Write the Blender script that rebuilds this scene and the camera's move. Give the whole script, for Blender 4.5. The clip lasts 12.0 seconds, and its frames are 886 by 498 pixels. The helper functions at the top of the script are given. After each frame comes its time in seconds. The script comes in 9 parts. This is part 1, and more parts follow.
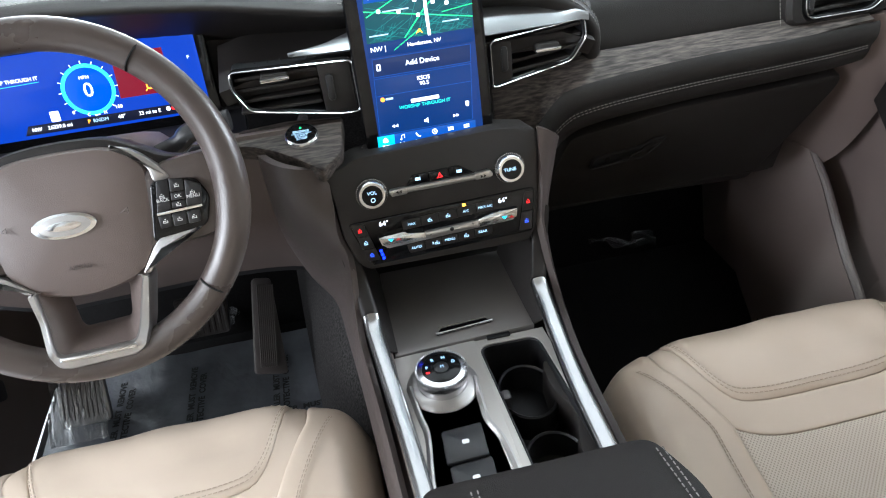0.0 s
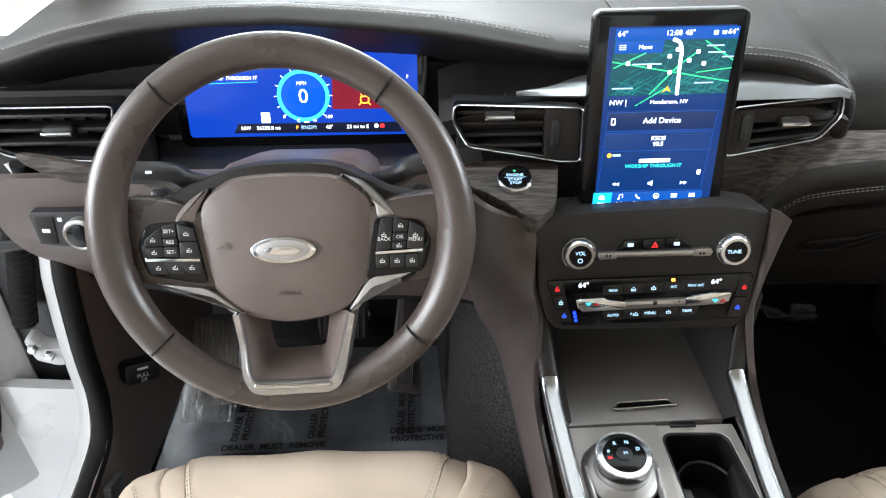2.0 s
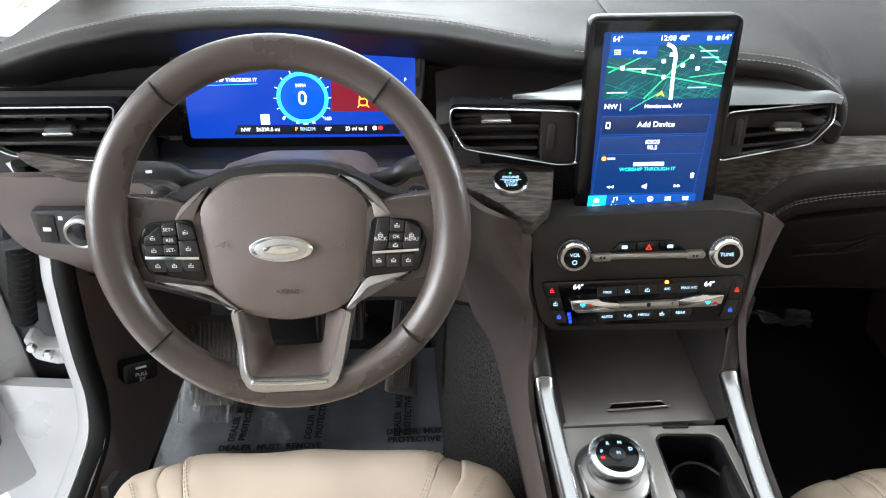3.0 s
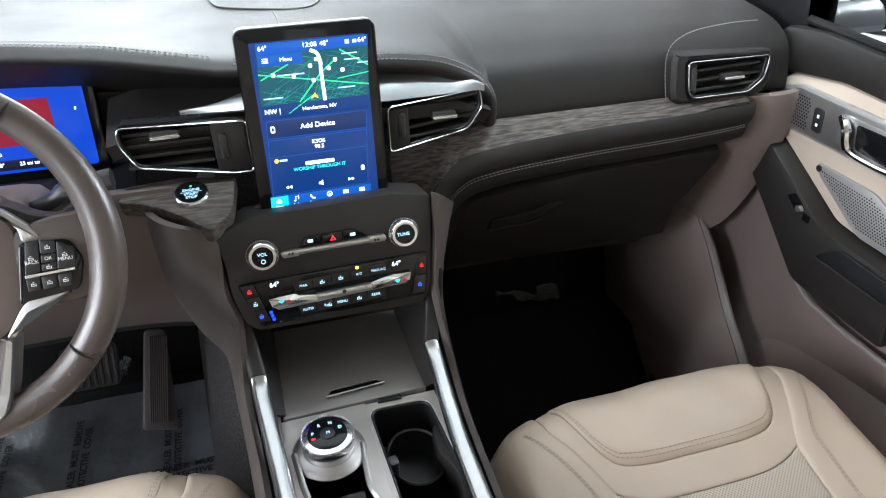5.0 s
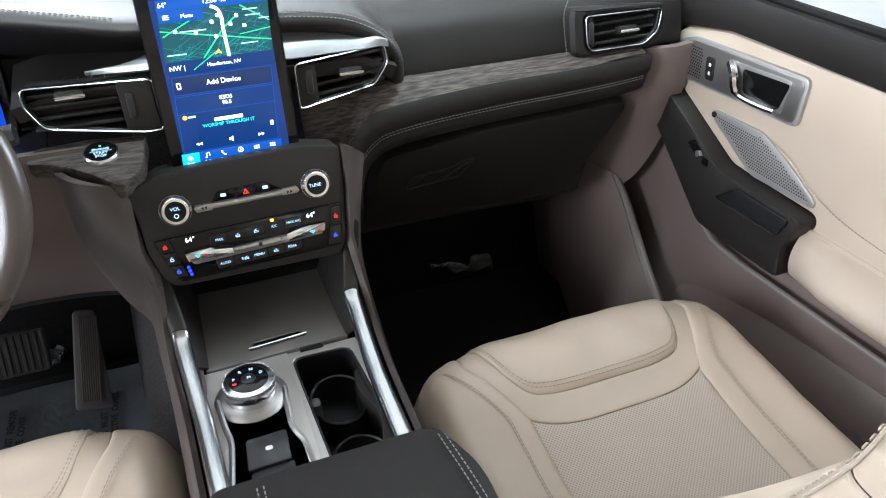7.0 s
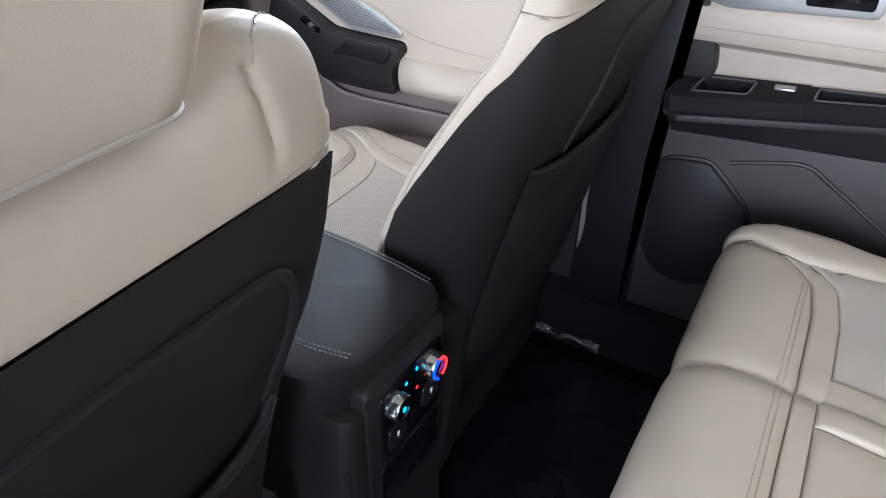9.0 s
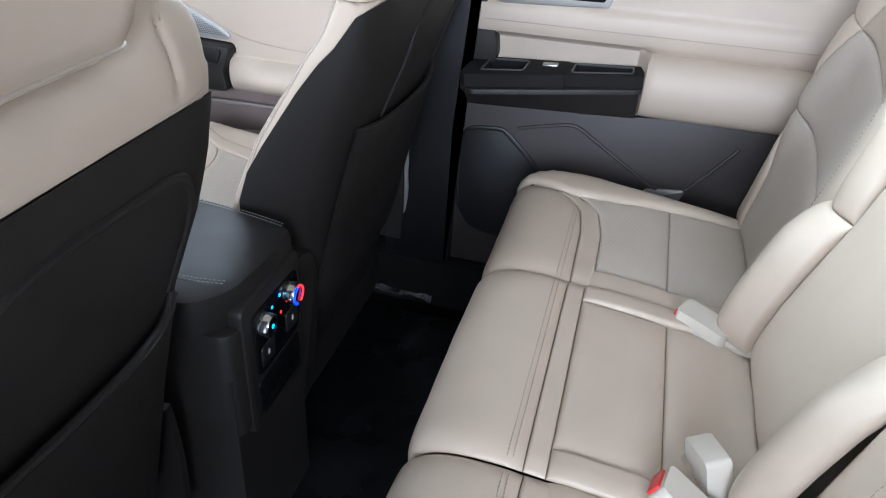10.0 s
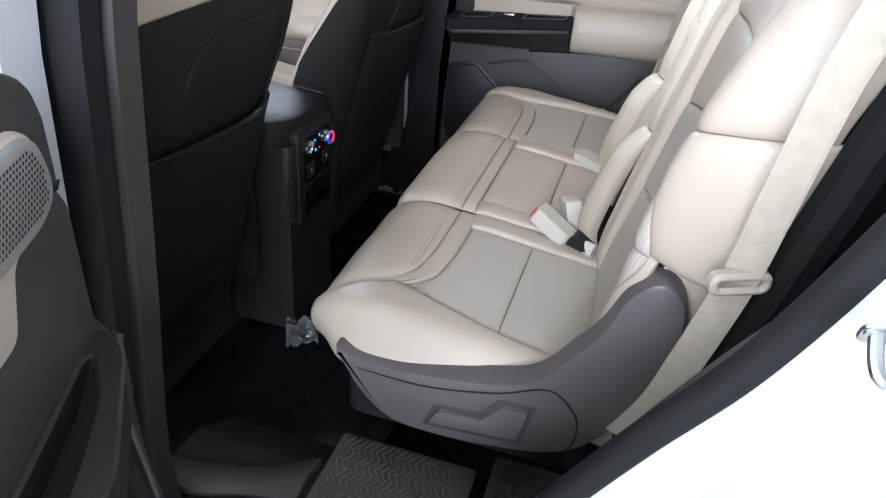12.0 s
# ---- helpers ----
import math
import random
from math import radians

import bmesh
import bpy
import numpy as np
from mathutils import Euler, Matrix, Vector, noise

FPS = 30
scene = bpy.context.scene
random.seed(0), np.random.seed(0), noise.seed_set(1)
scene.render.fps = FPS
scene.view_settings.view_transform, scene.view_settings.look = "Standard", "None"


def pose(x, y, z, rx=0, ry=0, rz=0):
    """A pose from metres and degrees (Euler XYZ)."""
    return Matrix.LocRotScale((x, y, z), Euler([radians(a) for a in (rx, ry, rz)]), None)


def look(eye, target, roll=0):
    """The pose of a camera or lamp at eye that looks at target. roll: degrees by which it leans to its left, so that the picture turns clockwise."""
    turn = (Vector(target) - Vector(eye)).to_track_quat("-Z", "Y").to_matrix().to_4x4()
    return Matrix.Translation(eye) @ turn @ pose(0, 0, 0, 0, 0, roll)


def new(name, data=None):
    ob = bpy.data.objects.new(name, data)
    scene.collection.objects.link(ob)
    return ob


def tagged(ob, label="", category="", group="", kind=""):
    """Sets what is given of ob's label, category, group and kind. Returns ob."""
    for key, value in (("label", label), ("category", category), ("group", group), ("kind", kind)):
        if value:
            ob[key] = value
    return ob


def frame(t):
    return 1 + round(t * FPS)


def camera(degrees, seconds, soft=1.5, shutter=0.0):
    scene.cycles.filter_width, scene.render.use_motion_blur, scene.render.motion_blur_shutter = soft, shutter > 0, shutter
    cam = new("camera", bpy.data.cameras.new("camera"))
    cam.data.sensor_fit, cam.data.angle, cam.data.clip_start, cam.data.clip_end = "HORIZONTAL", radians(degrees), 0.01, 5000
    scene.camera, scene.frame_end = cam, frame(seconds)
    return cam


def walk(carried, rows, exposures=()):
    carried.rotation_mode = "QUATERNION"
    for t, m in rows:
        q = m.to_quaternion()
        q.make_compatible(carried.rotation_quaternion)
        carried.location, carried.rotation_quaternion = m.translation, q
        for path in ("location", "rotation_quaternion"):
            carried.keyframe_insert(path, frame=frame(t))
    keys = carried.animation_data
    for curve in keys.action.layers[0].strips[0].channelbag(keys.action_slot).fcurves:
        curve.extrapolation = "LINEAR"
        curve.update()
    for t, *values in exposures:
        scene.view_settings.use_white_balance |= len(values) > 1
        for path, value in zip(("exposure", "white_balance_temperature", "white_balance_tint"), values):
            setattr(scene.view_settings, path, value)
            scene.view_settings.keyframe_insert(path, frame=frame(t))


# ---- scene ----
from mathutils.bvhtree import BVHTree

# The plan is drawn in units of 1.07 m; U turns it into metres.
U = 1.07

cam = camera(63.3, 12.0, soft=1.1)
PATH = [
    (0, (-0.13, -0.636, 1.071), (0.14, 0.963, -0.099), -5.4),
    (0.5, (-0.208, -0.582, 1.088), (-0.07, 1.048, -0.064), -1.0),
    (1, (-0.244, -0.544, 1.1), (-0.201, 1.083, -0.061), -0.5),
    (1.5, (-0.246, -0.534, 1.101), (-0.223, 1.087, -0.071), -1.0),
    (2, (-0.247, -0.534, 1.1), (-0.214, 1.086, -0.072), -0.5),
    (2.5, (-0.247, -0.538, 1.1), (-0.216, 1.085, -0.069), -0.1),
    (4.3, (-0.173, -0.588, 1.109), (0.012, 1.06, -0.009), 0.1),
    (4.5, (-0.149, -0.601, 1.108), (0.111, 1.042, -0.002), -0.4),
    (5, (-0.088, -0.632, 1.098), (0.403, 0.97, 0.006), 0.2),
    (5.5, (-0.066, -0.649, 1.097), (0.536, 0.922, 0.015), 0.8),
    (6, (-0.057, -0.661, 1.091), (0.573, 0.909, 0.023), 0.3),
    (6.5, (-0.056, -0.673, 1.088), (0.555, 0.906, 0.023), 0.1),
    (6.7, (-0.049, -0.691, 1.076), (0.543, 0.898, 0.016), -0.3),
    (8.3, (-0.266, -0.808, 1.029), (0.81, 0.291, -0.25), 0.5),
    (8.5, (-0.315, -0.832, 1.035), (0.912, 0.173, -0.183), 1.5),
    (9, (-0.464, -0.867, 1.032), (0.968, -0.064, -0.11), 1.0),
    (9.5, (-0.608, -0.92, 1.056), (0.922, -0.338, -0.092), 3.9),
    (10, (-0.672, -0.955, 1.063), (0.956, -0.556, -0.028), 4.0),
    (10.5, (-0.745, -1.04, 1.053), (0.934, -0.711, 0.017), 4.1),
    (11, (-0.857, -1.121, 1.06), (0.819, -0.72, 0.045), 7.0),
    (11.5, (-1.045, -1.153, 1.052), (0.632, -0.734, 0.047), 5.5),
    (12, (-1.281, -1.201, 1.073), (0.372, -0.763, 0.036), 4.8),
]
walk(cam, [(t, look(Vector(eye) * U, Vector(target) * U, roll)) for t, eye, target, roll in PATH],
     exposures=[(0, 0.9, 5800, 10), (0.7, 0.93, 6000, 10), (2.7, 0.93, 6050, 10), (4.5, 0.93, 5850, 10), (6.7, 0.93, 5850, 10), (8.5, 1.0, 5400, 10), (9.5, 0.95, 5300, 10), (10.5, 0.78, 5300, 10), (11, 0.63, 5300, 10), (12, 0.7, 5400, 10)])

# ---------------------------------------------------------------- world and light
world = bpy.data.worlds.new("hall_air")
world.use_nodes = True
world.node_tree.nodes["Background"].inputs[0].default_value = (0.75, 0.8, 0.85, 1)
world.node_tree.nodes["Background"].inputs[1].default_value = 0.06
scene.world = world
scene.view_settings.exposure = 0.0


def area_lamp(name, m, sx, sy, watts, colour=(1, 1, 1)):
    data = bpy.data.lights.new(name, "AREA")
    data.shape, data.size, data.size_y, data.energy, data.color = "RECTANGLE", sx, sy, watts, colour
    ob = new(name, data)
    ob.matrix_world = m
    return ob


# Unseen area lamps added round the car to brighten the cabin and the north wall.
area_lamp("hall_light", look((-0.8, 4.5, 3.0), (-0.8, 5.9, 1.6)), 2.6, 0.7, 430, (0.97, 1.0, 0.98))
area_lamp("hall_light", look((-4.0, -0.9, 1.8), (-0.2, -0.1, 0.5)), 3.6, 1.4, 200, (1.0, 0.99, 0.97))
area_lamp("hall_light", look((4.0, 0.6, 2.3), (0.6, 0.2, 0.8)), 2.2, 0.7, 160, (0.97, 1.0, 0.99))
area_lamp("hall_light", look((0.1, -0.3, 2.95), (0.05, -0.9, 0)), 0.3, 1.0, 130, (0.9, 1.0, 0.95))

# ---------------------------------------------------------------- materials
def nodes_of(m):
    m.use_nodes = True
    t = m.node_tree
    return t, t.nodes, t.links, t.nodes["Principled BSDF"]


def material(name, colour, rough=0.5, metal=0.0, grain=0.0, scale=900.0, wear=0.12, wear_scale=6.0, coat=0.0, spec=0.5,
             voronoi=False, sheen=0.0, crease=None):
    """A surface with fine relief (grain, at scale) and a slow change of tone and gloss (wear)."""
    m = bpy.data.materials.new(name)
    t, n, l, b = nodes_of(m)
    b.inputs["Roughness"].default_value, b.inputs["Metallic"].default_value = rough, metal
    b.inputs["Coat Weight"].default_value, b.inputs["Specular IOR Level"].default_value = coat, spec
    b.inputs["Sheen Weight"].default_value = sheen
    co = n.new("ShaderNodeTexCoord")
    slow = n.new("ShaderNodeTexNoise")
    slow.inputs["Scale"].default_value, slow.inputs["Detail"].default_value = wear_scale, 6
    l.new(co.outputs["Object"], slow.inputs["Vector"])
    ramp = n.new("ShaderNodeMapRange")
    ramp.inputs["From Min"].default_value, ramp.inputs["From Max"].default_value = 0.3, 0.7
    ramp.inputs["To Min"].default_value, ramp.inputs["To Max"].default_value = 1 - wear, 1 + wear
    l.new(slow.outputs["Fac"], ramp.inputs["Value"])
    mul = n.new("ShaderNodeMix")
    mul.data_type, mul.blend_type, mul.inputs["Factor"].default_value = "RGBA", "MULTIPLY", 1.0
    mul.inputs["A"].default_value = (*colour, 1)
    l.new(ramp.outputs["Result"], mul.inputs["B"])
    l.new(mul.outputs["Result"], b.inputs["Base Color"])
    gloss = n.new("ShaderNodeMapRange")
    gloss.inputs["From Min"].default_value, gloss.inputs["From Max"].default_value = 0.3, 0.7
    gloss.inputs["To Min"].default_value, gloss.inputs["To Max"].default_value = rough * 0.88, min(1, rough * 1.12)
    l.new(slow.outputs["Fac"], gloss.inputs["Value"])
    l.new(gloss.outputs["Result"], b.inputs["Roughness"])
    if grain:
        fine = n.new("ShaderNodeTexVoronoi" if voronoi else "ShaderNodeTexNoise")
        fine.inputs["Scale"].default_value = scale
        l.new(co.outputs["Object"], fine.inputs["Vector"])
        bump = n.new("ShaderNodeBump")
        bump.inputs["Strength"].default_value, bump.inputs["Distance"].default_value = grain, 0.0006
        l.new(fine.outputs["Distance" if voronoi else "Fac"], bump.inputs["Height"])
        l.new(bump.outputs["Normal"], b.inputs["Normal"])
    if crease:
        fold = n.new("ShaderNodeTexNoise")
        fold.inputs["Scale"].default_value, fold.inputs["Detail"].default_value, fold.inputs["Distortion"].default_value = crease[0], 4, 0.8
        l.new(co.outputs["Object"], fold.inputs["Vector"])
        b2 = n.new("ShaderNodeBump")
        b2.inputs["Strength"].default_value, b2.inputs["Distance"].default_value = crease[1], 0.004
        l.new(fold.outputs["Fac"], b2.inputs["Height"])
        if grain:
            l.new(b2.outputs["Normal"], bump.inputs["Normal"])
        else:
            l.new(b2.outputs["Normal"], b.inputs["Normal"])
    return m


def glow(name, colour, strength):
    m = bpy.data.materials.new(name)
    t, n, l, b = nodes_of(m)
    b.inputs["Base Color"].default_value = (0.01, 0.01, 0.012, 1)
    b.inputs["Roughness"].default_value, b.inputs["Specular IOR Level"].default_value = 0.15, 0.25
    b.inputs["Emission Color"].default_value, b.inputs["Emission Strength"].default_value = (*colour, 1), strength * 1.3
    return m


BEIGE = material("beige_leather", (0.49, 0.405, 0.32), 0.4, grain=0.12, scale=1100, voronoi=True, wear=0.06, crease=(20, 0.1))
BEIGE_TRIM = material("beige_vinyl", (0.49, 0.41, 0.33), 0.48, grain=0.3, scale=800, voronoi=True, wear=0.04)
# Beige thread darkened to carry the shade of the stitch holes.
THREAD = material("shaded_beige_thread", (0.36, 0.295, 0.23), 0.7, wear=0.05)
THREAD_GREY = material("grey_thread", (0.19, 0.176, 0.165), 0.7, wear=0.05)
DASH_TOP = material("dark_taupe_pad", (0.0155, 0.0135, 0.0125), 0.52, grain=0.35, scale=900, voronoi=True, wear=0.06, spec=0.25)
TAUPE = material("taupe_vinyl", (0.06, 0.0475, 0.0435), 0.38, grain=0.35, scale=900, voronoi=True, wear=0.06)
TAUPE_PLASTIC = material("taupe_plastic", (0.1, 0.078, 0.071), 0.46, grain=0.25, scale=1200, wear=0.06)
# Taupe plastic with a lighter colour, for light the footwell panels lack.
KICK_LIT = material("taupe_plastic_lightened", (0.18, 0.14, 0.127), 0.42, grain=0.25, scale=1200, wear=0.06)
TAUPE_LIGHT = material("taupe_hub_vinyl", (0.13, 0.102, 0.091), 0.42, grain=0.22, scale=1150, voronoi=True, wear=0.05)
WHEEL_LEATHER = material("worn_taupe_leather", (0.058, 0.0455, 0.0395), 0.29, grain=0.17, scale=1100, voronoi=True, wear=0.05, wear_scale=5)
TAUPE_EDGE = material("pale_taupe_moulding", (0.2, 0.175, 0.165), 0.4, grain=0.2, scale=1200, wear=0.05)
REAR_GREY = material("slate_door_plastic", (0.036, 0.0295, 0.028), 0.5, grain=0.3, scale=1000, wear=0.06)
SLATE = material("slate_taupe_plastic", (0.105, 0.088, 0.086), 0.42, grain=0.25, scale=1200, wear=0.06)
DARK = material("charcoal_plastic", (0.018, 0.0158, 0.0145), 0.48, grain=0.25, scale=1200, wear=0.08, spec=0.3)
ARM_LEATHER = material("charcoal_leather", (0.0145, 0.0125, 0.0115), 0.6, grain=0.4, scale=900, voronoi=True, wear=0.08, spec=0.22, crease=(18, 0.15))
BLACK = material("black_plastic", (0.012, 0.012, 0.013), 0.38, grain=0.15, scale=1200, wear=0.08)
PIANO = material("gloss_black", (0.006, 0.006, 0.0065), 0.1, wear=0.03, spec=0.3)
RUBBER = material("black_rubber", (0.011, 0.0108, 0.0105), 0.7, grain=0.2, scale=500, spec=0.15)
CHROME = material("satin_chrome", (0.72, 0.73, 0.74), 0.16, metal=1.0, wear=0.04)
RIM = material("satin_chrome_trim", (0.4, 0.405, 0.41), 0.24, metal=1.0, wear=0.05)
SILVER = material("brushed_silver", (0.42, 0.41, 0.4), 0.33, metal=0.9, grain=0.1, scale=1500, wear=0.05)
WEDGE = material("dull_silver_trim", (0.2, 0.204, 0.21), 0.42, metal=0.6, grain=0.1, scale=1500, wear=0.05)
SILVER_DARK = material("grey_trim_and_rim_glint", (0.09, 0.09, 0.092), 0.35, metal=0.3, wear=0.05)
TREAD = material("dark_taupe_rubber", (0.06, 0.051, 0.047), 0.55, grain=0.3, scale=900, wear=0.1)
SILVER_PAINT = material("satin_silver_paint", (0.42, 0.41, 0.4), 0.42, metal=0.6, grain=0.1, scale=1500, wear=0.05)
CONSOLE_GREY = material("grey_satin_plate", (0.48, 0.46, 0.43), 0.36, metal=0.45, grain=0.1, scale=1500, wear=0.06)
TRAY = material("dark_grey_tray_lid", (0.2, 0.188, 0.177), 0.36, metal=0.4, grain=0.1, scale=1400, wear=0.06)
CARPET = material("charcoal_carpet", (0.03, 0.028, 0.0275), 0.95, grain=1.0, scale=420, wear=0.95, wear_scale=300, spec=0.1)
BLACK_CARPET = material("black_carpet", (0.009, 0.0085, 0.0085), 0.95, grain=1.0, scale=420, wear=0.35, wear_scale=160, spec=0.1)
PAINT = material("white_car_paint", (0.5, 0.5, 0.5), 0.3, wear=0.02, coat=0.6)
HALL = material("white_hall_wall", (0.8, 0.8, 0.79), 0.7, wear=0.03, wear_scale=1.5)
HALL_FLOOR = material("pale_grey_hall_floor", (0.55, 0.55, 0.55), 0.5, wear=0.1, wear_scale=3)
HEADLINER = material("beige_headliner", (0.55, 0.5, 0.43), 0.9, grain=0.4, scale=600, wear=0.03)
METAL = material("zinc_metal", (0.5, 0.5, 0.5), 0.3, metal=1.0, wear=0.1)
IVORY = material("ivory_plastic", (0.6, 0.55, 0.47), 0.45, grain=0.2, scale=900, wear=0.03)
LIT_BLUE_DIM = glow("lit_dim_blue", (0.03, 0.08, 0.8), 1.5)
RED = material("red_button", (0.7, 0.03, 0.03), 0.35, wear=0.03)
SMOKE = material("grey_film_mat", (0.13, 0.136, 0.15), 0.22, grain=0.9, scale=60, wear=0.3, wear_scale=9, crease=(16, 0.7))
PRINT = material("black_print", (0.006, 0.006, 0.006), 0.5)
WHITE_PRINT = material("white_print", (0.75, 0.75, 0.75), 0.5)
DARK_PANE = material("light_blocking_pane", (0.012, 0.014, 0.014), 0.05, wear=0.0, coat=0.3)
CLEAR = bpy.data.materials.new("window_glass")
_t, _n, _l, _b = nodes_of(CLEAR)
_b.inputs["Transmission Weight"].default_value, _b.inputs["Roughness"].default_value = 1.0, 0.0
_b.inputs["IOR"].default_value = 1.05
FILM = bpy.data.materials.new("clear_plastic_film")
_t, _n, _l, _b = nodes_of(FILM)
_b.inputs["Transmission Weight"].default_value, _b.inputs["Roughness"].default_value = 0.9, 0.05
_b.inputs["IOR"].default_value = 1.45


def wood_material():
    m = material("grey_open_pore_wood", (0.12, 0.1, 0.09), 0.5, wear=0.1)
    t, n, l, b = nodes_of(m)
    co = n.new("ShaderNodeTexCoord")
    mp = n.new("ShaderNodeMapping")
    mp.inputs["Scale"].default_value = (1.4, 11, 11)
    l.new(co.outputs["Object"], mp.inputs["Vector"])
    slow = n.new("ShaderNodeTexNoise")
    slow.inputs["Scale"].default_value, slow.inputs["Detail"].default_value, slow.inputs["Distortion"].default_value = 2.0, 2, 0.25
    l.new(mp.outputs["Vector"], slow.inputs["Vector"])
    rings = n.new("ShaderNodeMath")
    rings.operation, rings.inputs[1].default_value = "MULTIPLY", 75.0
    l.new(slow.outputs["Fac"], rings.inputs[0])
    wave = n.new("ShaderNodeMath")
    wave.operation = "SINE"
    l.new(rings.outputs[0], wave.inputs[0])
    fine = n.new("ShaderNodeTexNoise")
    fine.inputs["Scale"].default_value, fine.inputs["Detail"].default_value = 30.0, 8
    l.new(mp.outputs["Vector"], fine.inputs["Vector"])
    wv = n.new("ShaderNodeMath")
    wv.operation, wv.inputs[1].default_value = "MULTIPLY_ADD", 0.075
    l.new(wave.outputs[0], wv.inputs[0])
    l.new(fine.outputs["Fac"], wv.inputs[2])
    cr = n.new("ShaderNodeValToRGB")
    e = cr.color_ramp.elements
    e[0].position, e[0].color = 0.36, (0.022, 0.018, 0.0155, 1)
    e[1].position, e[1].color = 0.68, (0.085, 0.07, 0.061, 1)
    l.new(wv.outputs[0], cr.inputs["Fac"])
    l.new(cr.outputs["Color"], b.inputs["Base Color"])
    bp = n.new("ShaderNodeBump")
    bp.inputs["Strength"].default_value, bp.inputs["Distance"].default_value = 0.5, 0.0008
    b.inputs["Specular IOR Level"].default_value = 0.25
    l.new(wv.outputs[0], bp.inputs["Height"])
    l.new(bp.outputs["Normal"], b.inputs["Normal"])
    return m


WOOD = wood_material()


def perforated(name, colour, pitch, ribs=False):
    """Leather with rows of small punched holes, or with fine ribs."""
    m = material(name, colour, 0.5, wear=0.05)
    t, n, l, b = nodes_of(m)
    co = n.new("ShaderNodeTexCoord")
    if ribs:
        tex = n.new("ShaderNodeTexWave")
        tex.inputs["Scale"].default_value, tex.bands_direction = 1 / pitch / 3.2, "X"
        l.new(co.outputs["Object"], tex.inputs["Vector"])
        fac = tex.outputs["Fac"]
    else:
        mp = n.new("ShaderNodeMapping")
        mp.inputs["Scale"].default_value = (1 / pitch, 1 / pitch, 0)
        mp.inputs["Rotation"].default_value = (0, 0, radians(45))
        l.new(co.outputs["Object"], mp.inputs["Vector"])
        fr = n.new("ShaderNodeVectorMath")
        fr.operation = "FRACTION"
        l.new(mp.outputs["Vector"], fr.inputs[0])
        ds = n.new("ShaderNodeVectorMath")
        ds.operation = "DISTANCE"
        ds.inputs[1].default_value = (0.5, 0.5, 0)
        l.new(fr.outputs["Vector"], ds.inputs[0])
        st = n.new("ShaderNodeMapRange")
        st.inputs["From Min"].default_value, st.inputs["From Max"].default_value = 0.2, 0.34
        l.new(ds.outputs["Value"], st.inputs["Value"])
        fac = st.outputs["Result"]
    mix = n.new("ShaderNodeMix")
    mix.data_type = "RGBA"
    dark = 0.6 if not ribs else 0.84
    mix.inputs["A"].default_value = (colour[0] * dark, colour[1] * dark, colour[2] * dark, 1)
    mix.inputs["B"].default_value = (*colour, 1)
    l.new(fac, mix.inputs["Factor"])
    l.new(mix.outputs["Result"], b.inputs["Base Color"])
    bp = n.new("ShaderNodeBump")
    bp.inputs["Strength"].default_value, bp.inputs["Distance"].default_value = 0.25 if ribs else 0.5, 0.0008
    l.new(fac, bp.inputs["Height"])
    l.new(bp.outputs["Normal"], b.inputs["Normal"])
    return m


PERF = perforated("perforated_beige_leather", (0.52, 0.455, 0.38), 0.0035)
WEBBING = material("woven_beige_webbing", (0.46, 0.39, 0.305), 0.75, grain=1.0, scale=330, wear=0.08, wear_scale=60)
RIBBED = perforated("ribbed_beige_leather", (0.53, 0.465, 0.39), 0.0045, ribs=True)

# ---------------------------------------------------------------- tools for shapes
V = Vector


def plane_at(o, ex, ey):
    """A frame with its origin at o, local x along ex, y along ey, z out of the face."""
    x = V(ex).normalized()
    z = x.cross(V(ey)).normalized()
    y = z.cross(x)
    m = Matrix((x, y, z)).transposed().to_4x4()
    m.translation = V(o)
    return m


def spline(pts, n, closed=False):
    """A smooth run of n points through pts."""
    p = [V(q) if len(q) == 3 else V((q[0], q[1], 0)) for q in pts]
    k = len(p)
    segs = k if closed else k - 1
    out = []
    for i in range(n):
        f = i / n * segs if closed else i / (n - 1) * segs
        s = min(int(f), segs - 1)
        u = f - s
        if closed:
            a, b, c, d = p[(s - 1) % k], p[s % k], p[(s + 1) % k], p[(s + 2) % k]
        else:
            a, b, c, d = p[max(s - 1, 0)], p[s], p[s + 1], p[min(s + 2, k - 1)]
        out.append(0.5 * (2 * b + (c - a) * u + (2 * a - 5 * b + 4 * c - d) * u * u + (3 * b - a - 3 * c + d) * u ** 3))
    return out


def curve_at(pts, x):
    """The value of a smooth-ish line of (x, value) at x."""
    return float(np.interp(x, [p[0] for p in pts], [p[1] for p in pts]))


def skin(bm, rings, close=True, caps=(False, False), flip=False):
    """Faces between rings of equal length."""
    vs = [[bm.verts.new(p) for p in r] for r in rings]
    n = len(vs[0])
    for a, b in zip(vs, vs[1:]):
        for i in range(n if close else n - 1):
            j = (i + 1) % n
            f = (a[i], a[j], b[j], b[i])
            bm.faces.new(f[::-1] if flip else f)
    for cap, ring, rev in ((caps[0], vs[0], True), (caps[1], vs[-1], False)):
        if cap:
            ring = ring[::-1] if rev else ring
            bm.faces.new(ring[::-1] if flip else ring)
    return vs


def shrink(pts, d):
    """A flat outline (counter-clockwise) drawn in by d."""
    out, n = [], len(pts)
    for i in range(n):
        a, b, c = V(pts[i - 1][:2]), V(pts[i][:2]), V(pts[(i + 1) % n][:2])
        e, f = (b - a), (c - b)
        e = e.normalized() if e.length > 1e-9 else V((1, 0))
        f = f.normalized() if f.length > 1e-9 else e
        na, nb = V((-e.y, e.x)), V((-f.y, f.x))
        m = na + nb
        m = m.normalized() if m.length > 1e-6 else na
        out.append(b + m * d / max(0.5, m.dot(na)))
    return out


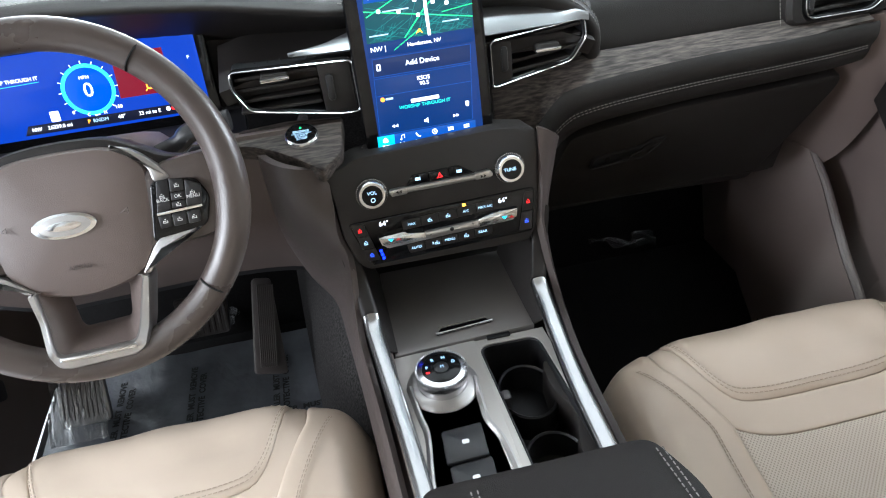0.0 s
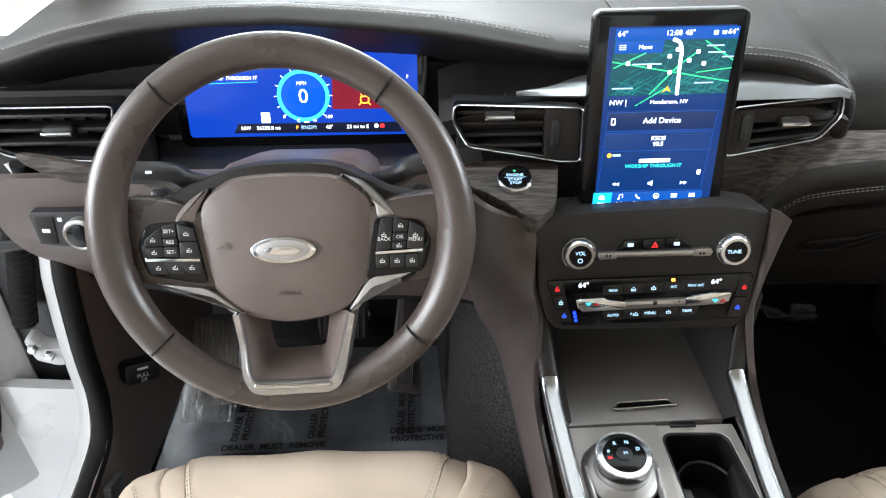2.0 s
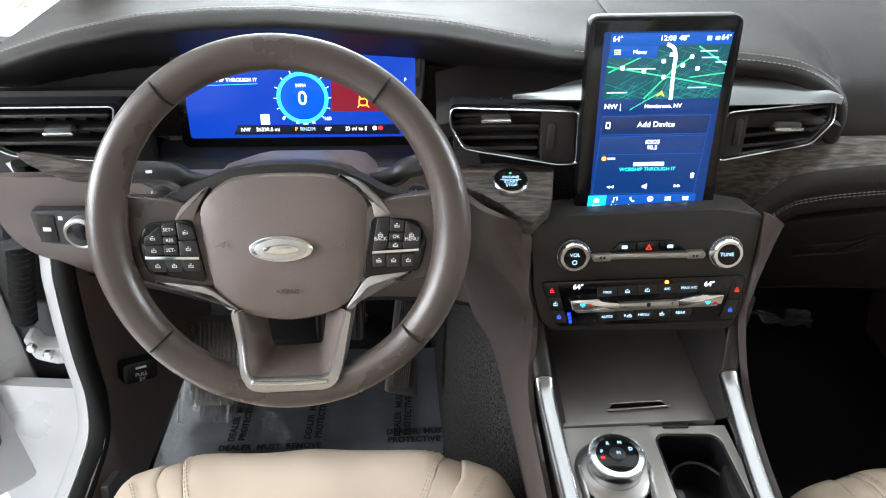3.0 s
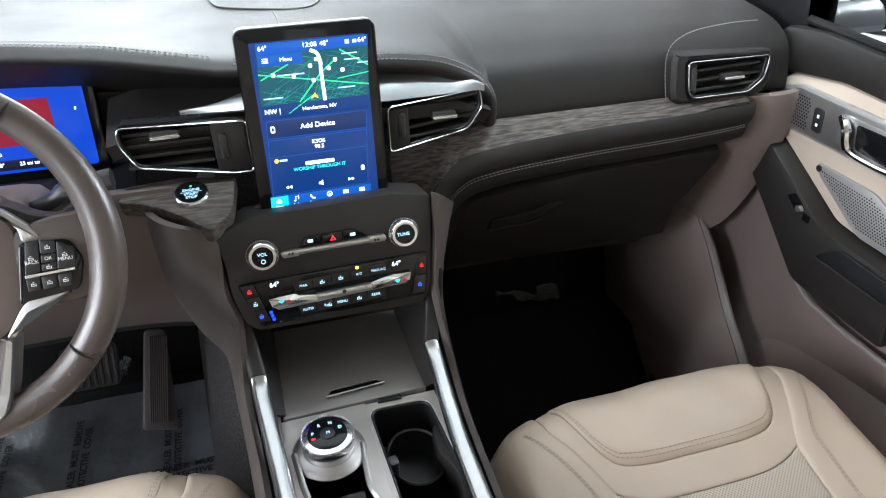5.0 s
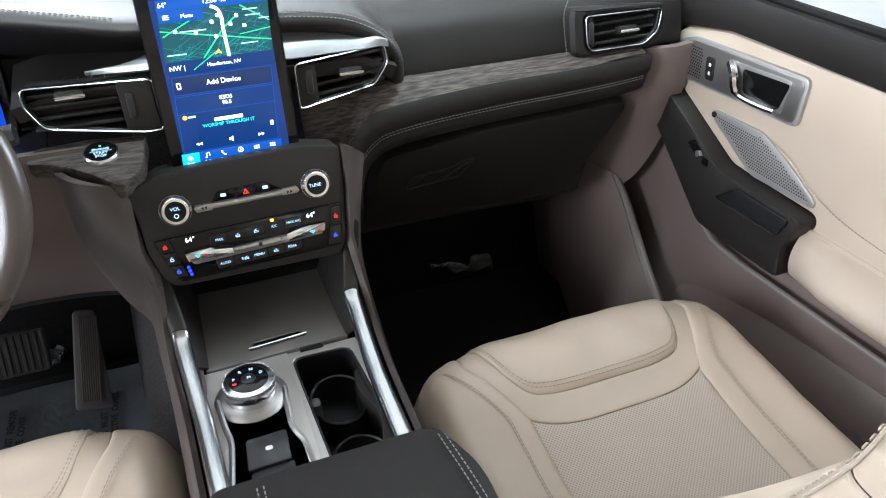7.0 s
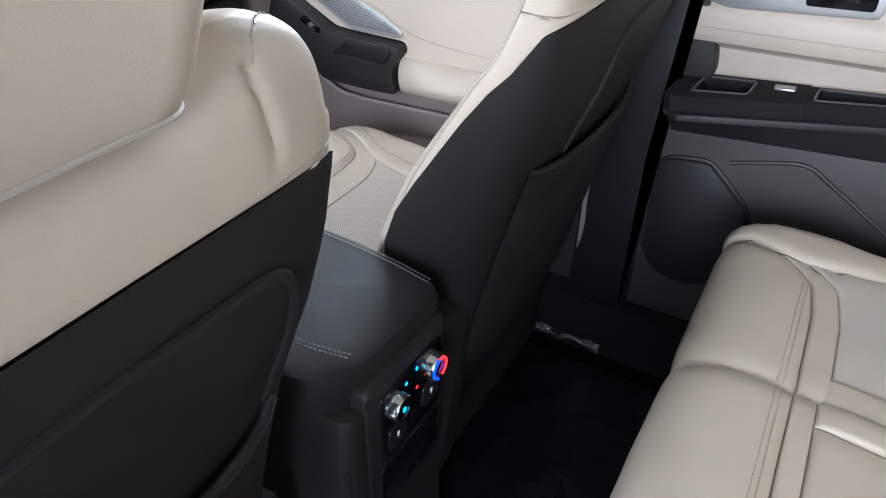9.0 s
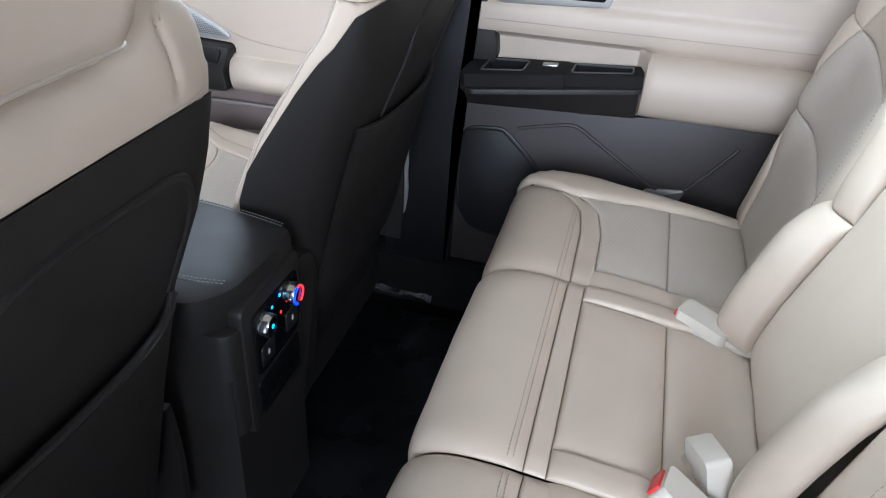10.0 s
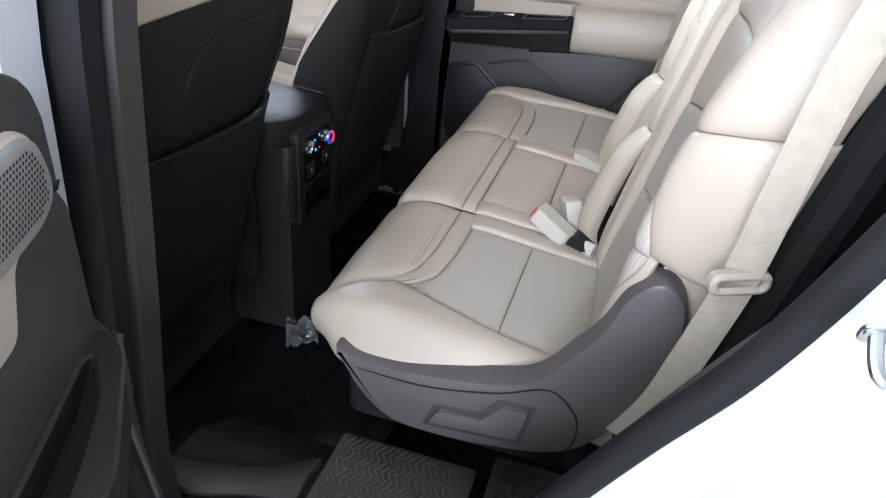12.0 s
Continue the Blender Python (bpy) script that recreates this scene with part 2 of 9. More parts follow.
def ccw(pts):
    area = sum(pts[i - 1][0] * pts[i][1] - pts[i][0] * pts[i - 1][1] for i in range(len(pts)))
    return list(pts) if area > 0 else list(pts)[::-1]


def slab(bm, pts, m, z0, z1, bevel=0.0015, dome=0.0):
    """A plate with outline pts in the frame m, from z0 to z1, with a rounded front edge."""
    pts = ccw(pts)
    rings = []
    for off, z in ((0, z0), (0, z1 - bevel), (bevel * 0.3, z1 - bevel * 0.3), (bevel, z1)):
        rings.append([m @ V((p[0], p[1], z)) for p in (shrink(pts, off) if off else pts)])
    skin(bm, rings, caps=(True, dome == 0.0))
    if dome:
        c = sum((V(p[:2]) for p in pts), V((0, 0))) / len(pts)
        base = shrink(pts, bevel)
        vs = [v for v in list(bm.verts)[-len(pts):]]
        for k in (0.8, 0.55, 0.28):
            ring = [bm.verts.new(m @ V((*(c + (p - c) * k), z1 + dome * (1 - k * k)))) for p in base]
            for i in range(len(ring)):
                j = (i + 1) % len(ring)
                bm.faces.new((vs[i], vs[j], ring[j], ring[i]))
            vs = ring
        bm.faces.new(vs)


def hollow(bm, outer, inner, m, z0, z1, bevel=0.001):
    """A frame between two outlines with the same number of points."""
    outer, inner = ccw(outer), ccw(inner)
    r = [[m @ V((p[0], p[1], z0)) for p in outer], [m @ V((p[0], p[1], z1 - bevel)) for p in outer],
         [m @ V((*p, z1)) for p in shrink(outer, bevel)], [m @ V((*p, z1)) for p in shrink(inner, -bevel)],
         [m @ V((p[0], p[1], z1 - bevel)) for p in inner], [m @ V((p[0], p[1], z0)) for p in inner]]
    r.append(r[0])
    skin(bm, r)


def rrect(w, h, r, n=5, cx=0.0, cy=0.0):
    out = []
    for qx, qy, a in ((1, 1, 0), (-1, 1, 90), (-1, -1, 180), (1, -1, 270)):
        for i in range(n):
            t = radians(a + 90 * i / (n - 1))
            out.append((cx + qx * (w / 2 - r) + r * math.cos(t), cy + qy * (h / 2 - r) + r * math.sin(t)))
    return out


def rounded(pts, r, n=4):
    """An outline with its corners rounded by about r."""
    out, k = [], len(pts)
    for i in range(k):
        a, b, c = V(pts[i - 1][:2]), V(pts[i][:2]), V(pts[(i + 1) % k][:2])
        ra = min(r, (a - b).length * 0.45)
        rc = min(r, (c - b).length * 0.45)
        p, q = b + (a - b).normalized() * ra, b + (c - b).normalized() * rc
        for j in range(n):
            u = j / (n - 1)
            out.append((1 - u) ** 2 * p + 2 * u * (1 - u) * b + u * u * q)
    return [(p.x, p.y) for p in out]


def box(bm, m, w, h, d, r=0.004, bevel=0.002):
    slab(bm, rrect(w, h, min(r, w * 0.49, h * 0.49), 4), m, 0, d, bevel)


def tube(bm, pts, r, seg=10, closed=False, flat=1.0, caps=True):
    """A round bar along pts; r may change along it."""
    pts = [V(p) for p in pts]
    n = len(pts)
    rad = r if isinstance(r, (list, tuple)) else [r] * n
    rings, ref = [], None
    for i, p in enumerate(pts):
        d = (pts[(i + 1) % n] - pts[i - 1]) if closed or 0 < i < n - 1 else (pts[1] - pts[0] if i == 0 else pts[-1] - pts[-2])
        d.normalize()
        if ref is None:
            ref = d.orthogonal().normalized()
        ref = (ref - d * ref.dot(d)).normalized()
        side = d.cross(ref)
        rings.append([p + rad[i] * (math.cos(2 * math.pi * k / seg) * ref + flat * math.sin(2 * math.pi * k / seg) * side)
                      for k in range(seg)])
    if closed:
        rings.append(rings[0])
    skin(bm, rings, caps=(caps and not closed, caps and not closed), flip=False)


def lathe(bm, prof, m, seg=32):
    """A turned shape: (radius, height) pairs round the z axis of m."""
    rings = [[m @ V((r * math.cos(2 * math.pi * k / seg), r * math.sin(2 * math.pi * k / seg), z)) for k in range(seg)]
             for r, z in prof]
    skin(bm, rings, caps=(True, True))


def sheet(bm, f, nu, nv, th=0.004, flip=False):
    """A bent sheet f(u, v) with thickness th behind its face."""
    P = [[V(f(i / nu, j / nv)) for j in range(nv + 1)] for i in range(nu + 1)]
    N = []
    for i in range(nu + 1):
        row = []
        for j in range(nv + 1):
            du = P[min(i + 1, nu)][j] - P[max(i - 1, 0)][j]
            dv = P[i][min(j + 1, nv)] - P[i][max(j - 1, 0)]
            w = du.cross(dv)
            row.append(w.normalized() * (-1 if flip else 1) if w.length > 1e-12 else V((0, 0, 1)))
        N.append(row)
    a = [[bm.verts.new(P[i][j]) for j in range(nv + 1)] for i in range(nu + 1)]
    b = [[bm.verts.new(P[i][j] - N[i][j] * th) for j in range(nv + 1)] for i in range(nu + 1)]

    def face(*q):
        bm.faces.new(q[::-1] if flip else q)
    for i in range(nu):
        for j in range(nv):
            face(a[i][j], a[i + 1][j], a[i + 1][j + 1], a[i][j + 1])
            face(b[i][j], b[i][j + 1], b[i + 1][j + 1], b[i + 1][j])
    for i in range(nu):
        face(a[i][0], b[i][0], b[i + 1][0], a[i + 1][0])
        face(a[i][nv], a[i + 1][nv], b[i + 1][nv], b[i][nv])
    for j in range(nv):
        face(a[0][j], a[0][j + 1], b[0][j + 1], b[0][j])
        face(a[nu][j], b[nu][j], b[nu][j + 1], a[nu][j + 1])


def puff(bm, f, dom, h=0.006, nu=24, nv=24, deep=0.012, power=8, wrinkle=0.0, flip=False):
    """A stuffed panel on the surface f(a, b), over the patch dom(u, v) -> (a, b); its edges roll down into the seams."""
    e = 1e-3

    def at(u, v, drop=0.0):
        a, b = dom(u, v)
        p = V(f(a, b))
        n = (V(f(a + e, b)) - V(f(a - e, b))).cross(V(f(a, b + e)) - V(f(a, b - e)))
        n = n.normalized() * (-1 if flip else 1)
        k = (1 - abs(2 * u - 1) ** power) * (1 - abs(2 * v - 1) ** power)
        w = wrinkle * noise.noise(V((p.x * 16, p.y * 30, p.z * 16))) * k if wrinkle else 0.0
        return p + n * (h * k ** 0.6 + w - drop)
    g = []
    us = [0.0] + [0.5 - 0.5 * math.cos(math.pi * i / nu) if i not in (0, nu) else i / nu for i in range(nu + 1)] + [1.0]
    vs = [0.0] + [0.5 - 0.5 * math.cos(math.pi * j / nv) if j not in (0, nv) else j / nv for j in range(nv + 1)] + [1.0]
    for i, u in enumerate(us):
        row = []
        for j, v in enumerate(vs):
            rim = i in (0, len(us) - 1) or j in (0, len(vs) - 1)
            row.append(bm.verts.new(at(u, v, deep if rim else 0.0)))
        g.append(row)
    for i in range(len(us) - 1):
        for j in range(len(vs) - 1):
            q = (g[i][j], g[i + 1][j], g[i + 1][j + 1], g[i][j + 1])
            bm.faces.new(q[::-1] if flip else q)


def patch(a0, a1, b0, b1):
    """A patch between two side lines a(b) and two end lines b(a)."""
    def dom(u, v):
        b = v
        for _ in range(3):
            lo, hi = a0(b), a1(b)
            a = lo + (hi - lo) * u
            b = b0(a) + (b1(a) - b0(a)) * v
        return a, b
    return dom


def const(c):
    return lambda _: c


def sew(bm, pts, normal=(0, 0, 1), step=0.0058, length=0.004, w=0.0013):
    """A row of stitches along pts."""
    pts = [V(p) for p in pts]
    nrm = V(normal)
    run = 0.0
    for a, b in zip(pts, pts[1:]):
        d = b - a
        ln = d.length
        if ln < 1e-6:
            continue
        d /= ln
        s = (-run) % step
        while s < ln:
            c = a + d * s
            x, y = d * length / 2, d.cross(nrm).normalized() * w / 2
            z = nrm * w * 0.6
            q = [bm.verts.new(c - x - y), bm.verts.new(c + x - y), bm.verts.new(c + x + y), bm.verts.new(c - x + y)]
            t = [bm.verts.new(c - x * 0.7 - y * 0.5 + z), bm.verts.new(c + x * 0.7 - y * 0.5 + z),
                 bm.verts.new(c + x * 0.7 + y * 0.5 + z), bm.verts.new(c - x * 0.7 + y * 0.5 + z)]
            bm.faces.new(t)
            for i in range(4):
                bm.faces.new((q[i], q[(i + 1) % 4], t[(i + 1) % 4], t[i]))
            s += step
        run += ln


def thing(name, base, label, category, group="", kind=""):
    """An empty at the base of a thing."""
    ob = new(name)
    ob.location = V(base) * U
    ob.empty_display_size = 0.05
    return tagged(ob, label, category, group, kind)


def part(name, bm, mat, parent=None, label="", angle=38, mats=()):
    """Links a bmesh as one mesh object under a thing or a part."""
    bmesh.ops.recalc_face_normals(bm, faces=bm.faces)
    bm.transform(Matrix.Scale(U, 4))
    o = V((0, 0, 0))
    p = parent
    while p is not None:
        o += p.location
        p = p.parent
    bm.transform(Matrix.Translation(-o))
    me = bpy.data.meshes.new(name)
    bm.to_mesh(me)
    bm.free()
    for f in me.polygons:
        f.use_smooth = True
    me.set_sharp_from_angle(angle=radians(angle))
    me.materials.append(mat)
    ob = new(name, me)
    if parent is not None:
        ob.parent = parent
    if label:
        ob["label"] = label
    return ob


def words(text, m, size, mat, parent, name="lettering", align="CENTER", depth=0.0003, bold=0.0):
    """Printed or lit words as a thin mesh in the frame m."""
    cu = bpy.data.curves.new(name, "FONT")
    cu.body, cu.size, cu.align_x, cu.align_y, cu.extrude = text, size, align, "CENTER", depth / 2
    cu.resolution_u, cu.offset = 3, bold
    tmp = bpy.data.objects.new(name, cu)
    me = bpy.data.meshes.new_from_object(tmp)
    bpy.data.objects.remove(tmp)
    bm = bmesh.new()
    bm.from_mesh(me)
    bpy.data.meshes.remove(me)
    bm.transform(m)
    return part(name, bm, mat, parent)


def bm_new():
    return bmesh.new()


def bar(m, w, h, mat, parent, name="mark", x=0.0, y=0.0, d=0.0005, r=0.0006):
    bm = bm_new()
    slab(bm, rrect(w, h, min(r, w * 0.45, h * 0.45), 3, x, y), m, 0, d, 0.0001)
    return part(name, bm, mat, parent)

def icon(m, w, h, mat, parent, d=0.0002):
    """A small printed pictogram: thin strokes that share one part."""
    bm = bm_new()
    for x, y, a, b in ((0.0, -0.4, 1.0, 0.16), (-0.12, 0.02, 0.62, 0.16), (0.0, 0.42, 0.34, 0.16), (-0.42, -0.1, 0.12, 0.6), (0.4, -0.12, 0.12, 0.56)):
        box(bm, m @ Matrix.Translation((x * w, y * h, d / 2)), a * w, b * h, d, 0.0001, 0.00005)
    return part("symbol", bm, mat, parent)


# ---------------------------------------------------------------- the hall round the car
def block(name, lo, hi, mat, label, category, kind="structure", bevel=0.004, parent=None):
    bm = bm_new()
    m = plane_at(((lo[0] + hi[0]) / 2, (lo[1] + hi[1]) / 2, lo[2]), (1, 0, 0), (0, 1, 0))
    box(bm, m, hi[0] - lo[0], hi[1] - lo[1], hi[2] - lo[2], bevel, bevel)
    ob = part(name, bm, mat, parent)
    return tagged(ob, label, category, kind=kind) if parent is None else ob


block("ground", (-6, -6, -0.52), (6, 6, -0.45), HALL_FLOOR, "pale grey workshop floor under the car", "floor")
block("wall_north", (-6, 5.9, -0.45), (6, 6, 3.3), HALL, "plain white hall wall", "wall")
block("wall_south", (-6, -6, -0.45), (6, -5.9, 3.3), HALL, "plain white hall wall", "wall")
block("wall_east", (5.9, -5.9, -0.45), (6, 5.9, 3.3), HALL, "plain white hall wall", "wall")
block("wall_west", (-6, -5.9, -0.45), (-5.9, 5.9, 3.3), HALL, "plain white hall wall", "wall")
block("ceiling", (-6, -6, 3.3), (6, 6, 3.4), HALL, "plain white hall ceiling", "ceiling")

# ---------------------------------------------------------------- the car's shell
bm = bm_new()
sheet(bm, lambda u, v: (-0.78 + 1.56 * u, -2.3 + 3.0 * v, 0.0), 4, 4, 0.03)
sheet(bm, lambda u, v: (-0.78 + 1.56 * u, 0.66 + 0.22 * v, 0.0 + 0.62 * v), 4, 4, 0.03)
part("floor", bm, BLACK_CARPET)
tagged(bpy.data.objects["floor"], "black carpeted floor pan of the car", "floor", kind="structure")

bm = bm_new()
ring = [(-0.235, 0.0), (-0.228, 0.1), (-0.205, 0.24), (-0.175, 0.35), (-0.14, 0.4), (0.13, 0.4), (0.16, 0.3), (0.185, 0.14), (0.2, 0.0)]
skin(bm, [[V((x * k, y, z * h)) for x, z in ring] for y, k, h in ((0.8, 1.08, 1.15), (0.45, 1.0, 1.05), (0.2, 0.93, 0.95), (0.05, 0.88, 0.88), (-0.1, 0.82, 0.8), (-0.4, 0.6, 0.4))], caps=(True, True))
tunnel = part("tunnel_carpet", bm, CARPET)
tagged(tunnel, "charcoal carpet over the transmission tunnel", "carpet", kind="structure")

# roof with its glass panel openings, windscreen header, pillars
bm = bm_new()
RZ = 1.32
for lo, hi in (((-0.62, -0.98, RZ), (0.62, 0.12, RZ + 0.04)), ((-0.62, -2.3, RZ), (0.62, -1.75, RZ + 0.04)),
               ((-0.62, -1.75, RZ), (-0.12, -0.98, RZ + 0.04)), ((0.22, -1.75, RZ), (0.62, -0.98, RZ + 0.04))):
    m = plane_at(((lo[0] + hi[0]) / 2, (lo[1] + hi[1]) / 2, lo[2]), (1, 0, 0), (0, 1, 0))
    box(bm, m, hi[0] - lo[0], hi[1] - lo[1], hi[2] - lo[2], 0.004)
roof = part("ceiling", bm, HEADLINER)
tagged(roof, "beige cloth headliner round a glass roof panel", "ceiling", kind="structure")

for s, n in ((-1, "left"), (1, "right")):
    bm = bm_new()
    tube(bm, spline([(s * 0.76, 0.7, 0.76), (s * 0.72, 0.42, 0.99), (s * 0.65, 0.1, 1.28), (s * 0.62, -0.05, 1.34)], 14), 0.045, 10)
    a = part("pillar_a_" + n, bm, BEIGE_TRIM)
    tagged(a, "beige trimmed windscreen pillar", "pillar", kind="structure")
    bm = bm_new()
    tube(bm, spline([(s * 0.62, -0.05, 1.34), (s * 0.64, -0.9, 1.36), (s * 0.62, -2.3, 1.32)], 14), 0.05, 10)
    a = part("roof_rail_" + n, bm, PAINT)
    tagged(a, "white painted roof rail of the car", "roof", kind="structure")
bm = bm_new()
sheet(bm, lambda u, v: (-0.8 + 1.6 * u, -2.35, 0.0 + 0.8 * v), 2, 2, 0.05)
tagged(part("wall_rear", bm, DARK), "dark lining of the tailgate", "wall", kind="structure")
bm = bm_new()
sheet(bm, lambda u, v: (-0.85 + 1.7 * u, 0.9 - 0.02 * math.cos(3.1 * (u - 0.5)), -0.4 + 1.18 * v), 6, 2, 0.05)
tagged(part("wall_bulkhead", bm, DARK), "dark bulkhead behind the dashboard", "wall", kind="structure")
# bonnet outside the windscreen
bm = bm_new()
sheet(bm, lambda u, v: (-0.85 + 1.7 * u, 0.92 + 1.1 * v, 0.79 - 0.16 * v * v - 0.1 * (2 * u - 1) ** 4), 12, 8, 0.01)
tagged(part("bonnet", bm, PAINT), "white painted bonnet of the car", "bonnet", kind="structure")
# side walls of the cargo space
for s, n in ((-1, "left"), (1, "right")):
    bm = bm_new()
    sheet(bm, lambda u, v: (s * (0.7 + 0.06 * math.sin(3 * v)), -1.5 - 0.85 * u, 0.0 + 0.8 * v), 6, 6, 0.04, flip=s > 0)
    tagged(part("wall_quarter_" + n, bm, DARK), "dark plastic lining beside the third row", "wall", kind="structure")

# ---------------------------------------------------------------- dashboard
LIP = [(-0.76, 0.802), (-0.707, 0.818), (-0.64, 0.838), (-0.559, 0.854), (-0.48, 0.86), (-0.399, 0.861), (-0.31, 0.854), (-0.222, 0.844),
       (-0.16, 0.832), (-0.1, 0.82), (0.0, 0.814), (0.097, 0.812), (0.16, 0.805), (0.198, 0.796), (0.22, 0.783), (0.236, 0.764),
       (0.242, 0.74), (0.245, 0.705), (0.8, 0.703)]


def pad_profile(x):
    zl = curve_at(LIP, x)
    brow = [(0.88, 0.795), (0.5, 0.806), (0.34, 0.5 * (0.806 + zl)), (0.25, zl + 0.003), (0.221, zl), (0.215, zl - 0.008), (0.226, zl - 0.017)]
    flat = [(0.88, 0.795), (0.5, 0.803), (0.33, 0.797), (0.262, 0.776), (0.241, 0.5 * (0.77 + zl)), (0.235, zl), (0.243, zl - 0.004)]
    k = max(0.0, min(1.0, (0.803 - zl) / 0.05))
    k = k * k * (3 - 2 * k)
    return [(a[0] + (b[0] - a[0]) * k, a[1] + (b[1] - a[1]) * k) for a, b in zip(brow, flat)]


dash = thing("dashboard", (0, 0.4, 0.45), "dark taupe stitched dashboard with grey wood trim and glovebox", "dashboard")
XS = [-0.75 + 0.025 * i for i in range(38) if -0.75 + 0.025 * i < 0.18] + [0.185, 0.19, 0.195, 0.2, 0.205, 0.21, 0.215, 0.22, 0.2245, 0.229, 0.2325, 0.236, 0.2385, 0.24, 0.2415, 0.243, 0.245, 0.26] + [0.28 + 0.03 * i for i in range(16)]
bm = bm_new()
skin(bm, [[V((x, p.x, p.y)) for p in spline(pad_profile(x), 22)] + [V((x, 0.4, 0.7)), V((x, 0.88, 0.7))] for x in XS], close=True, caps=(True, True))
part("top_pad", bm, DASH_TOP, dash)
bm = bm_new()
edge = [V((x, 0.235, curve_at(LIP, x) + 0.004)) for x in np.linspace(-0.75, 0.2, 60)]
edge = [p for p in edge if p.x < -0.09]
for off in (0.0, 0.007):
    sew(bm, [p + V((0, off, 0)) for p in edge], (0, -0.5, 0.85))
part("stitching", bm, THREAD_GREY, dash)
bm = bm_new()
# padded welt that runs on over the middle vents and down round their end
WELT = spline([(-0.12, 0.232, 0.818), (-0.05, 0.228, 0.809), (0.03, 0.226, 0.806), (0.1, 0.225, 0.803), (0.157, 0.223, 0.796), (0.189, 0.222, 0.785), (0.213, 0.223, 0.77), (0.231, 0.227, 0.751), (0.239, 0.231, 0.729), (0.24, 0.235, 0.704)], 60)
for off in (0.0085, 0.0145):
    row = []
    for i, p in enumerate(WELT[4:], 4):
        d = (WELT[min(59, i + 1)] - WELT[i - 1]).normalized()
        out = V((-d.z, 0.0, d.x))
        row.append(p + out * off * 0.82 + V((0, -0.0095 if off < 0.01 else -0.002, 0)) + V((0, 0, 0.0018)))
    sew(bm, row, (0.2, -0.7, 0.6))
part("stitching", bm, THREAD_GREY, dash)
bm = bm_new()
tube(bm, WELT, [0.004 + 0.0085 * min(1.0, i / 12) for i in range(60)], 14)
part("welt", bm, DASH_TOP, dash)

# recessed face below the brow
bm = bm_new()
sheet(bm, lambda u, v: (-0.75 + 1.0 * u, 0.3 - 0.012 * v * v, (curve_at(LIP, -0.75 + 1.0 * u) - 0.012) * (1 - v) + 0.69 * v), 60, 8, 0.01, flip=True)
part("face_panel", bm, DARK, dash)
bm = bm_new()
sheet(bm, lambda u, v: (-0.765 + 0.19 * u, 0.215 + 0.03 * v, 0.62 + 0.15 * v), 8, 6, 0.02)
part("corner_panel", bm, DARK, dash)
# ledge over the middle vents with its silver wedge
bm = bm_new()
led = [(-0.235, 0.782), (-0.2, 0.79), (-0.08, 0.79), (0.1, 0.786), (0.19, 0.784), (0.235, 0.765)]
sheet(bm, lambda u, v: (-0.235 + 0.47 * u, 0.186 + 0.02 * u + 0.1 * v, curve_at(led, -0.235 + 0.47 * u) - 0.032 + 0.022 * v), 30, 6, 0.02)
part("ledge", bm, DARK, dash)
bm = bm_new()
WB = [(-0.15, 0.7745), (-0.07, 0.772), (0.09, 0.764), (0.15, 0.765), (0.214, 0.766), (0.238, 0.759)]
WT = [(-0.15, 0.7755), (-0.107, 0.777), (-0.06, 0.785), (0.12, 0.79), (0.172, 0.785), (0.22, 0.774), (0.238, 0.761)]
sheet(bm, lambda u, v: (-0.15 + 0.372 * u, 0.2 + 0.032 * v * min(1.0, u * 5 + 0.04, (1 - u) * 9 + 0.05), curve_at(WB, -0.15 + 0.372 * u) * (1 - v) + curve_at(WT, -0.15 + 0.372 * u) * v + 0.004 * math.sin(math.pi * v)), 40, 6, 0.003)
part("silver_wedge", bm, WEDGE, dash, "satin silver trim over the vents")

# driver's lower panel and the passenger's padded roll, wood band above both
KLOW = [(-0.74, 0.52), (-0.7, 0.495), (-0.63, 0.478), (-0.545, 0.446), (-0.3, 0.452), (-0.24, 0.448), (-0.19, 0.44), (-0.15, 0.41)]
bm = bm_new()


def knee(u, v):
    x = -0.745 + 0.6 * u
    z = 0.7 + (curve_at(KLOW, x) - 0.7) * v
    y = 0.168 - 0.02 * math.sin(math.pi * v) + 0.085 * v ** 1.5
    return (x, y, z)


sheet(bm, knee, 30, 16, 0.02, flip=True)
part("knee_panel", bm, TAUPE_PLASTIC, dash)
bm = bm_new()
sheet(bm, lambda u, v: (-0.745 + 0.62 * u, 0.255 + 0.3 * v, curve_at(KLOW, -0.745 + 0.62 * u) + 0.06 * v), 20, 4, 0.01)
part("under_panel", bm, BLACK, dash)
WLO = [(0.1, 0.605), (0.14, 0.615), (0.148, 0.624), (0.163, 0.642), (0.182, 0.664), (0.203, 0.675), (0.275, 0.684), (0.389, 0.691), (0.5, 0.693), (0.552, 0.695), (0.593, 0.7), (0.65, 0.704)]
WHI = [(0.1, 0.69), (0.241, 0.709), (0.45, 0.71), (0.61, 0.712), (0.72, 0.712)]
bm = bm_new()
sheet(bm, lambda u, v: (0.1 + 0.54 * u, 0.2 + 0.03 * v, curve_at(WLO, 0.1 + 0.54 * u) * (1 - v) + curve_at(WHI, 0.1 + 0.54 * u) * v), 40, 6, 0.012)
part("wood_trim", bm, WOOD, dash, "grey open-pore wood band")
bm = bm_new()


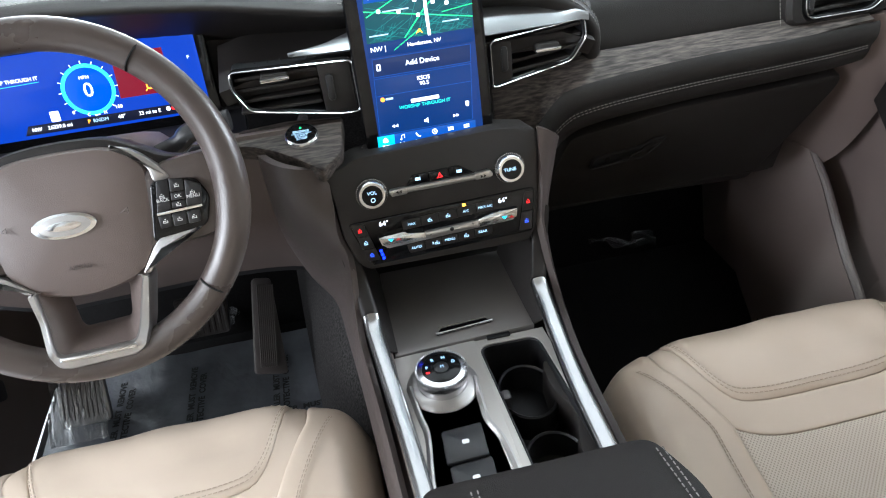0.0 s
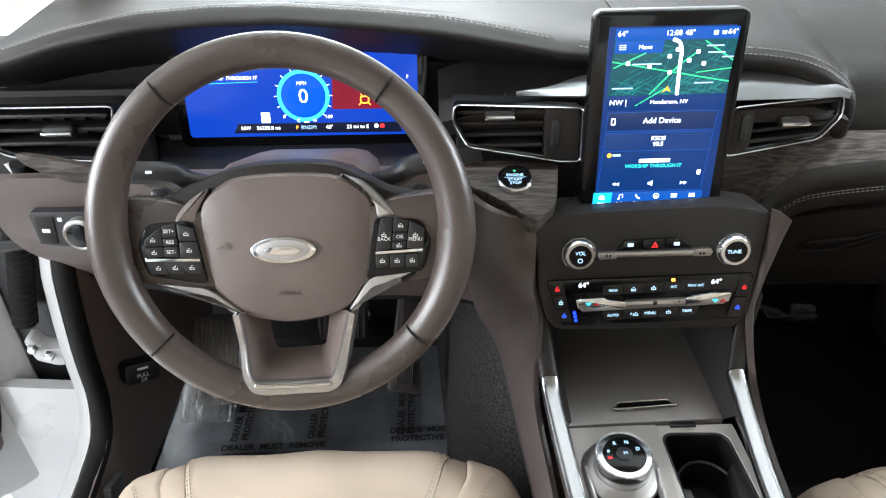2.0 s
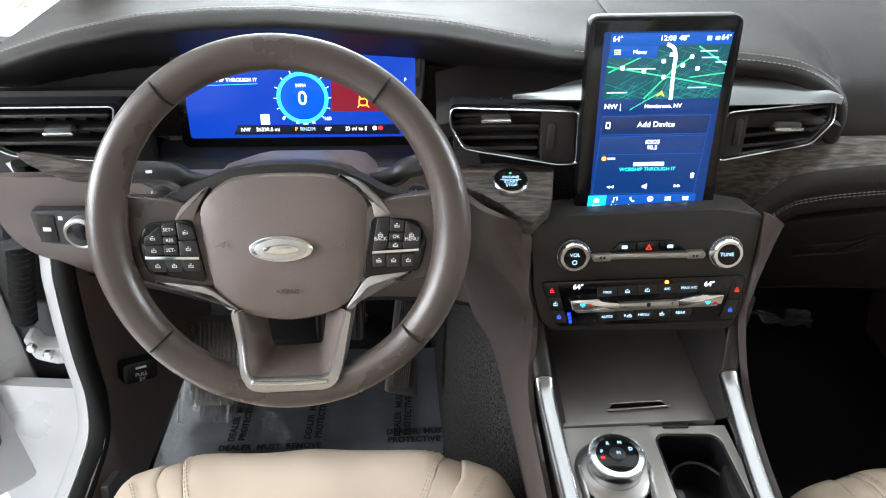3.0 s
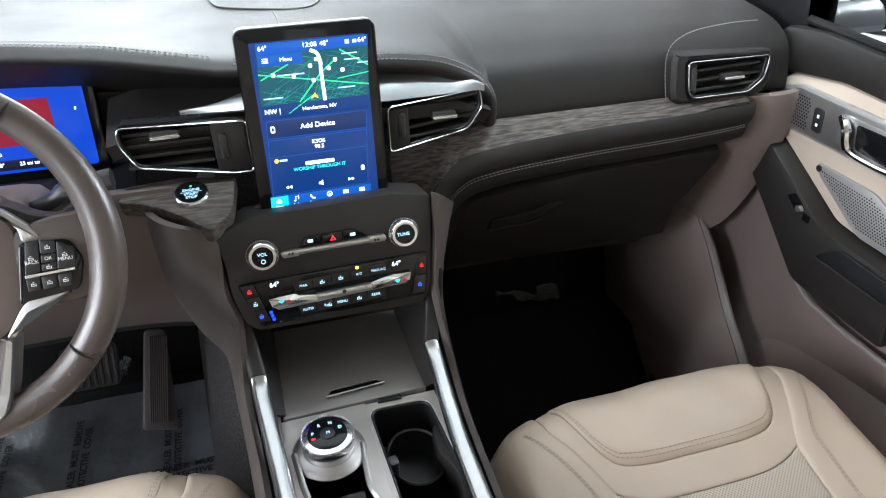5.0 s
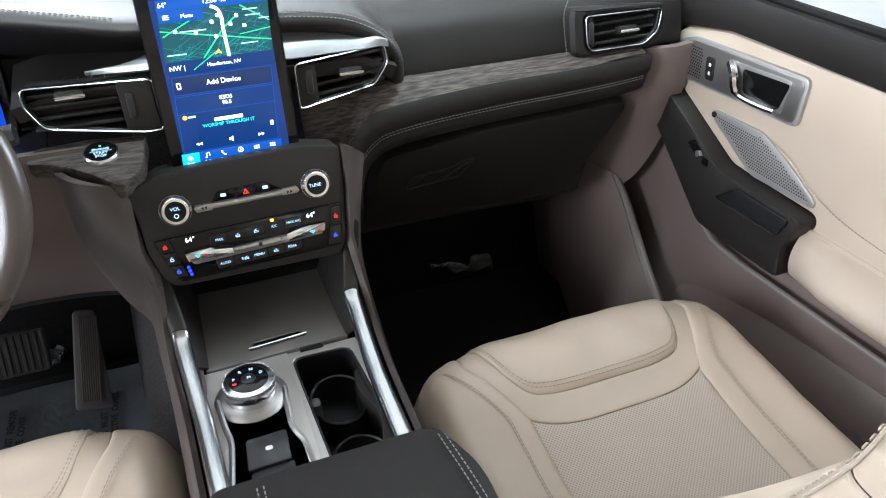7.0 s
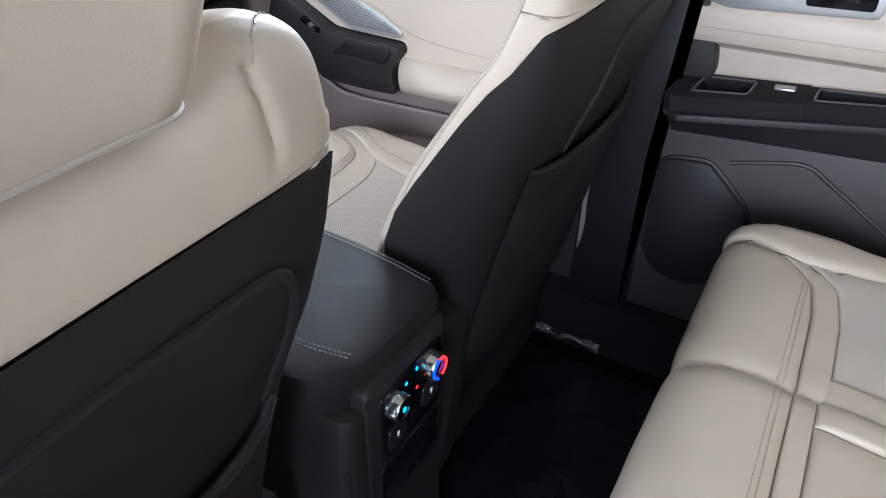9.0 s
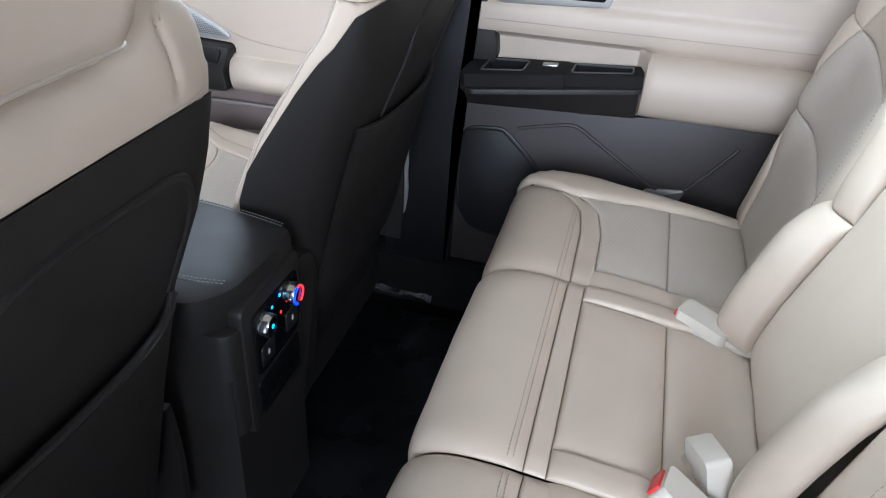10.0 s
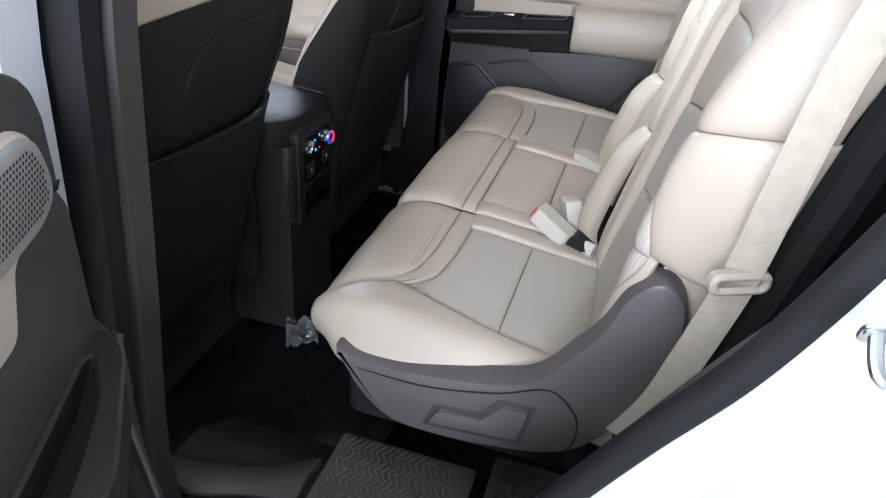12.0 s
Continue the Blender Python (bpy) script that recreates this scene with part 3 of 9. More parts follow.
ROLL_A = spline([(0.147, 0.186, 0.585), (0.148, 0.19, 0.605), (0.152, 0.196, 0.627), (0.165, 0.2, 0.644), (0.183, 0.2, 0.664), (0.205, 0.2, 0.675), (0.275, 0.2, 0.684), (0.389, 0.2, 0.691), (0.5, 0.2, 0.693), (0.593, 0.2, 0.697), (0.652, 0.202, 0.699)], 61)
ROLL_B = spline([(0.172, 0.2, 0.52), (0.174, 0.205, 0.545), (0.18, 0.21, 0.566), (0.19, 0.213, 0.582), (0.205, 0.215, 0.593), (0.228, 0.215, 0.602), (0.285, 0.215, 0.61), (0.4, 0.215, 0.617), (0.505, 0.215, 0.621), (0.595, 0.215, 0.626), (0.645, 0.22, 0.63)], 61)


def roll(u, v):
    k = max(0.0, min(60.0, u * 60))
    i = min(59, int(k))
    a = ROLL_A[i].lerp(ROLL_A[i + 1], k - i)
    b = ROLL_B[i].lerp(ROLL_B[i + 1], k - i)
    p = a.lerp(b, v)
    return (p.x, p.y - 0.009 * math.sin(math.pi * v) ** 0.7 - 0.0035 * abs(math.sin(2 * math.pi * v)) + 0.03 * max(0, v - 0.85) / 0.15, p.z)


sheet(bm, roll, 60, 26, 0.012, flip=True)
part("padded_roll", bm, DASH_TOP, dash)
bm = bm_new()
for o in (0.0, 0.006):
    sew(bm, [V(roll(i / 120, 0.47 + o * 10)) + V((0, -0.0012, 0.0)) for i in range(6, 119)], (0, -1, 0))
part("stitching", bm, THREAD_GREY, dash)
glove = bm_new()
gpts = rounded([(0.185, 0.44), (0.55, 0.42), (0.6, 0.515), (0.637, 0.6), (0.633, 0.622), (0.388, 0.612), (0.217, 0.588), (0.2, 0.535)], 0.015)
slab(glove, [(x - 0.4, z - 0.52) for x, z in gpts], plane_at((0.4, 0.258, 0.52), (1, 0, 0), (0, -0.3, 1)), -0.02, 0.006, 0.005)
glovebox = part("glovebox", glove, DASH_TOP, dash)
GH = plane_at((0.31, 0.248, 0.535), (1, 0, 0.08), (0, -0.3, 1))
hw = rounded([(-0.056, -0.012), (0.03, -0.013), (0.062, 0.016), (0.04, 0.018), (0.02, 0.009), (-0.05, 0.008)], 0.004)
bm = bm_new()
slab(bm, hw, GH, 0.0, 0.003, 0.0005)
gw = part("handle", bm, BLACK, glovebox)
bm = bm_new()
hollow(bm, [(p.x, p.y) for p in shrink(ccw(hw), -0.0022)], hw, GH, 0.0, 0.0055, 0.001)
part("handle_rim", bm, DASH_TOP, gw)
bm = bm_new()
slab(bm, rounded([(0.0, -0.011), (0.03, -0.011), (0.058, 0.015), (0.04, 0.016)], 0.003), GH, 0.002, 0.006, 0.001)
part("lever", bm, DASH_TOP, gw)
bm = bm_new()
lathe(bm, [(0.005, 0.002), (0.005, 0.0045), (0.002, 0.005)], GH @ Matrix.Translation((-0.03, -0.002, 0)), 16)
part("lock", bm, DARK, gw)
bm = bm_new()
sheet(bm, lambda u, v: (0.12 + (0.47 + 0.08 * v) * u, 0.285 + 0.3 * v, 0.45 + 0.02 * v), 8, 8, 0.02)
sheet(bm, lambda u, v: (0.13 + (0.46 + 0.06 * v) * u, 0.275 + 0.01 * v, 0.44 + 0.22 * v), 8, 8, 0.01)
part("under_panel", bm, DARK, dash)

# wood beside the start button, and at the far left
WOODF = plane_at((0, 0.157, 0.692), (1, 0, 0), (0, 0.96, 0.27))
bm = bm_new()
slab(bm, rounded([(-0.235, 0.004), (-0.225, 0.03), (-0.166, 0.034), (-0.1, 0.026), (-0.108, -0.026), (-0.112, -0.038), (-0.136, -0.062), (-0.165, -0.0323), (-0.1884, -0.0148), (-0.21, -0.003)], 0.006), WOODF, -0.02, 0.0, 0.003)
part("wood_trim", bm, WOOD, dash, "grey open-pore wood insert")
WOODP = plane_at((0, 0.16, 0.7), (1, 0, 0), (0, 0.35, 0.94))
for o in (
          [(-0.7, 0.032), (-0.665, 0.027), (-0.6, 0.012), (-0.6, -0.002), (-0.64, -0.002), (-0.668, 0.008), (-0.69, 0.02)],
          [(-0.57, 0.0), (-0.5, -0.004), (-0.515, -0.03), (-0.53, -0.03)]):
    bm = bm_new()
    slab(bm, rounded(o, 0.006), WOODP, -0.014, 0.002, 0.002)
    part("wood_trim", bm, WOOD, dash, "grey open-pore wood insert")

# bolsters that sweep from the dash down to the console
def bolster(name, a_line, b_line, bulge, flip):
    A, B = spline(a_line, 24), spline(b_line, 24)

    def f(u, v):
        i = min(23, int(round(u * 23)))
        p = A[i].lerp(B[i], v)
        k = math.sin(math.pi * v) ** 0.8
        return (p.x + bulge[0] * k, p.y + bulge[1] * k, p.z + bulge[2] * k)
    bm = bm_new()
    sheet(bm, f, 23, 14, 0.008, flip=flip)
    part(name, bm, TAUPE, dash)
    return f


knee_pad = bolster("bolster", [(-0.136, 0.124, 0.663), (-0.131, 0.108, 0.623), (-0.128, 0.097, 0.584), (-0.119, 0.088, 0.548), (-0.124, 0.045, 0.47), (-0.118, -0.05, 0.44), (-0.112, -0.2, 0.43)],
        [(-0.2, 0.158, 0.68), (-0.2, 0.19, 0.56), (-0.178, 0.235, 0.44), (-0.15, 0.25, 0.37), (-0.137, 0.2, 0.35), (-0.129, 0.1, 0.35), (-0.12, -0.06, 0.352)], (-0.008, -0.02, 0.008), False)
bolster("bolster", [(0.127, 0.122, 0.672), (0.1235, 0.108, 0.62), (0.119, 0.098, 0.583), (0.116, 0.089, 0.548), (0.124, 0.045, 0.472), (0.122, -0.05, 0.44), (0.12, -0.2, 0.43)],
        [(0.152, 0.18, 0.61), (0.15, 0.22, 0.56), (0.148, 0.26, 0.46), (0.146, 0.25, 0.36), (0.143, 0.2, 0.27), (0.14, 0.05, 0.19), (0.138, -0.15, 0.15)], (0.012, -0.02, 0.01), True)
for off in (0.0, 0.045):
    bm = bm_new()
    sew(bm, spline([V(knee_pad(u, v - off)) + V((-0.002, -0.0045, 0.001)) for u, v in ((0.08, 0.97), (0.08, 0.7), (0.09, 0.43), (0.17, 0.25), (0.26, 0.18), (0.37, 0.17), (0.46, 0.14), (0.52, 0.05))], 44), (-0.3, -0.9, 0.3))
    part("stitching", bm, THREAD_GREY, dash)
CREASE = spline([V(knee_pad(u, v)) + V((0, -0.0005, 0)) for u, v in ((0.57, 0.5), (0.61, 0.33), (0.65, 0.22), (0.72, 0.14), (0.78, 0.1))], 30)
bm = bm_new()
tube(bm, CREASE, 0.0022, 8)
part("crease", bm, TAUPE, dash)

# ---------------------------------------------------------------- air vents
def vent(label, outline, m, slats, tab, wheel=None):
    """An air vent: chrome rim, dark box, slats, a tab and, in some, a thumb wheel."""
    v = thing("air_vent", m.translation, label, "air vent", "air vents of the dashboard")
    out = rounded(outline, 0.008, 5)
    bm = bm_new()
    hollow(bm, out, shrink(ccw(out), 0.0023), m, -0.01, 0.004, 0.0009)
    part("rim", bm, RIM, v, "thin satin chrome rim")
    bm = bm_new()
    slab(bm, shrink(ccw(out), 0.002), m, -0.05, -0.04, 0.001)
    hollow(bm, shrink(ccw(out), 0.0015), shrink(ccw(out), 0.0035), m, -0.045, -0.002, 0.0005)
    part("housing", bm, BLACK, v)
    x0, x1, ys, lean = slats
    for y in ys:
        bm = bm_new()
        box(bm, m @ Matrix.Translation(((x0 + x1) / 2, y, -0.03)) @ Matrix.Rotation(lean, 4, "Z"), x1 - x0, 0.0045, 0.026, 0.002, 0.0012)
        part("slat", bm, DARK, v)
    for i in range(6):
        bm = bm_new()
        box(bm, m @ Matrix.Translation((x0 + (x1 - x0) * (i + 0.7) / 6.4, sum(ys) / len(ys), -0.04)), 0.0015, max(ys) - min(ys) + 0.02, 0.008, 0.0007, 0.0004)
        part("vane", bm, BLACK, v)
    bm = bm_new()
    box(bm, m @ Matrix.Translation((tab[0], tab[1], -0.01)), 0.032, 0.012, 0.016, 0.004, 0.003)
    t = part("tab", bm, DARK, v)
    bm = bm_new()
    box(bm, m @ Matrix.Translation((tab[0], tab[1] - 0.001, 0.003)), 0.034, 0.005, 0.006, 0.002, 0.002)
    part("tab_tip", bm, CHROME, t)
    if wheel:
        bm = bm_new()
        slab(bm, rounded(wheel[1], 0.004), m, -0.02, 0.001, 0.001)
        c = part("cheek", bm, DARK, v)
        bm = bm_new()
        box(bm, m @ Matrix.Translation((wheel[0][0], wheel[0][1], 0)), 0.009, 0.032, 0.004, 0.004, 0.002)
        w = part("thumb_wheel", bm, BLACK, c)
        for k in range(9):
            bm = bm_new()
            box(bm, m @ Matrix.Translation((wheel[0][0], wheel[0][1] - 0.0128 + 0.0032 * k, 0.0022)), 0.008, 0.0013, 0.0016, 0.0005, 0.0004)
            part("ridge", bm, SILVER_DARK, w)
    return v


vent("slatted black dashboard vent with chrome rim", [(-0.08, 0.033), (0.062, 0.027), (0.064, -0.037), (0.04, -0.037), (-0.066, -0.017), (-0.082, 0.012)],
     plane_at((-0.14, 0.18, 0.741), (1, 0, 0), (0, 0.12, 1)), (-0.076, 0.02, (0.021, 0.008, -0.005, -0.018), 0.0), (-0.03, 0.019), ((0.032, -0.002), [(0.02, 0.028), (0.058, 0.026), (0.06, -0.034), (0.022, -0.032)]))
vent("slatted black dashboard vent with chrome rim", [(-0.062, 0.025), (0.062, 0.037), (0.066, 0.012), (0.045, -0.016), (-0.062, -0.036)],
     plane_at((0.155, 0.2, 0.731), (1, 0, 0), (0, 0.12, 1)), (-0.035, 0.06, (0.024, 0.011, -0.002, -0.015), 0.1), (0.012, 0.006), ((-0.044, 0.0), [(-0.06, 0.022), (-0.034, 0.024), (-0.034, -0.026), (-0.06, -0.033)]))
vent("slatted black corner vent with chrome rim", [(-0.09, 0.033), (0.078, 0.033), (0.06, -0.034), (-0.05, -0.026), (-0.09, -0.005)],
     plane_at((-0.668, 0.2, 0.737), (1, 0, 0), (0, 0.12, 1)), (-0.085, 0.066, (0.02, 0.004, -0.012), 0.0), (0.01, 0.004))
# pod of the passenger's corner vent
bm = bm_new()
pm = plane_at((0.6, 0.232, 0.745), (1, -0.03, 0.02), (0, 0.2, 1))
pod = rounded([(-0.082, -0.045), (-0.085, 0.028), (-0.06, 0.05), (0.0, 0.057), (0.078, 0.054), (0.082, -0.03), (0.06, -0.045)], 0.02)
hole = rounded([(-0.06, 0.017), (0.072, 0.015), (0.064, -0.017), (0.039, -0.034), (-0.051, -0.034), (-0.058, -0.025)], 0.008, 5)


def cast(inner, outer):
    """For each point of an inner outline the point of the outer one on the same ray from the middle."""
    c = sum((V((p[0], p[1])) for p in inner), V((0, 0))) / len(inner)
    out = []
    for p in inner:
        d = V((p[0], p[1])) - c
        best = None
        for a, b in zip(outer, list(outer[1:]) + [outer[0]]):
            a, e = V((a[0], a[1])) - c, V((b[0], b[1])) - V((a[0], a[1]))
            det = d.x * -e.y + e.x * d.y
            if abs(det) < 1e-12:
                continue
            k, q = (a.x * -e.y + e.x * a.y) / det, (d.x * a.y - d.y * a.x) / det
            if k > 0 and -1e-6 <= q <= 1 + 1e-6 and (best is None or k > best):
                best = k
        out.append((c.x + d.x * (best or 1.2), c.y + d.y * (best or 1.2)))
    return out


hollow(bm, cast(hole, pod), hole, pm, -0.06, 0.012, 0.006)
part("vent_pod", bm, DASH_TOP, dash)
bm = bm_new()
sew(bm, [pm @ p for p in spline([(-0.088, -0.04, 0.004), (-0.09, 0.028, 0.004), (-0.062, 0.055, 0.004), (0.0, 0.064, 0.003), (0.06, 0.064, 0.0)], 40)], (0, -0.9, 0.4))
part("stitching", bm, THREAD_GREY, dash)
vent("slatted black corner vent with chrome rim in a stitched pod", [(-0.062, 0.018), (0.074, 0.016), (0.066, -0.018), (0.04, -0.036), (-0.052, -0.036), (-0.06, -0.025)],
     pm @ Matrix.Translation((0, 0, 0.013)), (-0.045, 0.062, (0.004, -0.01, -0.024), 0.03), (0.012, -0.01), ((-0.052, -0.008), [(-0.058, 0.014), (-0.046, 0.014), (-0.046, -0.03), (-0.052, -0.03)]))

# ---------------------------------------------------------------- instrument cluster
CL = plane_at((-0.397, 0.268, 0.75), (1, 0, 0), (0, 0.2, 1))
cluster = thing("instrument_cluster", (-0.397, 0.27, 0.69), "lit blue digital instrument cluster with a round speed gauge", "instrument cluster")
BLUE = glow("cluster_blue", (0.005, 0.045, 0.4), 0.65)
bm = bm_new()
slab(bm, rrect(0.3, 0.125, 0.01, 4), CL, -0.02, -0.002, 0.002)
part("bezel", bm, PIANO, cluster)
bm = bm_new()
slab(bm, rrect(0.276, 0.1, 0.004, 4), CL, -0.002, 0.0, 0.0004)
cscreen = part("screen", bm, BLUE, cluster, "glowing blue screen")
bm = bm_new()
sheet(bm, lambda u, v: (-0.575 + 0.355 * u, 0.2 + 0.07 * v, 0.685 + 0.008 * v - 0.02 * (1 - v)), 6, 4, 0.01)
part("trough", bm, BLACK, cluster)

# ---------------------------------------------------------------- steering wheel
WM = plane_at((-0.38, -0.004, 0.72), (1, 0, 0), (0, 0.4, 0.917))
wheel = thing("steering_wheel", (-0.38, 0.1, 0.68), "taupe leather steering wheel with silver lower spoke", "steering wheel")
RC, RR, RT = V((0, 0.0175, 0)), 0.1565, 0.0142


def rim_point(a, dr=0.0, dz=0.0):
    return WM @ (RC + V(((RR + dr) * math.cos(a), (RR + dr) * math.sin(a), dz)))


bm = bm_new()
tube(bm, [rim_point(2 * math.pi * i / 96) for i in range(96)], [RT * (1.0 + 0.12 * math.exp(-((i / 96 - 0.5) / 0.07) ** 2) + 0.12 * math.exp(-((((i / 96 + 0.5) % 1) - 0.5) / 0.07) ** 2)) for i in range(96)], 18, closed=True, flat=1.15)
rim = part("rim", bm, WHEEL_LEATHER, wheel, "worn taupe leather rim")
for a in (128, 52, 222, 320):
    bm = bm_new()
    c = radians(a)
    tube(bm, [rim_point(c, (RT + 0.0002) * math.cos(t), 1.15 * (RT + 0.0002) * math.sin(t)) for t in np.linspace(0, 2 * math.pi, 24, endpoint=False)], 0.0011, 6, closed=True)
    part("seam", bm, RUBBER, rim)
hub = [(-0.0715, 0.0452), (-0.0564, 0.0575), (-0.04, 0.0645), (0.0, 0.0675), (0.0454, 0.0655), (0.07, 0.0535), (0.0808, 0.036), (0.079, 0.0016), (0.0756, -0.0251), (0.0671, -0.044), (0.0534, -0.0602), (0.0239, -0.0703), (-0.008, -0.0726), (-0.0444, -0.0643), (-0.0617, -0.0503), (-0.0707, -0.0312), (-0.0762, -0.0017), (-0.0775, 0.028)]
bm = bm_new()
hp = [(p.x, p.y) for p in spline(hub, 60, closed=True)]
slab(bm, hp, WM, -0.05, -0.006, 0.008, dome=0.008)
part("airbag_cover", bm, TAUPE_LIGHT, wheel, "grained taupe airbag cover")
# column shroud behind, and the arch that joins the spokes over the cover
bm = bm_new()
slab(bm, rounded([(-0.075, 0.075), (0.075, 0.075), (0.085, 0.0), (0.06, -0.07), (-0.06, -0.07), (-0.085, 0.0)], 0.03), WM, -0.2, -0.06, 0.01)
part("column_shroud", bm, TAUPE_PLASTIC, wheel)
bm = bm_new()
slab(bm, [(p.x, p.y) for p in spline([(-0.15, 0.03), (-0.108, 0.048), (-0.081, 0.06), (-0.044, 0.0725), (-0.0025, 0.077), (0.044, 0.0745), (0.0744, 0.062), (0.1, 0.049), (0.15, 0.04), (0.15, 0.01), (0.08, 0.02), (0.0, 0.04), (-0.08, 0.02), (-0.15, 0.005)], 70, closed=True)], WM, -0.05, -0.017, 0.006)
part("upper_arch", bm, DARK, wheel)
# Silver crescents; the left one's taupe colour stands for what it reflects.
for nm, o, mt in (("silver_trim", [(0.0539, 0.0655), (0.0715, 0.059), (0.0865, 0.0465), (0.0985, 0.033), (0.0995, 0.027), (0.0855, 0.0262), (0.0821, 0.0385), (0.0703, 0.053), (0.0564, 0.063)], "satin silver crescent trim"),
                  ("bronze_trim", [(-0.0675, 0.0545), (-0.0835, 0.045), (-0.0945, 0.034), (-0.0975, 0.024), (-0.081, 0.0255), (-0.0772, 0.035)], "silver crescent trim coloured taupe for its reflection")):
    bm = bm_new()
    slab(bm, [(p.x, p.y) for p in spline(o, 48, closed=True)], WM, -0.024, -0.007, 0.002)
    part(nm, bm, SILVER if o[0][0] > 0 else TAUPE_LIGHT, wheel, mt)
# side spokes with their switch pads
for s in (-1, 1):
    bm = bm_new()
    slab(bm, rounded([(s * 0.06, 0.03), (s * 0.1, 0.045), (s * 0.152, 0.05), (s * 0.158, -0.02), (s * 0.128, -0.036), (s * 0.06, -0.04)], 0.012), WM, -0.03, -0.008, 0.006)
    spoke = part("side_spoke", bm, WHEEL_LEATHER, wheel)
    bm = bm_new()
    slab(bm, rounded([(s * 0.082, 0.027), (s * 0.124, 0.024), (s * 0.134, 0.004), (s * 0.126, -0.024), (s * 0.072, -0.033)], 0.007), WM, -0.02, -0.004, 0.002)
    part("switch_pad", bm, PIANO, spoke)
    bm = bm_new()
    wing = [(0.1215, -0.0238), (0.0787, -0.0284), (0.0712, -0.0364), (0.0555, -0.06), (0.0635, -0.0605), (0.0782, -0.0395), (0.1, -0.034)] if s > 0 else [(-0.1215, -0.0305), (-0.0759, -0.036), (-0.0672, -0.0408), (-0.0438, -0.06), (-0.0525, -0.0605), (-0.0697, -0.0458), (-0.1045, -0.0393)]
    slab(bm, rounded(wing, 0.003, 4), WM, -0.014, -0.0035, 0.0015)
    part("silver_trim", bm, SILVER, spoke, "satin silver spoke trim")
UO = rounded([(-0.0525, -0.0598), (-0.0483, -0.0871), (-0.043, -0.118), (-0.0355, -0.1325), (-0.0236, -0.1355), (0.0379, -0.1332), (0.0485, -0.127), (0.054, -0.1111), (0.0635, -0.06)], 0.005, 4)
UI = rounded([(-0.0436, -0.0597), (-0.0407, -0.0872), (-0.0366, -0.1125), (-0.0335, -0.1185), (-0.0285, -0.1212), (0.0345, -0.1198), (0.0395, -0.117), (0.0425, -0.1109), (0.0555, -0.0598)], 0.004, 4)
HO = rounded([(-0.0275, -0.07), (-0.025, -0.088), (-0.0228, -0.1035), (-0.02, -0.1075), (-0.0165, -0.1085), (0.024, -0.106), (0.0272, -0.104), (0.029, -0.1), (0.0335, -0.07)], 0.003, 4)


def lift(y):
    """The lower spoke climbs onto the rim."""
    k = max(0.0, min(1.0, (-y - 0.085) / 0.04))
    return 0.0155 * k * k * (3 - 2 * k)


bm = bm_new()
rows_u = [[WM @ V((p[0], p[1], z + lift(p[1]))) for p in o] for o, z in ((UO, -0.03), (UO, -0.002), ([(p.x, p.y) for p in shrink(UO, 0.0018)], 0.0015), ([(p.x, p.y) for p in shrink(UI, -0.0018)], 0.0015), (UI, -0.001), (UI, -0.006))]
skin(bm, rows_u, close=False)
lower = part("lower_spoke", bm, SILVER, wheel, "satin silver U-shaped spoke trim")
bm = bm_new()
skin(bm, [[WM @ V((p[0] * f + q[0] * (1 - f), p[1] * f + q[1] * (1 - f), z + lift(p[1]) * f)) for p, q in zip(UI, HO)] for f, z in ((1.0, -0.005), (0.9, -0.008), (0.5, -0.018), (0.12, -0.028), (0.0, -0.032), (0.0, -0.04))], close=False)
part("insert", bm, TAUPE_LIGHT, lower, "grained taupe spoke insert")
bm = bm_new()
tube(bm, [WM @ V(p) for p in spline([(-0.031, -0.124, 0.0165), (-0.026, -0.1245, 0.0172), (0.004, -0.1248, 0.0174), (0.034, -0.1235, 0.0172), (0.0385, -0.1228, 0.0165)], 24)], 0.0024, 8)
part("bright_lip", bm, CHROME, lower, "bright lower lip")
bm = bm_new()
el = [(0.0295 * math.cos(2 * math.pi * i / 32), 0.0125 * math.sin(2 * math.pi * i / 32)) for i in range(32)]
slab(bm, el, WM, -0.002, 0.0045, 0.0015)
em = part("emblem", bm, CHROME, wheel, "oval chrome emblem")

# ---------------------------------------------------------------- touchscreen
SM = plane_at((0.0, 0.16, 0.766), (1, 0, 0.008), (0.045, 0.145, 1))
touch = thing("touchscreen", (0, 0.15, 0.655), "upright black touchscreen showing a lit blue map menu", "touchscreen")
bm = bm_new()
slab(bm, rrect(0.158, 0.217, 0.01, 5), SM, -0.016, 0.0, 0.004)
part("housing", bm, PIANO, touch)
bm = bm_new()
slab(bm, rrect(0.129, 0.194, 0.001, 3, 0.001, -0.004), SM, 0.0, 0.0006, 0.0002)
tdisplay = part("display", bm, glow("display_navy", (0.004, 0.02, 0.095), 1.0), touch, "glowing navy display")
bm = bm_new()
slab(bm, rounded([(-0.098, -0.02), (0.078, -0.02), (0.075, 0.035), (-0.085, 0.035)], 0.008), plane_at((0, 0.135, 0.648), (1, 0, 0), (0, 0.8, 0.6)), -0.03, 0.0, 0.006)
part("foot", bm, DARK, touch)

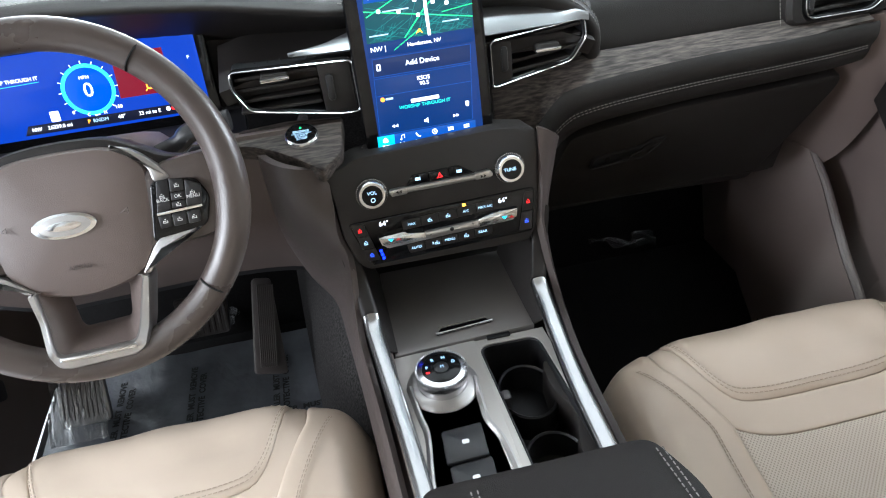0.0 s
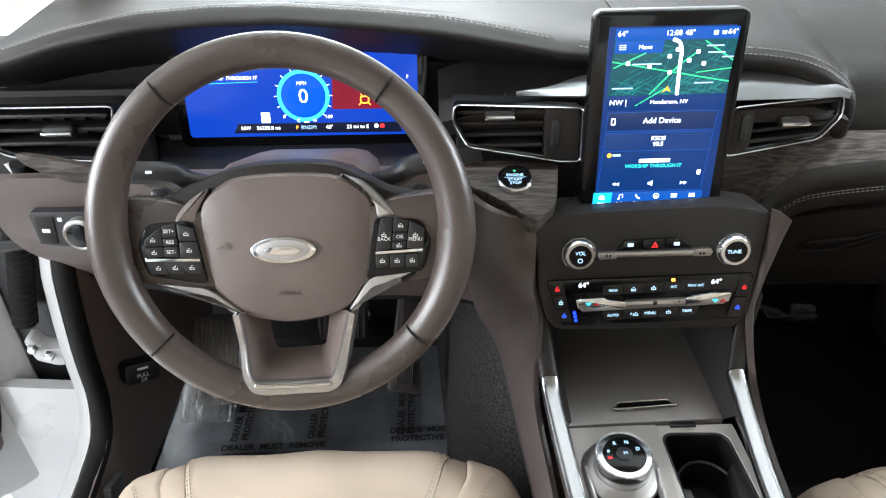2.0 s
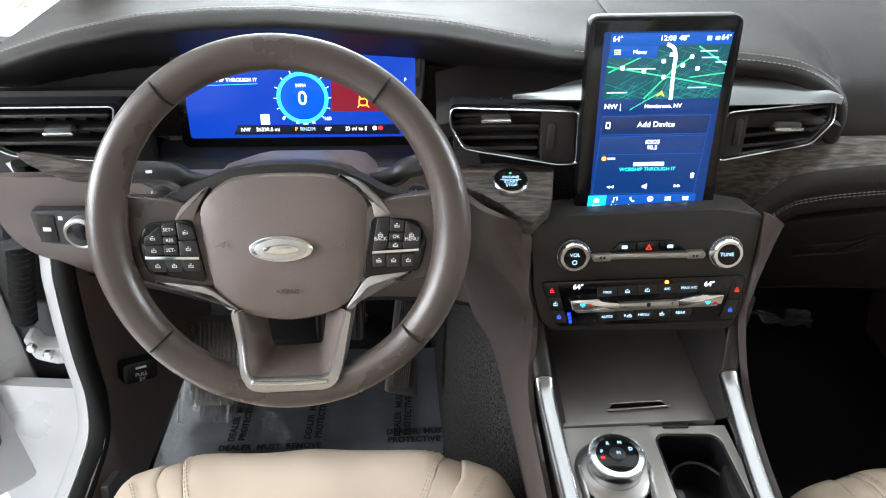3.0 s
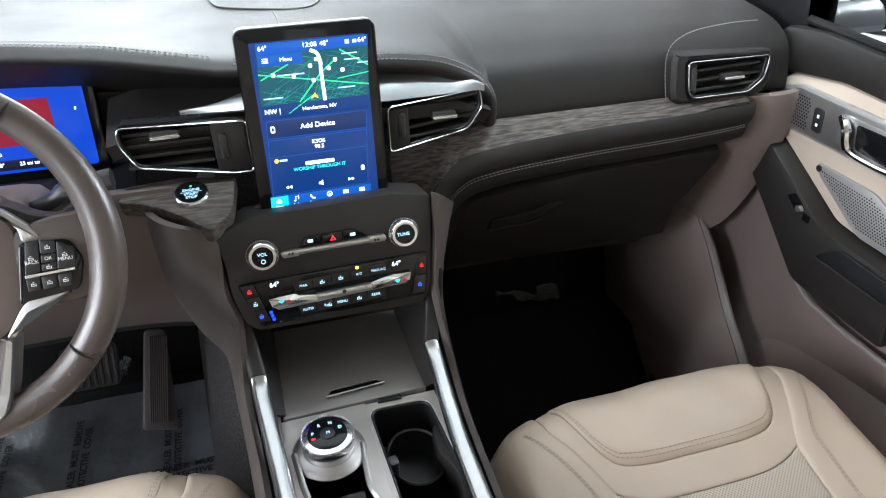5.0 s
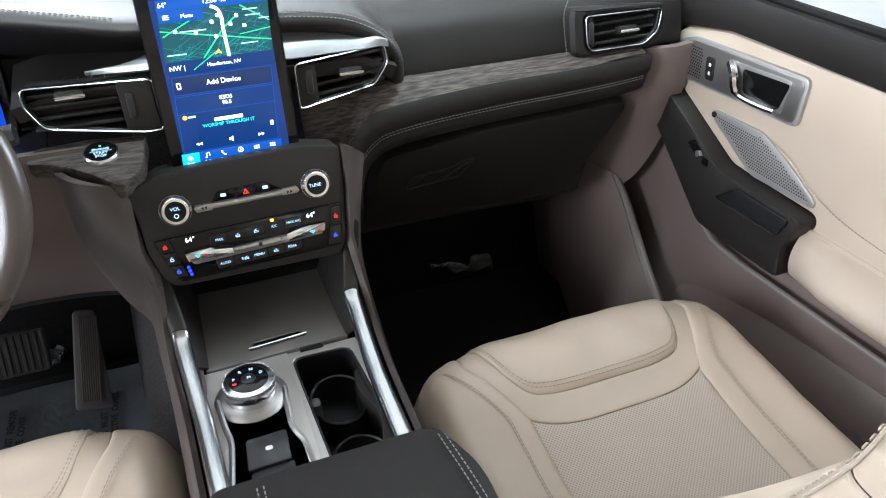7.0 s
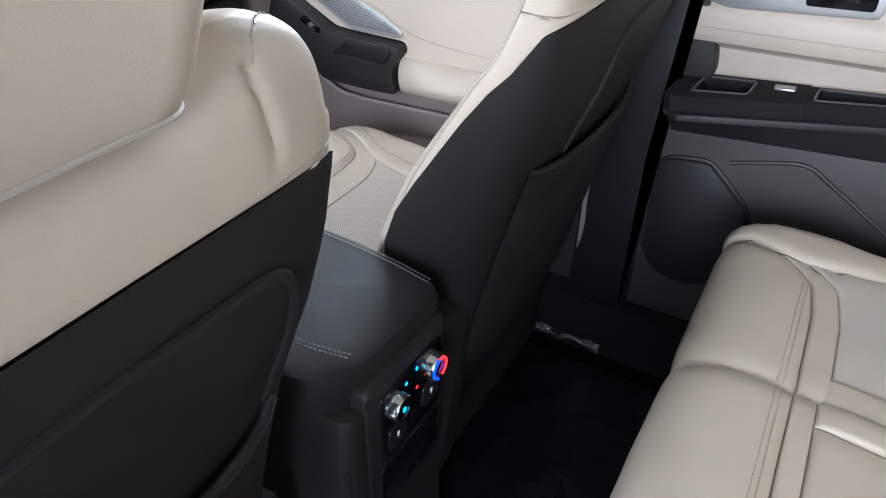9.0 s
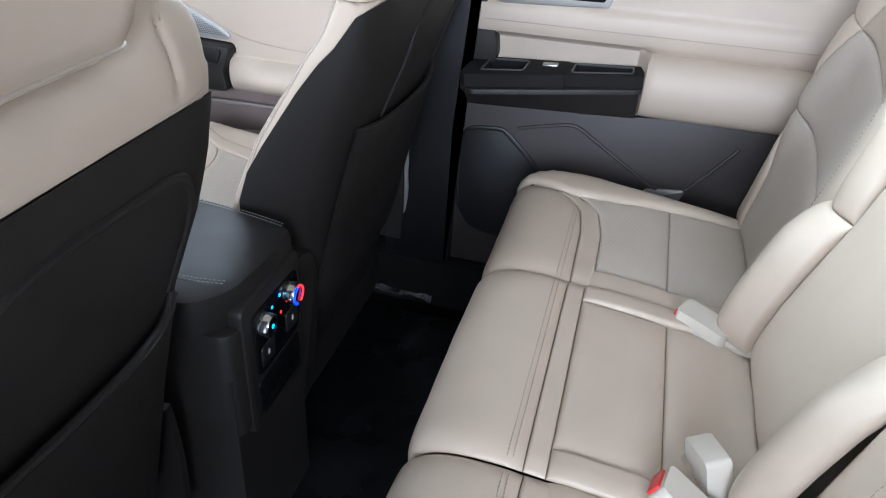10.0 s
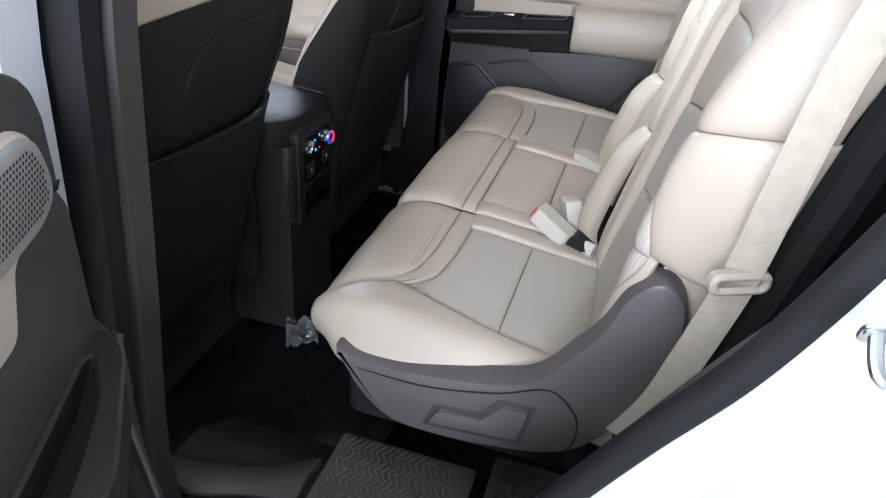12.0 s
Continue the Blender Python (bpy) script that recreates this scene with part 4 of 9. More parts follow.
# ---------------------------------------------------------------- centre stack controls
CM = plane_at((0, 0.105, 0.632), (1, 0, 0.01), (0, 0.25, 0.97))
stack = thing("centre_stack", (0, 0.09, 0.535), "black centre stack with knobs and climate buttons", "centre stack")
bm = bm_new()
slab(bm, rounded([(-0.137, 0.03), (-0.111, 0.037), (-0.097, 0.044), (0.076, 0.049), (0.09, 0.047), (0.1252, 0.0406), (0.1225, -0.0134), (0.1135, -0.0845), (0.1024, -0.102), (-0.1038, -0.0983), (-0.1174, -0.0846), (-0.1277, -0.0493), (-0.1296, -0.0097)], 0.007, 4), CM, -0.06, 0.0, 0.004)
part("face", bm, DARK, stack)
bm = bm_new()
sheet(bm, lambda u, v: (-0.1 + 0.185 * u, 0.115 + 0.06 * v, 0.652 - 0.012 * (1 - v)), 6, 4, 0.02)
part("shelf", bm, DARK, stack)
for x in (-0.085, 0.085):
    bm = bm_new()
    lathe(bm, [(0.0185, 0), (0.0185, 0.008), (0.017, 0.014), (0.0155, 0.016), (0.0125, 0.016), (0.0125, 0.0145)], CM @ Matrix.Translation((x, 0.0, 0)), 36)
    kn = part("knob", bm, CHROME, stack, "knurled chrome knob")
    bm = bm_new()
    lathe(bm, [(0.0123, 0.012), (0.0123, 0.0152), (0.0118, 0.0156)], CM @ Matrix.Translation((x, 0.0, 0)), 32)
    part("cap", bm, PIANO, kn)
bm = bm_new()
slab(bm, rrect(0.128, 0.007, 0.003, 3, 0, -0.004), CM, -0.002, 0.006, 0.002)
part("seek_bar", bm, SILVER, stack, "satin silver bar")
bm = bm_new()
slab(bm, rounded([(-0.12, -0.034), (0.115, -0.031), (0.108, -0.088), (-0.1, -0.092)], 0.006), CM, -0.003, 0.003, 0.0015)
clim = part("climate_strip", bm, PIANO, stack, "gloss black climate strip")
bm = bm_new()
slab(bm, rounded([(-0.084, -0.062), (0.084, -0.057), (0.084, -0.067), (-0.078, -0.072)], 0.003), CM, 0.003, 0.008, 0.002)
part("toggle_bar", bm, SILVER, clim, "satin silver toggle bar")

# ---------------------------------------------------------------- centre console
con = thing("centre_console", (0, -0.2, 0.1), "taupe centre console with silver rails and cup holders", "console")
bm = bm_new()


def con_ring(y, zt, wl, wr, zb=0.05, fl=0.02):
    return [V((-wl - fl, y, zb)), V((-wl, y, zt - 0.06)), V((-wl, y, zt)), V((wr, y, zt)), V((wr, y, zt - 0.06)), V((wr + fl, y, zb))]


skin(bm, [con_ring(0.24, 0.43, 0.115, 0.115, 0.1), con_ring(0.05, 0.43, 0.122, 0.12), con_ring(-0.0, 0.355, 0.115, 0.118), con_ring(-0.24, 0.355, 0.112, 0.118), con_ring(-0.3, 0.4, 0.108, 0.12), con_ring(-0.545, 0.4, 0.085, 0.108, 0.02, 0.005)], caps=(True, True))
part("body", bm, DARK, con)
for s, ps in ((-1, [(-0.1125, 0.05, 0.487), (-0.1115, 0.03, 0.478), (-0.106, -0.04, 0.463), (-0.1015, -0.1, 0.456), (-0.097, -0.2, 0.452), (-0.093, -0.27, 0.45)]),
              (1, [(0.107, 0.054, 0.487), (0.1065, 0.03, 0.478), (0.103, -0.04, 0.465), (0.1005, -0.1, 0.459), (0.0995, -0.2, 0.453), (0.098, -0.27, 0.45)])):
    bm = bm_new()
    rail = [V((0.0108 * math.copysign(abs(math.cos(a)) ** 0.7, math.cos(a)), 0.0085 * math.sin(a) - 0.002, 0)) for a in np.linspace(0, 2 * math.pi, 28, endpoint=False)]
    skin(bm, [[V((p.x + q[0], p.y, p.z + q[1])) for q in rail] for p in spline(ps, 30)], caps=(True, True))
    part("rail", bm, RIM, con, "polished silver rail")
    bm = bm_new()
    prop = spline([V(ps[0]) + V((0, 0.002, 0.0)), (s * 0.118, 0.085, 0.518), (s * 0.126, 0.1, 0.565)], 10)
    skin(bm, [[V((p.x + q[0], p.y, p.z + q[1])) for q in rail] for p in prop], caps=(True, True))
    part("strut", bm, DARK, con)
CT = plane_at((0, 0, 0.443), (1, 0, 0), (0, 1, 0))
bm = bm_new()
slab(bm, [(-0.092, 0.016), (0.09, 0.022), (0.092, 0.19), (-0.086, 0.19)], CT, -0.01, 0.003, 0.002)
lid = part("tray_lid", bm, TRAY, con, "dark satin storage lid")
bm = bm_new()
slab(bm, rounded([(-0.036, 0.036), (0.04, 0.041), (0.032, 0.05), (-0.028, 0.047)], 0.003), CT, 0.003, 0.005, 0.001)
lh = part("lid_handle", bm, PIANO, lid, "recessed handle with a chrome edge")
bm = bm_new()
tube(bm, [CT @ p for p in spline([(-0.036, 0.037, 0.006), (-0.02, 0.0365, 0.0065), (0.02, 0.0395, 0.0065), (0.04, 0.042, 0.006)], 20)], 0.0017, 8)
tube(bm, [CT @ p for p in spline([(-0.03, 0.0475, 0.0055), (0.0, 0.049, 0.0055), (0.033, 0.0505, 0.0055)], 12)], 0.0008, 6)
part("chrome_edge", bm, CHROME, lh)
# side walls of the console above the body
for s, x0, x1 in ((-1, -0.1, -0.112), (1, 0.109, 0.12)):
    bm = bm_new()
    sheet(bm, lambda u, v: (x0 + (x1 - x0) * v * 2 + s * 0.01 * math.sin(3 * v), 0.05 - 0.31 * u, 0.452 - 0.02 * u - 0.11 * v), 8, 6, 0.006, flip=s < 0)
    part("side_wall", bm, TAUPE_PLASTIC, con)
for s in (-1, 1):
    bm = bm_new()
    sheet(bm, lambda u, v: (s * (0.09 + 0.026 * v), 0.185 - 0.165 * u - 0.01 * v, 0.446 + (0.1 * (1 - u) + 0.022 * u) * v), 8, 4, 0.003, flip=s > 0)
    part("inner_cheek", bm, DARK, con)
# top plate with the cup well cut through
cup = rounded([(0.011, 0.006), (0.088, 0.004), (0.103, -0.225), (0.02, -0.215)], 0.016, 6)
bm = bm_new()
outer = []
for (x, y) in cup:
    # the plate's outer edge, met along the ray from the well's middle
    dx, dy = x - 0.054, y + 0.11
    k = min([(0.108 - 0.054) / dx if dx > 1e-6 else 99, (-0.1 - 0.054) / dx if dx < -1e-6 else 99, (0.016 + 0.11) / dy if dy > 1e-6 else 99, (-0.255 + 0.11) / dy if dy < -1e-6 else 99])
    outer.append((0.054 + dx * k, -0.11 + dy * k))
hollow(bm, outer, cup, CT, -0.006, 0.0, 0.0006)
part("top_plate", bm, CONSOLE_GREY, con, "grey satin top plate")
bm = bm_new()
slab(bm, [(-0.1, 0.013), (0.0085, 0.016), (0.0085, -0.255), (-0.1, -0.255)], CT, -0.004, 0.002, 0.0006)
part("dial_plate", bm, CONSOLE_GREY, con, "grey satin plate round the dial")
bm = bm_new()
hollow(bm, cup, shrink(ccw(cup), 0.003), CT, -0.075, -0.001, 0.001)
slab(bm, cup, CT, -0.08, -0.07, 0.001)
part("cup_well", bm, BLACK, con)
GD = CT @ Matrix.Translation((-0.046, -0.048, 0))
bm = bm_new()
lathe(bm, [(0.043, 0), (0.043, 0.003), (0.04, 0.006), (0.034, 0.008), (0.028, 0.009)], GD, 40)
dial_base = part("dial_base", bm, SILVER, con, "satin silver dial collar")
bm = bm_new()
lathe(bm, [(0.0285, 0.007), (0.03, 0.009), (0.03, 0.027), (0.0285, 0.03), (0.023, 0.031), (0.023, 0.0305)], GD, 48)
dial = part("gear_dial", bm, CHROME, con, "knurled chrome gear dial")
bm = bm_new()
lathe(bm, [(0.0228, 0.028), (0.0228, 0.0312), (0.0222, 0.0316)], GD, 40)
part("dial_face", bm, PIANO, dial)
# armrest box
bm = bm_new()
AR = [(-0.108, -0.235), (0.118, -0.235), (0.142, -0.3), (0.137, -0.42), (0.11, -0.546), (0.03, -0.55), (-0.05, -0.543), (-0.095, -0.51), (-0.106, -0.42), (-0.114, -0.3)]
slab(bm, rounded(AR, 0.02, 5), plane_at((0, 0, 0), (1, 0, 0), (0, 1, 0)), 0.47, 0.526, 0.014, dome=0.006)
arm = part("armrest", bm, ARM_LEATHER, con, "charcoal padded armrest")
for run in ([(-0.062, -0.26), (-0.06, -0.4), (-0.058, -0.48), (-0.05, -0.53)], [(0.112, -0.26), (0.12, -0.36), (0.112, -0.46), (0.098, -0.535)]):
    for off in (0.0, 0.006):
        bm = bm_new()
        sew(bm, [V((p.x + off, p.y, 0.5305 - 0.05 * max(0.0, abs(p.x) - 0.09))) for p in spline(run, 30)])
        part("stitching", bm, THREAD_GREY, arm)
bm = bm_new()
slab(bm, rounded([(-0.105, -0.24), (0.13, -0.24), (0.132, -0.42), (0.113, -0.55), (-0.085, -0.552), (-0.1, -0.42)], 0.02, 5), plane_at((0, 0, 0), (1, 0, 0), (0, 1, 0)), 0.3, 0.475, 0.006)
part("box", bm, DARK, con)


# ---------------------------------------------------------------- front seats
def along(prof, b):
    """The (y, z) of a side profile at b from 0 to 1."""
    n = len(prof) - 1
    f = max(0.0, min(1.0, b)) * n
    s = min(int(f), n - 1)
    u = f - s
    q = [V(prof[max(s - 1, 0)]), V(prof[s]), V(prof[s + 1]), V(prof[min(s + 2, n)])]
    return 0.5 * (2 * q[1] + (q[2] - q[0]) * u + (2 * q[0] - 5 * q[1] + 4 * q[2] - q[3]) * u * u + (3 * q[1] - q[0] - 3 * q[2] + q[3]) * u ** 3)


def front_seat(cx, fy, label, out, shift, slim):
    """A leather front seat: cx its middle, fy the cushion's front edge, out = 1 where the door is at +x."""
    s = thing("front_seat", (cx, fy - 0.3, 0.0), label, "car seat", "front seats")
    H = 0.235
    PROF = [(fy - 0.035, 0.27), (fy + 0.002, 0.325), (fy + 0.008, 0.383), (fy - 0.024, 0.416), (fy - 0.085, 0.413), (fy - 0.15, 0.393), (fy - 0.25, 0.372), (fy - 0.37, 0.362), (fy - 0.5, 0.36)]

    def cushion(a, b):
        t = max(-1.0, min(1.0, a))
        y, z = along(PROF, b)
        x = cx + H * t * (1 - 0.12 * max(0, 0.35 - b))
        over = max(0.0, abs(a) - 0.86)
        rise = 0.034 * abs(t) ** 3 * min(1.0, max(0.0, (b - 0.4) * 2.4))
        z += rise - 3.0 * over * over - 0.055 * max(0.0, (abs(t) - 0.55) / 0.45) ** 1.5 * max(0, 1 - b * 1.45)
        y -= 0.06 * abs(t) ** 3 * max(0.0, 1 - b * 2.0)
        x += math.copysign(0.3 * over * (1 - over), a) * 0.2
        return (x, y, z)

    def base_line(a):
        return max(0.43, 0.6 - 0.02 * math.cos(a) - 0.17 * (abs(a) / 0.83) ** 4)

    def u_line(a):
        return max(0.1, base_line(a) - 0.42 * max(0.0, (abs(a) - 0.42) / 0.31) ** 2.6)

    def inner_edge(b):
        return 0.74 - 0.2 * min(1, max(0, b - 0.42) / 0.2) if b > 0.42 else 0.74
    pieces = (("front_roll", BEIGE, patch(const(-0.738), const(0.738), const(0.0), u_line), 0.0045, 0.005),
              ("border", BEIGE, patch(const(-0.738), const(0.738), lambda a: u_line(a) + 0.001, lambda a: base_line(a) + 0.07), 0.002, 0.0),
              ("seat_insert", PERF, patch(lambda b: -inner_edge(b) + 0.002, lambda b: inner_edge(b) - 0.002, lambda a: base_line(a) + 0.071, const(1.0)), 0.002, 0.0),
              ("bolster", BEIGE, patch(const(-1.12), lambda b: -inner_edge(b), const(0.01), const(1.0)), 0.0048, 0.001),
              ("bolster", BEIGE, patch(inner_edge, const(1.12), const(0.01), const(1.0)), 0.0048, 0.001))
    for nm, mat, dom, h, wr in pieces:
        bm = bm_new()
        puff(bm, cushion, dom, h, 40, 40, deep=0.0035, wrinkle=wr, power=16, flip=True)
        part(nm, bm, mat, s)
    bm = bm_new()
    for off in (-0.012, -0.024):
        ln = [V(cushion(a * (1 + off * 0.8), u_line(a) + off)) + V((0, -0.001, 0.0062)) for a in np.linspace(-0.715, 0.715, 120)]
        sew(bm, ln, (0, 0, 1), 0.006, 0.0042, 0.0012)
    part("stitching", bm, THREAD, s)
    for sgn in (-1, 1):
        bm = bm_new()
        for off in (0.05, 0.062):
            sew(bm, [V(cushion(sgn * (inner_edge(b) + 0.06 + off), b)) + V((0, 0, 0.007)) for b in np.linspace(0.42, 0.95, 40)], (0, 0, 1), 0.006, 0.0042, 0.0012)
        part("stitching", bm, THREAD, s)
    bm = bm_new()
    slab(bm, rrect(0.42, 0.43, 0.05, 5), plane_at((cx, fy - 0.27, 0.1), (1, 0, 0), (0, 1, 0)), 0, 0.22, 0.02)
    part("base", bm, DARK, s)
    for sgn in (-1, 1):
        bm = bm_new()
        sheet(bm, lambda u, v: (cx + sgn * (0.236 + 0.008 * math.sin(3 * v)), fy - 0.06 - 0.46 * u, 0.2 + 0.15 * v + 0.06 * u * v), 10, 6, 0.012, flip=sgn > 0)
        part("side_shield", bm, DARK, s)

    # backrest: rings of a rounded section, beige in front and a dark shell behind
    dy = max(0.0, (fy + 0.018) * 0.8)

    def settle(z):
        """Draws the shoulders down to their height."""
        return z if z < 0.75 else (0.75 + (z - 0.75) * 0.8 if z < 0.857 else z - 0.0214)
    FY = [(0.3, -0.33), (0.4, -0.345), (0.527, -0.388), (0.624, -0.435), (0.738, -0.513), (0.797, -0.556), (0.868, -0.586), (0.91, -0.595), (0.932, -0.604), (0.944, -0.62)]
    RY = [(0.12, -0.49), (0.3, -0.53), (0.5, -0.57), (0.62, -0.6), (0.73, -0.64), (0.8, -0.65), (0.87, -0.654), (0.91, -0.65), (0.932, -0.642), (0.944, -0.63)]
    SY = [(0.3, -0.42), (0.521, -0.436), (0.578, -0.455), (0.709, -0.541), (0.796, -0.607), (0.822, -0.628), (0.838, -0.66)]
    WX = [(0.12, 0.17), (0.25, 0.215), (0.5, 0.24), (0.75, 0.246), (0.95, 0.246)]

    def half(z):
        w = curve_at(WX, z)
        return w * (1 - ((z - 0.8) / 0.146) ** 7) ** 0.25 if z > 0.8 else w

    def soft_at(tab, z):
        return sum(curve_at(tab, z + k * 0.006) for k in (-2, -1, 0, 1, 2)) / 5

    def section(z, th):
        """A point of the back at height z; th is 90 in front, 270 behind, in degrees."""
        c, sn = math.cos(radians(th)), math.sin(radians(th))
        yf, yr, w = soft_at(FY, max(z, 0.3)) if z > 0.3 else -0.33 - (0.3 - z) * 0.6, soft_at(RY, z), half(z) * slim
        mid, d = (yf + yr) / 2, (yf - yr) / 2
        x = w * math.copysign(abs(c) ** 0.42, c)
        y = mid + d * math.copysign(abs(sn) ** 0.5, sn)
        if sn > 0:
            y -= min(0.045, d) * (1 - min(1, abs(x / w) ** 3)) * (1 if z < 0.78 else max(0, (0.91 - z) / 0.13))
        return V((cx + shift + x, y + dy, settle(z)))

    def side_angle(z):
        ys = curve_at(SY, z)
        lo, hi = -89.0, 60.0
        for _ in range(30):
            m = (lo + hi) / 2
            if section(z, m).y - dy < ys:
                lo = m
            else:
                hi = m
        return lo
    low = side_angle(0.78)

    def split(z):
        """The angle on the side where beige meets the dark shell."""
        if z <= 0.78:
            return side_angle(z)
        return low + (-90.0 - low) * min(1.0, (z - 0.78) / 0.077) ** 7

    def even_ring(z, t0, t1, n):
        """The section from angle t0 to t1 in n even steps along its girth."""
        ths = set(np.linspace(t0, t1, 120))
        for k in np.linspace(-1, 1, 161):
            a = math.degrees(math.acos(math.copysign(abs(k) ** (1 / 0.42), k)))
            ths |= {q for q in (a, -a, 360 - a) if t0 < q < t1}
        pts = [section(z, q) for q in sorted(ths)]
        run = np.concatenate([[0], np.cumsum([(q - p).length for p, q in zip(pts, pts[1:])])])
        at = np.linspace(0, run[-1], n + 1)
        return [V(c) for c in zip(*(np.interp(at, run, [p[k] for p in pts]) for k in range(3)))]
    zs = [0.3, 0.34, 0.4, 0.46, 0.52, 0.57, 0.62, 0.67, 0.71, 0.75, 0.78] + [0.78 + 0.077 * (i / 14) ** (1 / 7) for i in range(1, 14)] + [0.857]
    below = list(zs)
    zs += [0.857 + 0.003 * k for k in range(1, 24)] + [0.929, 0.932, 0.935, 0.9375, 0.94, 0.942, 0.9435, 0.944]
    bm = bm_new()
    rings = []
    for z in zs:
        a = split(z)
        n = 200
        rings.append(even_ring(z, a, 180 - a, n))
    top = rings[-1]
    ym = sum(p.y for p in top) / len(top)
    for f, dz in ((0.75, 0.0012), (0.45, 0.0022), (0.15, 0.0028), (0.01, 0.003)):
        rings.append([V((p.x, ym + (p.y - ym) * f, p.z + dz)) for p in top])
    skin(bm, rings, close=False)
    upper = [v for v in bm.verts if v.co.z > 0.852 and not v.is_boundary]
    for _ in range(9):
        bmesh.ops.smooth_vert(bm, verts=upper, factor=0.5, use_axis_x=True, use_axis_y=True, use_axis_z=True)
    for v in upper:
        # the cover dips between the shoulders, under the headrest
        near = 1 - min(1.0, max(0.0, (abs(v.co.x - cx - shift) - 0.115) / 0.06))
        v.co.z += (0.009 - 0.031 * near * near * (3 - 2 * near)) * min(1.0, max(0.0, (v.co.z - 0.852) / 0.06))
    for _ in range(4):
        bmesh.ops.smooth_vert(bm, verts=upper, factor=0.5, use_axis_x=True, use_axis_y=True, use_axis_z=True)
    bm.normal_update()
    cover = BVHTree.FromBMesh(bm)
    lanes = {}
    for sgn in (-1, 1):
        up = [(0.182, -0.652, 0.82), (0.1824, -0.652, 0.837), (0.1853, -0.652, 0.858), (0.1817, -0.652, 0.886), (0.178, -0.645, 0.902)]
        ridge = [(0.178, -0.645, 0.902), (0.183, -0.638, 0.91), (0.19, -0.632, 0.916), (0.212, -0.622, 0.914), (0.232, -0.612, 0.908), (0.243, -0.596, 0.89)]
        lanes[sgn] = [[cover.find_nearest(V((cx + shift + sgn * p.x, p.y + dy, p.z)))[:2] for p in spline(ln, 40)] for ln in (up, ridge)]
    hem = 0.838
    sunk = {}
    for v in (v for v in bm.verts if v.co.z > 0.81 and not v.is_boundary):
        du = min((v.co - q[0]).length_squared for sgn in lanes for q in lanes[sgn][0])
        dr = min((v.co - q[0]).length_squared for sgn in lanes for q in lanes[sgn][1])
        if min(du, dr) < 0.0016:
            deep = 0.0012 * math.exp(-du / 0.02 ** 2) - 0.0034 * math.exp(-du / 0.0028 ** 2) - 0.0018 * math.exp(-du / 0.008 ** 2)
            sunk[v] = min(1.0, max(0.0, (v.co.z - hem) / 0.02)) * (deep - 0.0014 * math.exp(-dr / 0.0026 ** 2))
    for v, k in sunk.items():
        v.co += v.normal * k
    bm.normal_update()
    part("backrest", bm, BEIGE, s)
    bm = bm_new()
    rings = []
    for z in [0.12, 0.16, 0.2, 0.25] + below:
        a = split(z) if z > 0.3 else 0.0
        row = []
        for i in range(49):
            th = 180 - a + (180 + 2 * a) * i / 48
            p = section(z, th)
            row.append(p + (p - V((cx + shift, -0.5 + dy, settle(z)))).normalized() * 0.003)
        rings.append(row)
    skin(bm, rings, close=False)
    shell = part("back_panel", bm, SEAT_BACK, s, "dark taupe moulded seat back panel")
    # arch ridge, pocket and its lip on the back panel
    def behind(xr, z):
        """A point just off the back panel at xr from its middle."""
        w, yf, yb = half(z) * slim, soft_at(FY, z), soft_at(RY, z)
        mid, d = (yf + yb) / 2, (yf - yb) / 2
        c = min(0.995, abs(xr) / w) ** (1 / 0.42)
        return V((cx + shift + xr, mid - d * math.sqrt(1 - c * c) ** 0.5 - 0.003 + dy, settle(z)))
    bm = bm_new()
    arch = spline([(-0.1, 0.63), (-0.09, 0.69), (-0.08, 0.735), (-0.062, 0.768), (-0.03, 0.789), (0.03, 0.799), (0.1, 0.796), (0.155, 0.791), (0.181, 0.779), (0.194, 0.752), (0.197, 0.715), (0.193, 0.68), (0.188, 0.64)], 90)
    tube(bm, [behind(p.x, p.y) + V((0, 0.001, 0)) for p in arch], 0.0042, 8)
    part("ridge", bm, SEAT_BACK, shell)
    HEM = [(-0.2, 0.645), (-0.12, 0.634), (0.0, 0.622), (0.1, 0.614), (0.16, 0.612), (0.185, 0.617), (0.2, 0.632)]

    def pouch(u, v):
        xr = -0.2 + 0.4 * u
        top = curve_at(HEM, xr)
        z = 0.3 + (top - 0.3) * v
        return behind(xr * (0.97 if v < 0.99 else 0.985), z) + V((0, -0.002 - 0.014 * (math.sin(math.pi * u) * v) ** 0.5, 0))
    bm = bm_new()
    sheet(bm, pouch, 32, 20, 0.005, flip=True)
    part("map_pocket", bm, SEAT_BACK, shell)
    bm = bm_new()
    tube(bm, [pouch(u, 1.0) + V((0, 0.001, 0.0)) for u in np.linspace(0, 1, 32)], 0.0045, 8)
    part("pocket_hem", bm, SEAT_BACK, shell)
    # seams of the front edges, stitches over the shoulder
    for sgn in (-1, 1):
        bm = bm_new()
        tube(bm, [section(z, 90 - sgn * 74) + V((sgn * 0.0004, 0.0004, 0)) for z in np.linspace(0.42, 0.9, 40)], 0.001, 6)
        part("seam", bm, SEAM, s)
        bm = bm_new()
        sew(bm, [section(z, 90 - sgn * 71) + V((0, 0.0012, 0.0006)) for z in np.linspace(0.45, 0.9, 50)], (0, 1, 0.4), 0.006, 0.0042, 0.0012)
        part("stitching", bm, THREAD, s)
        bm = bm_new()
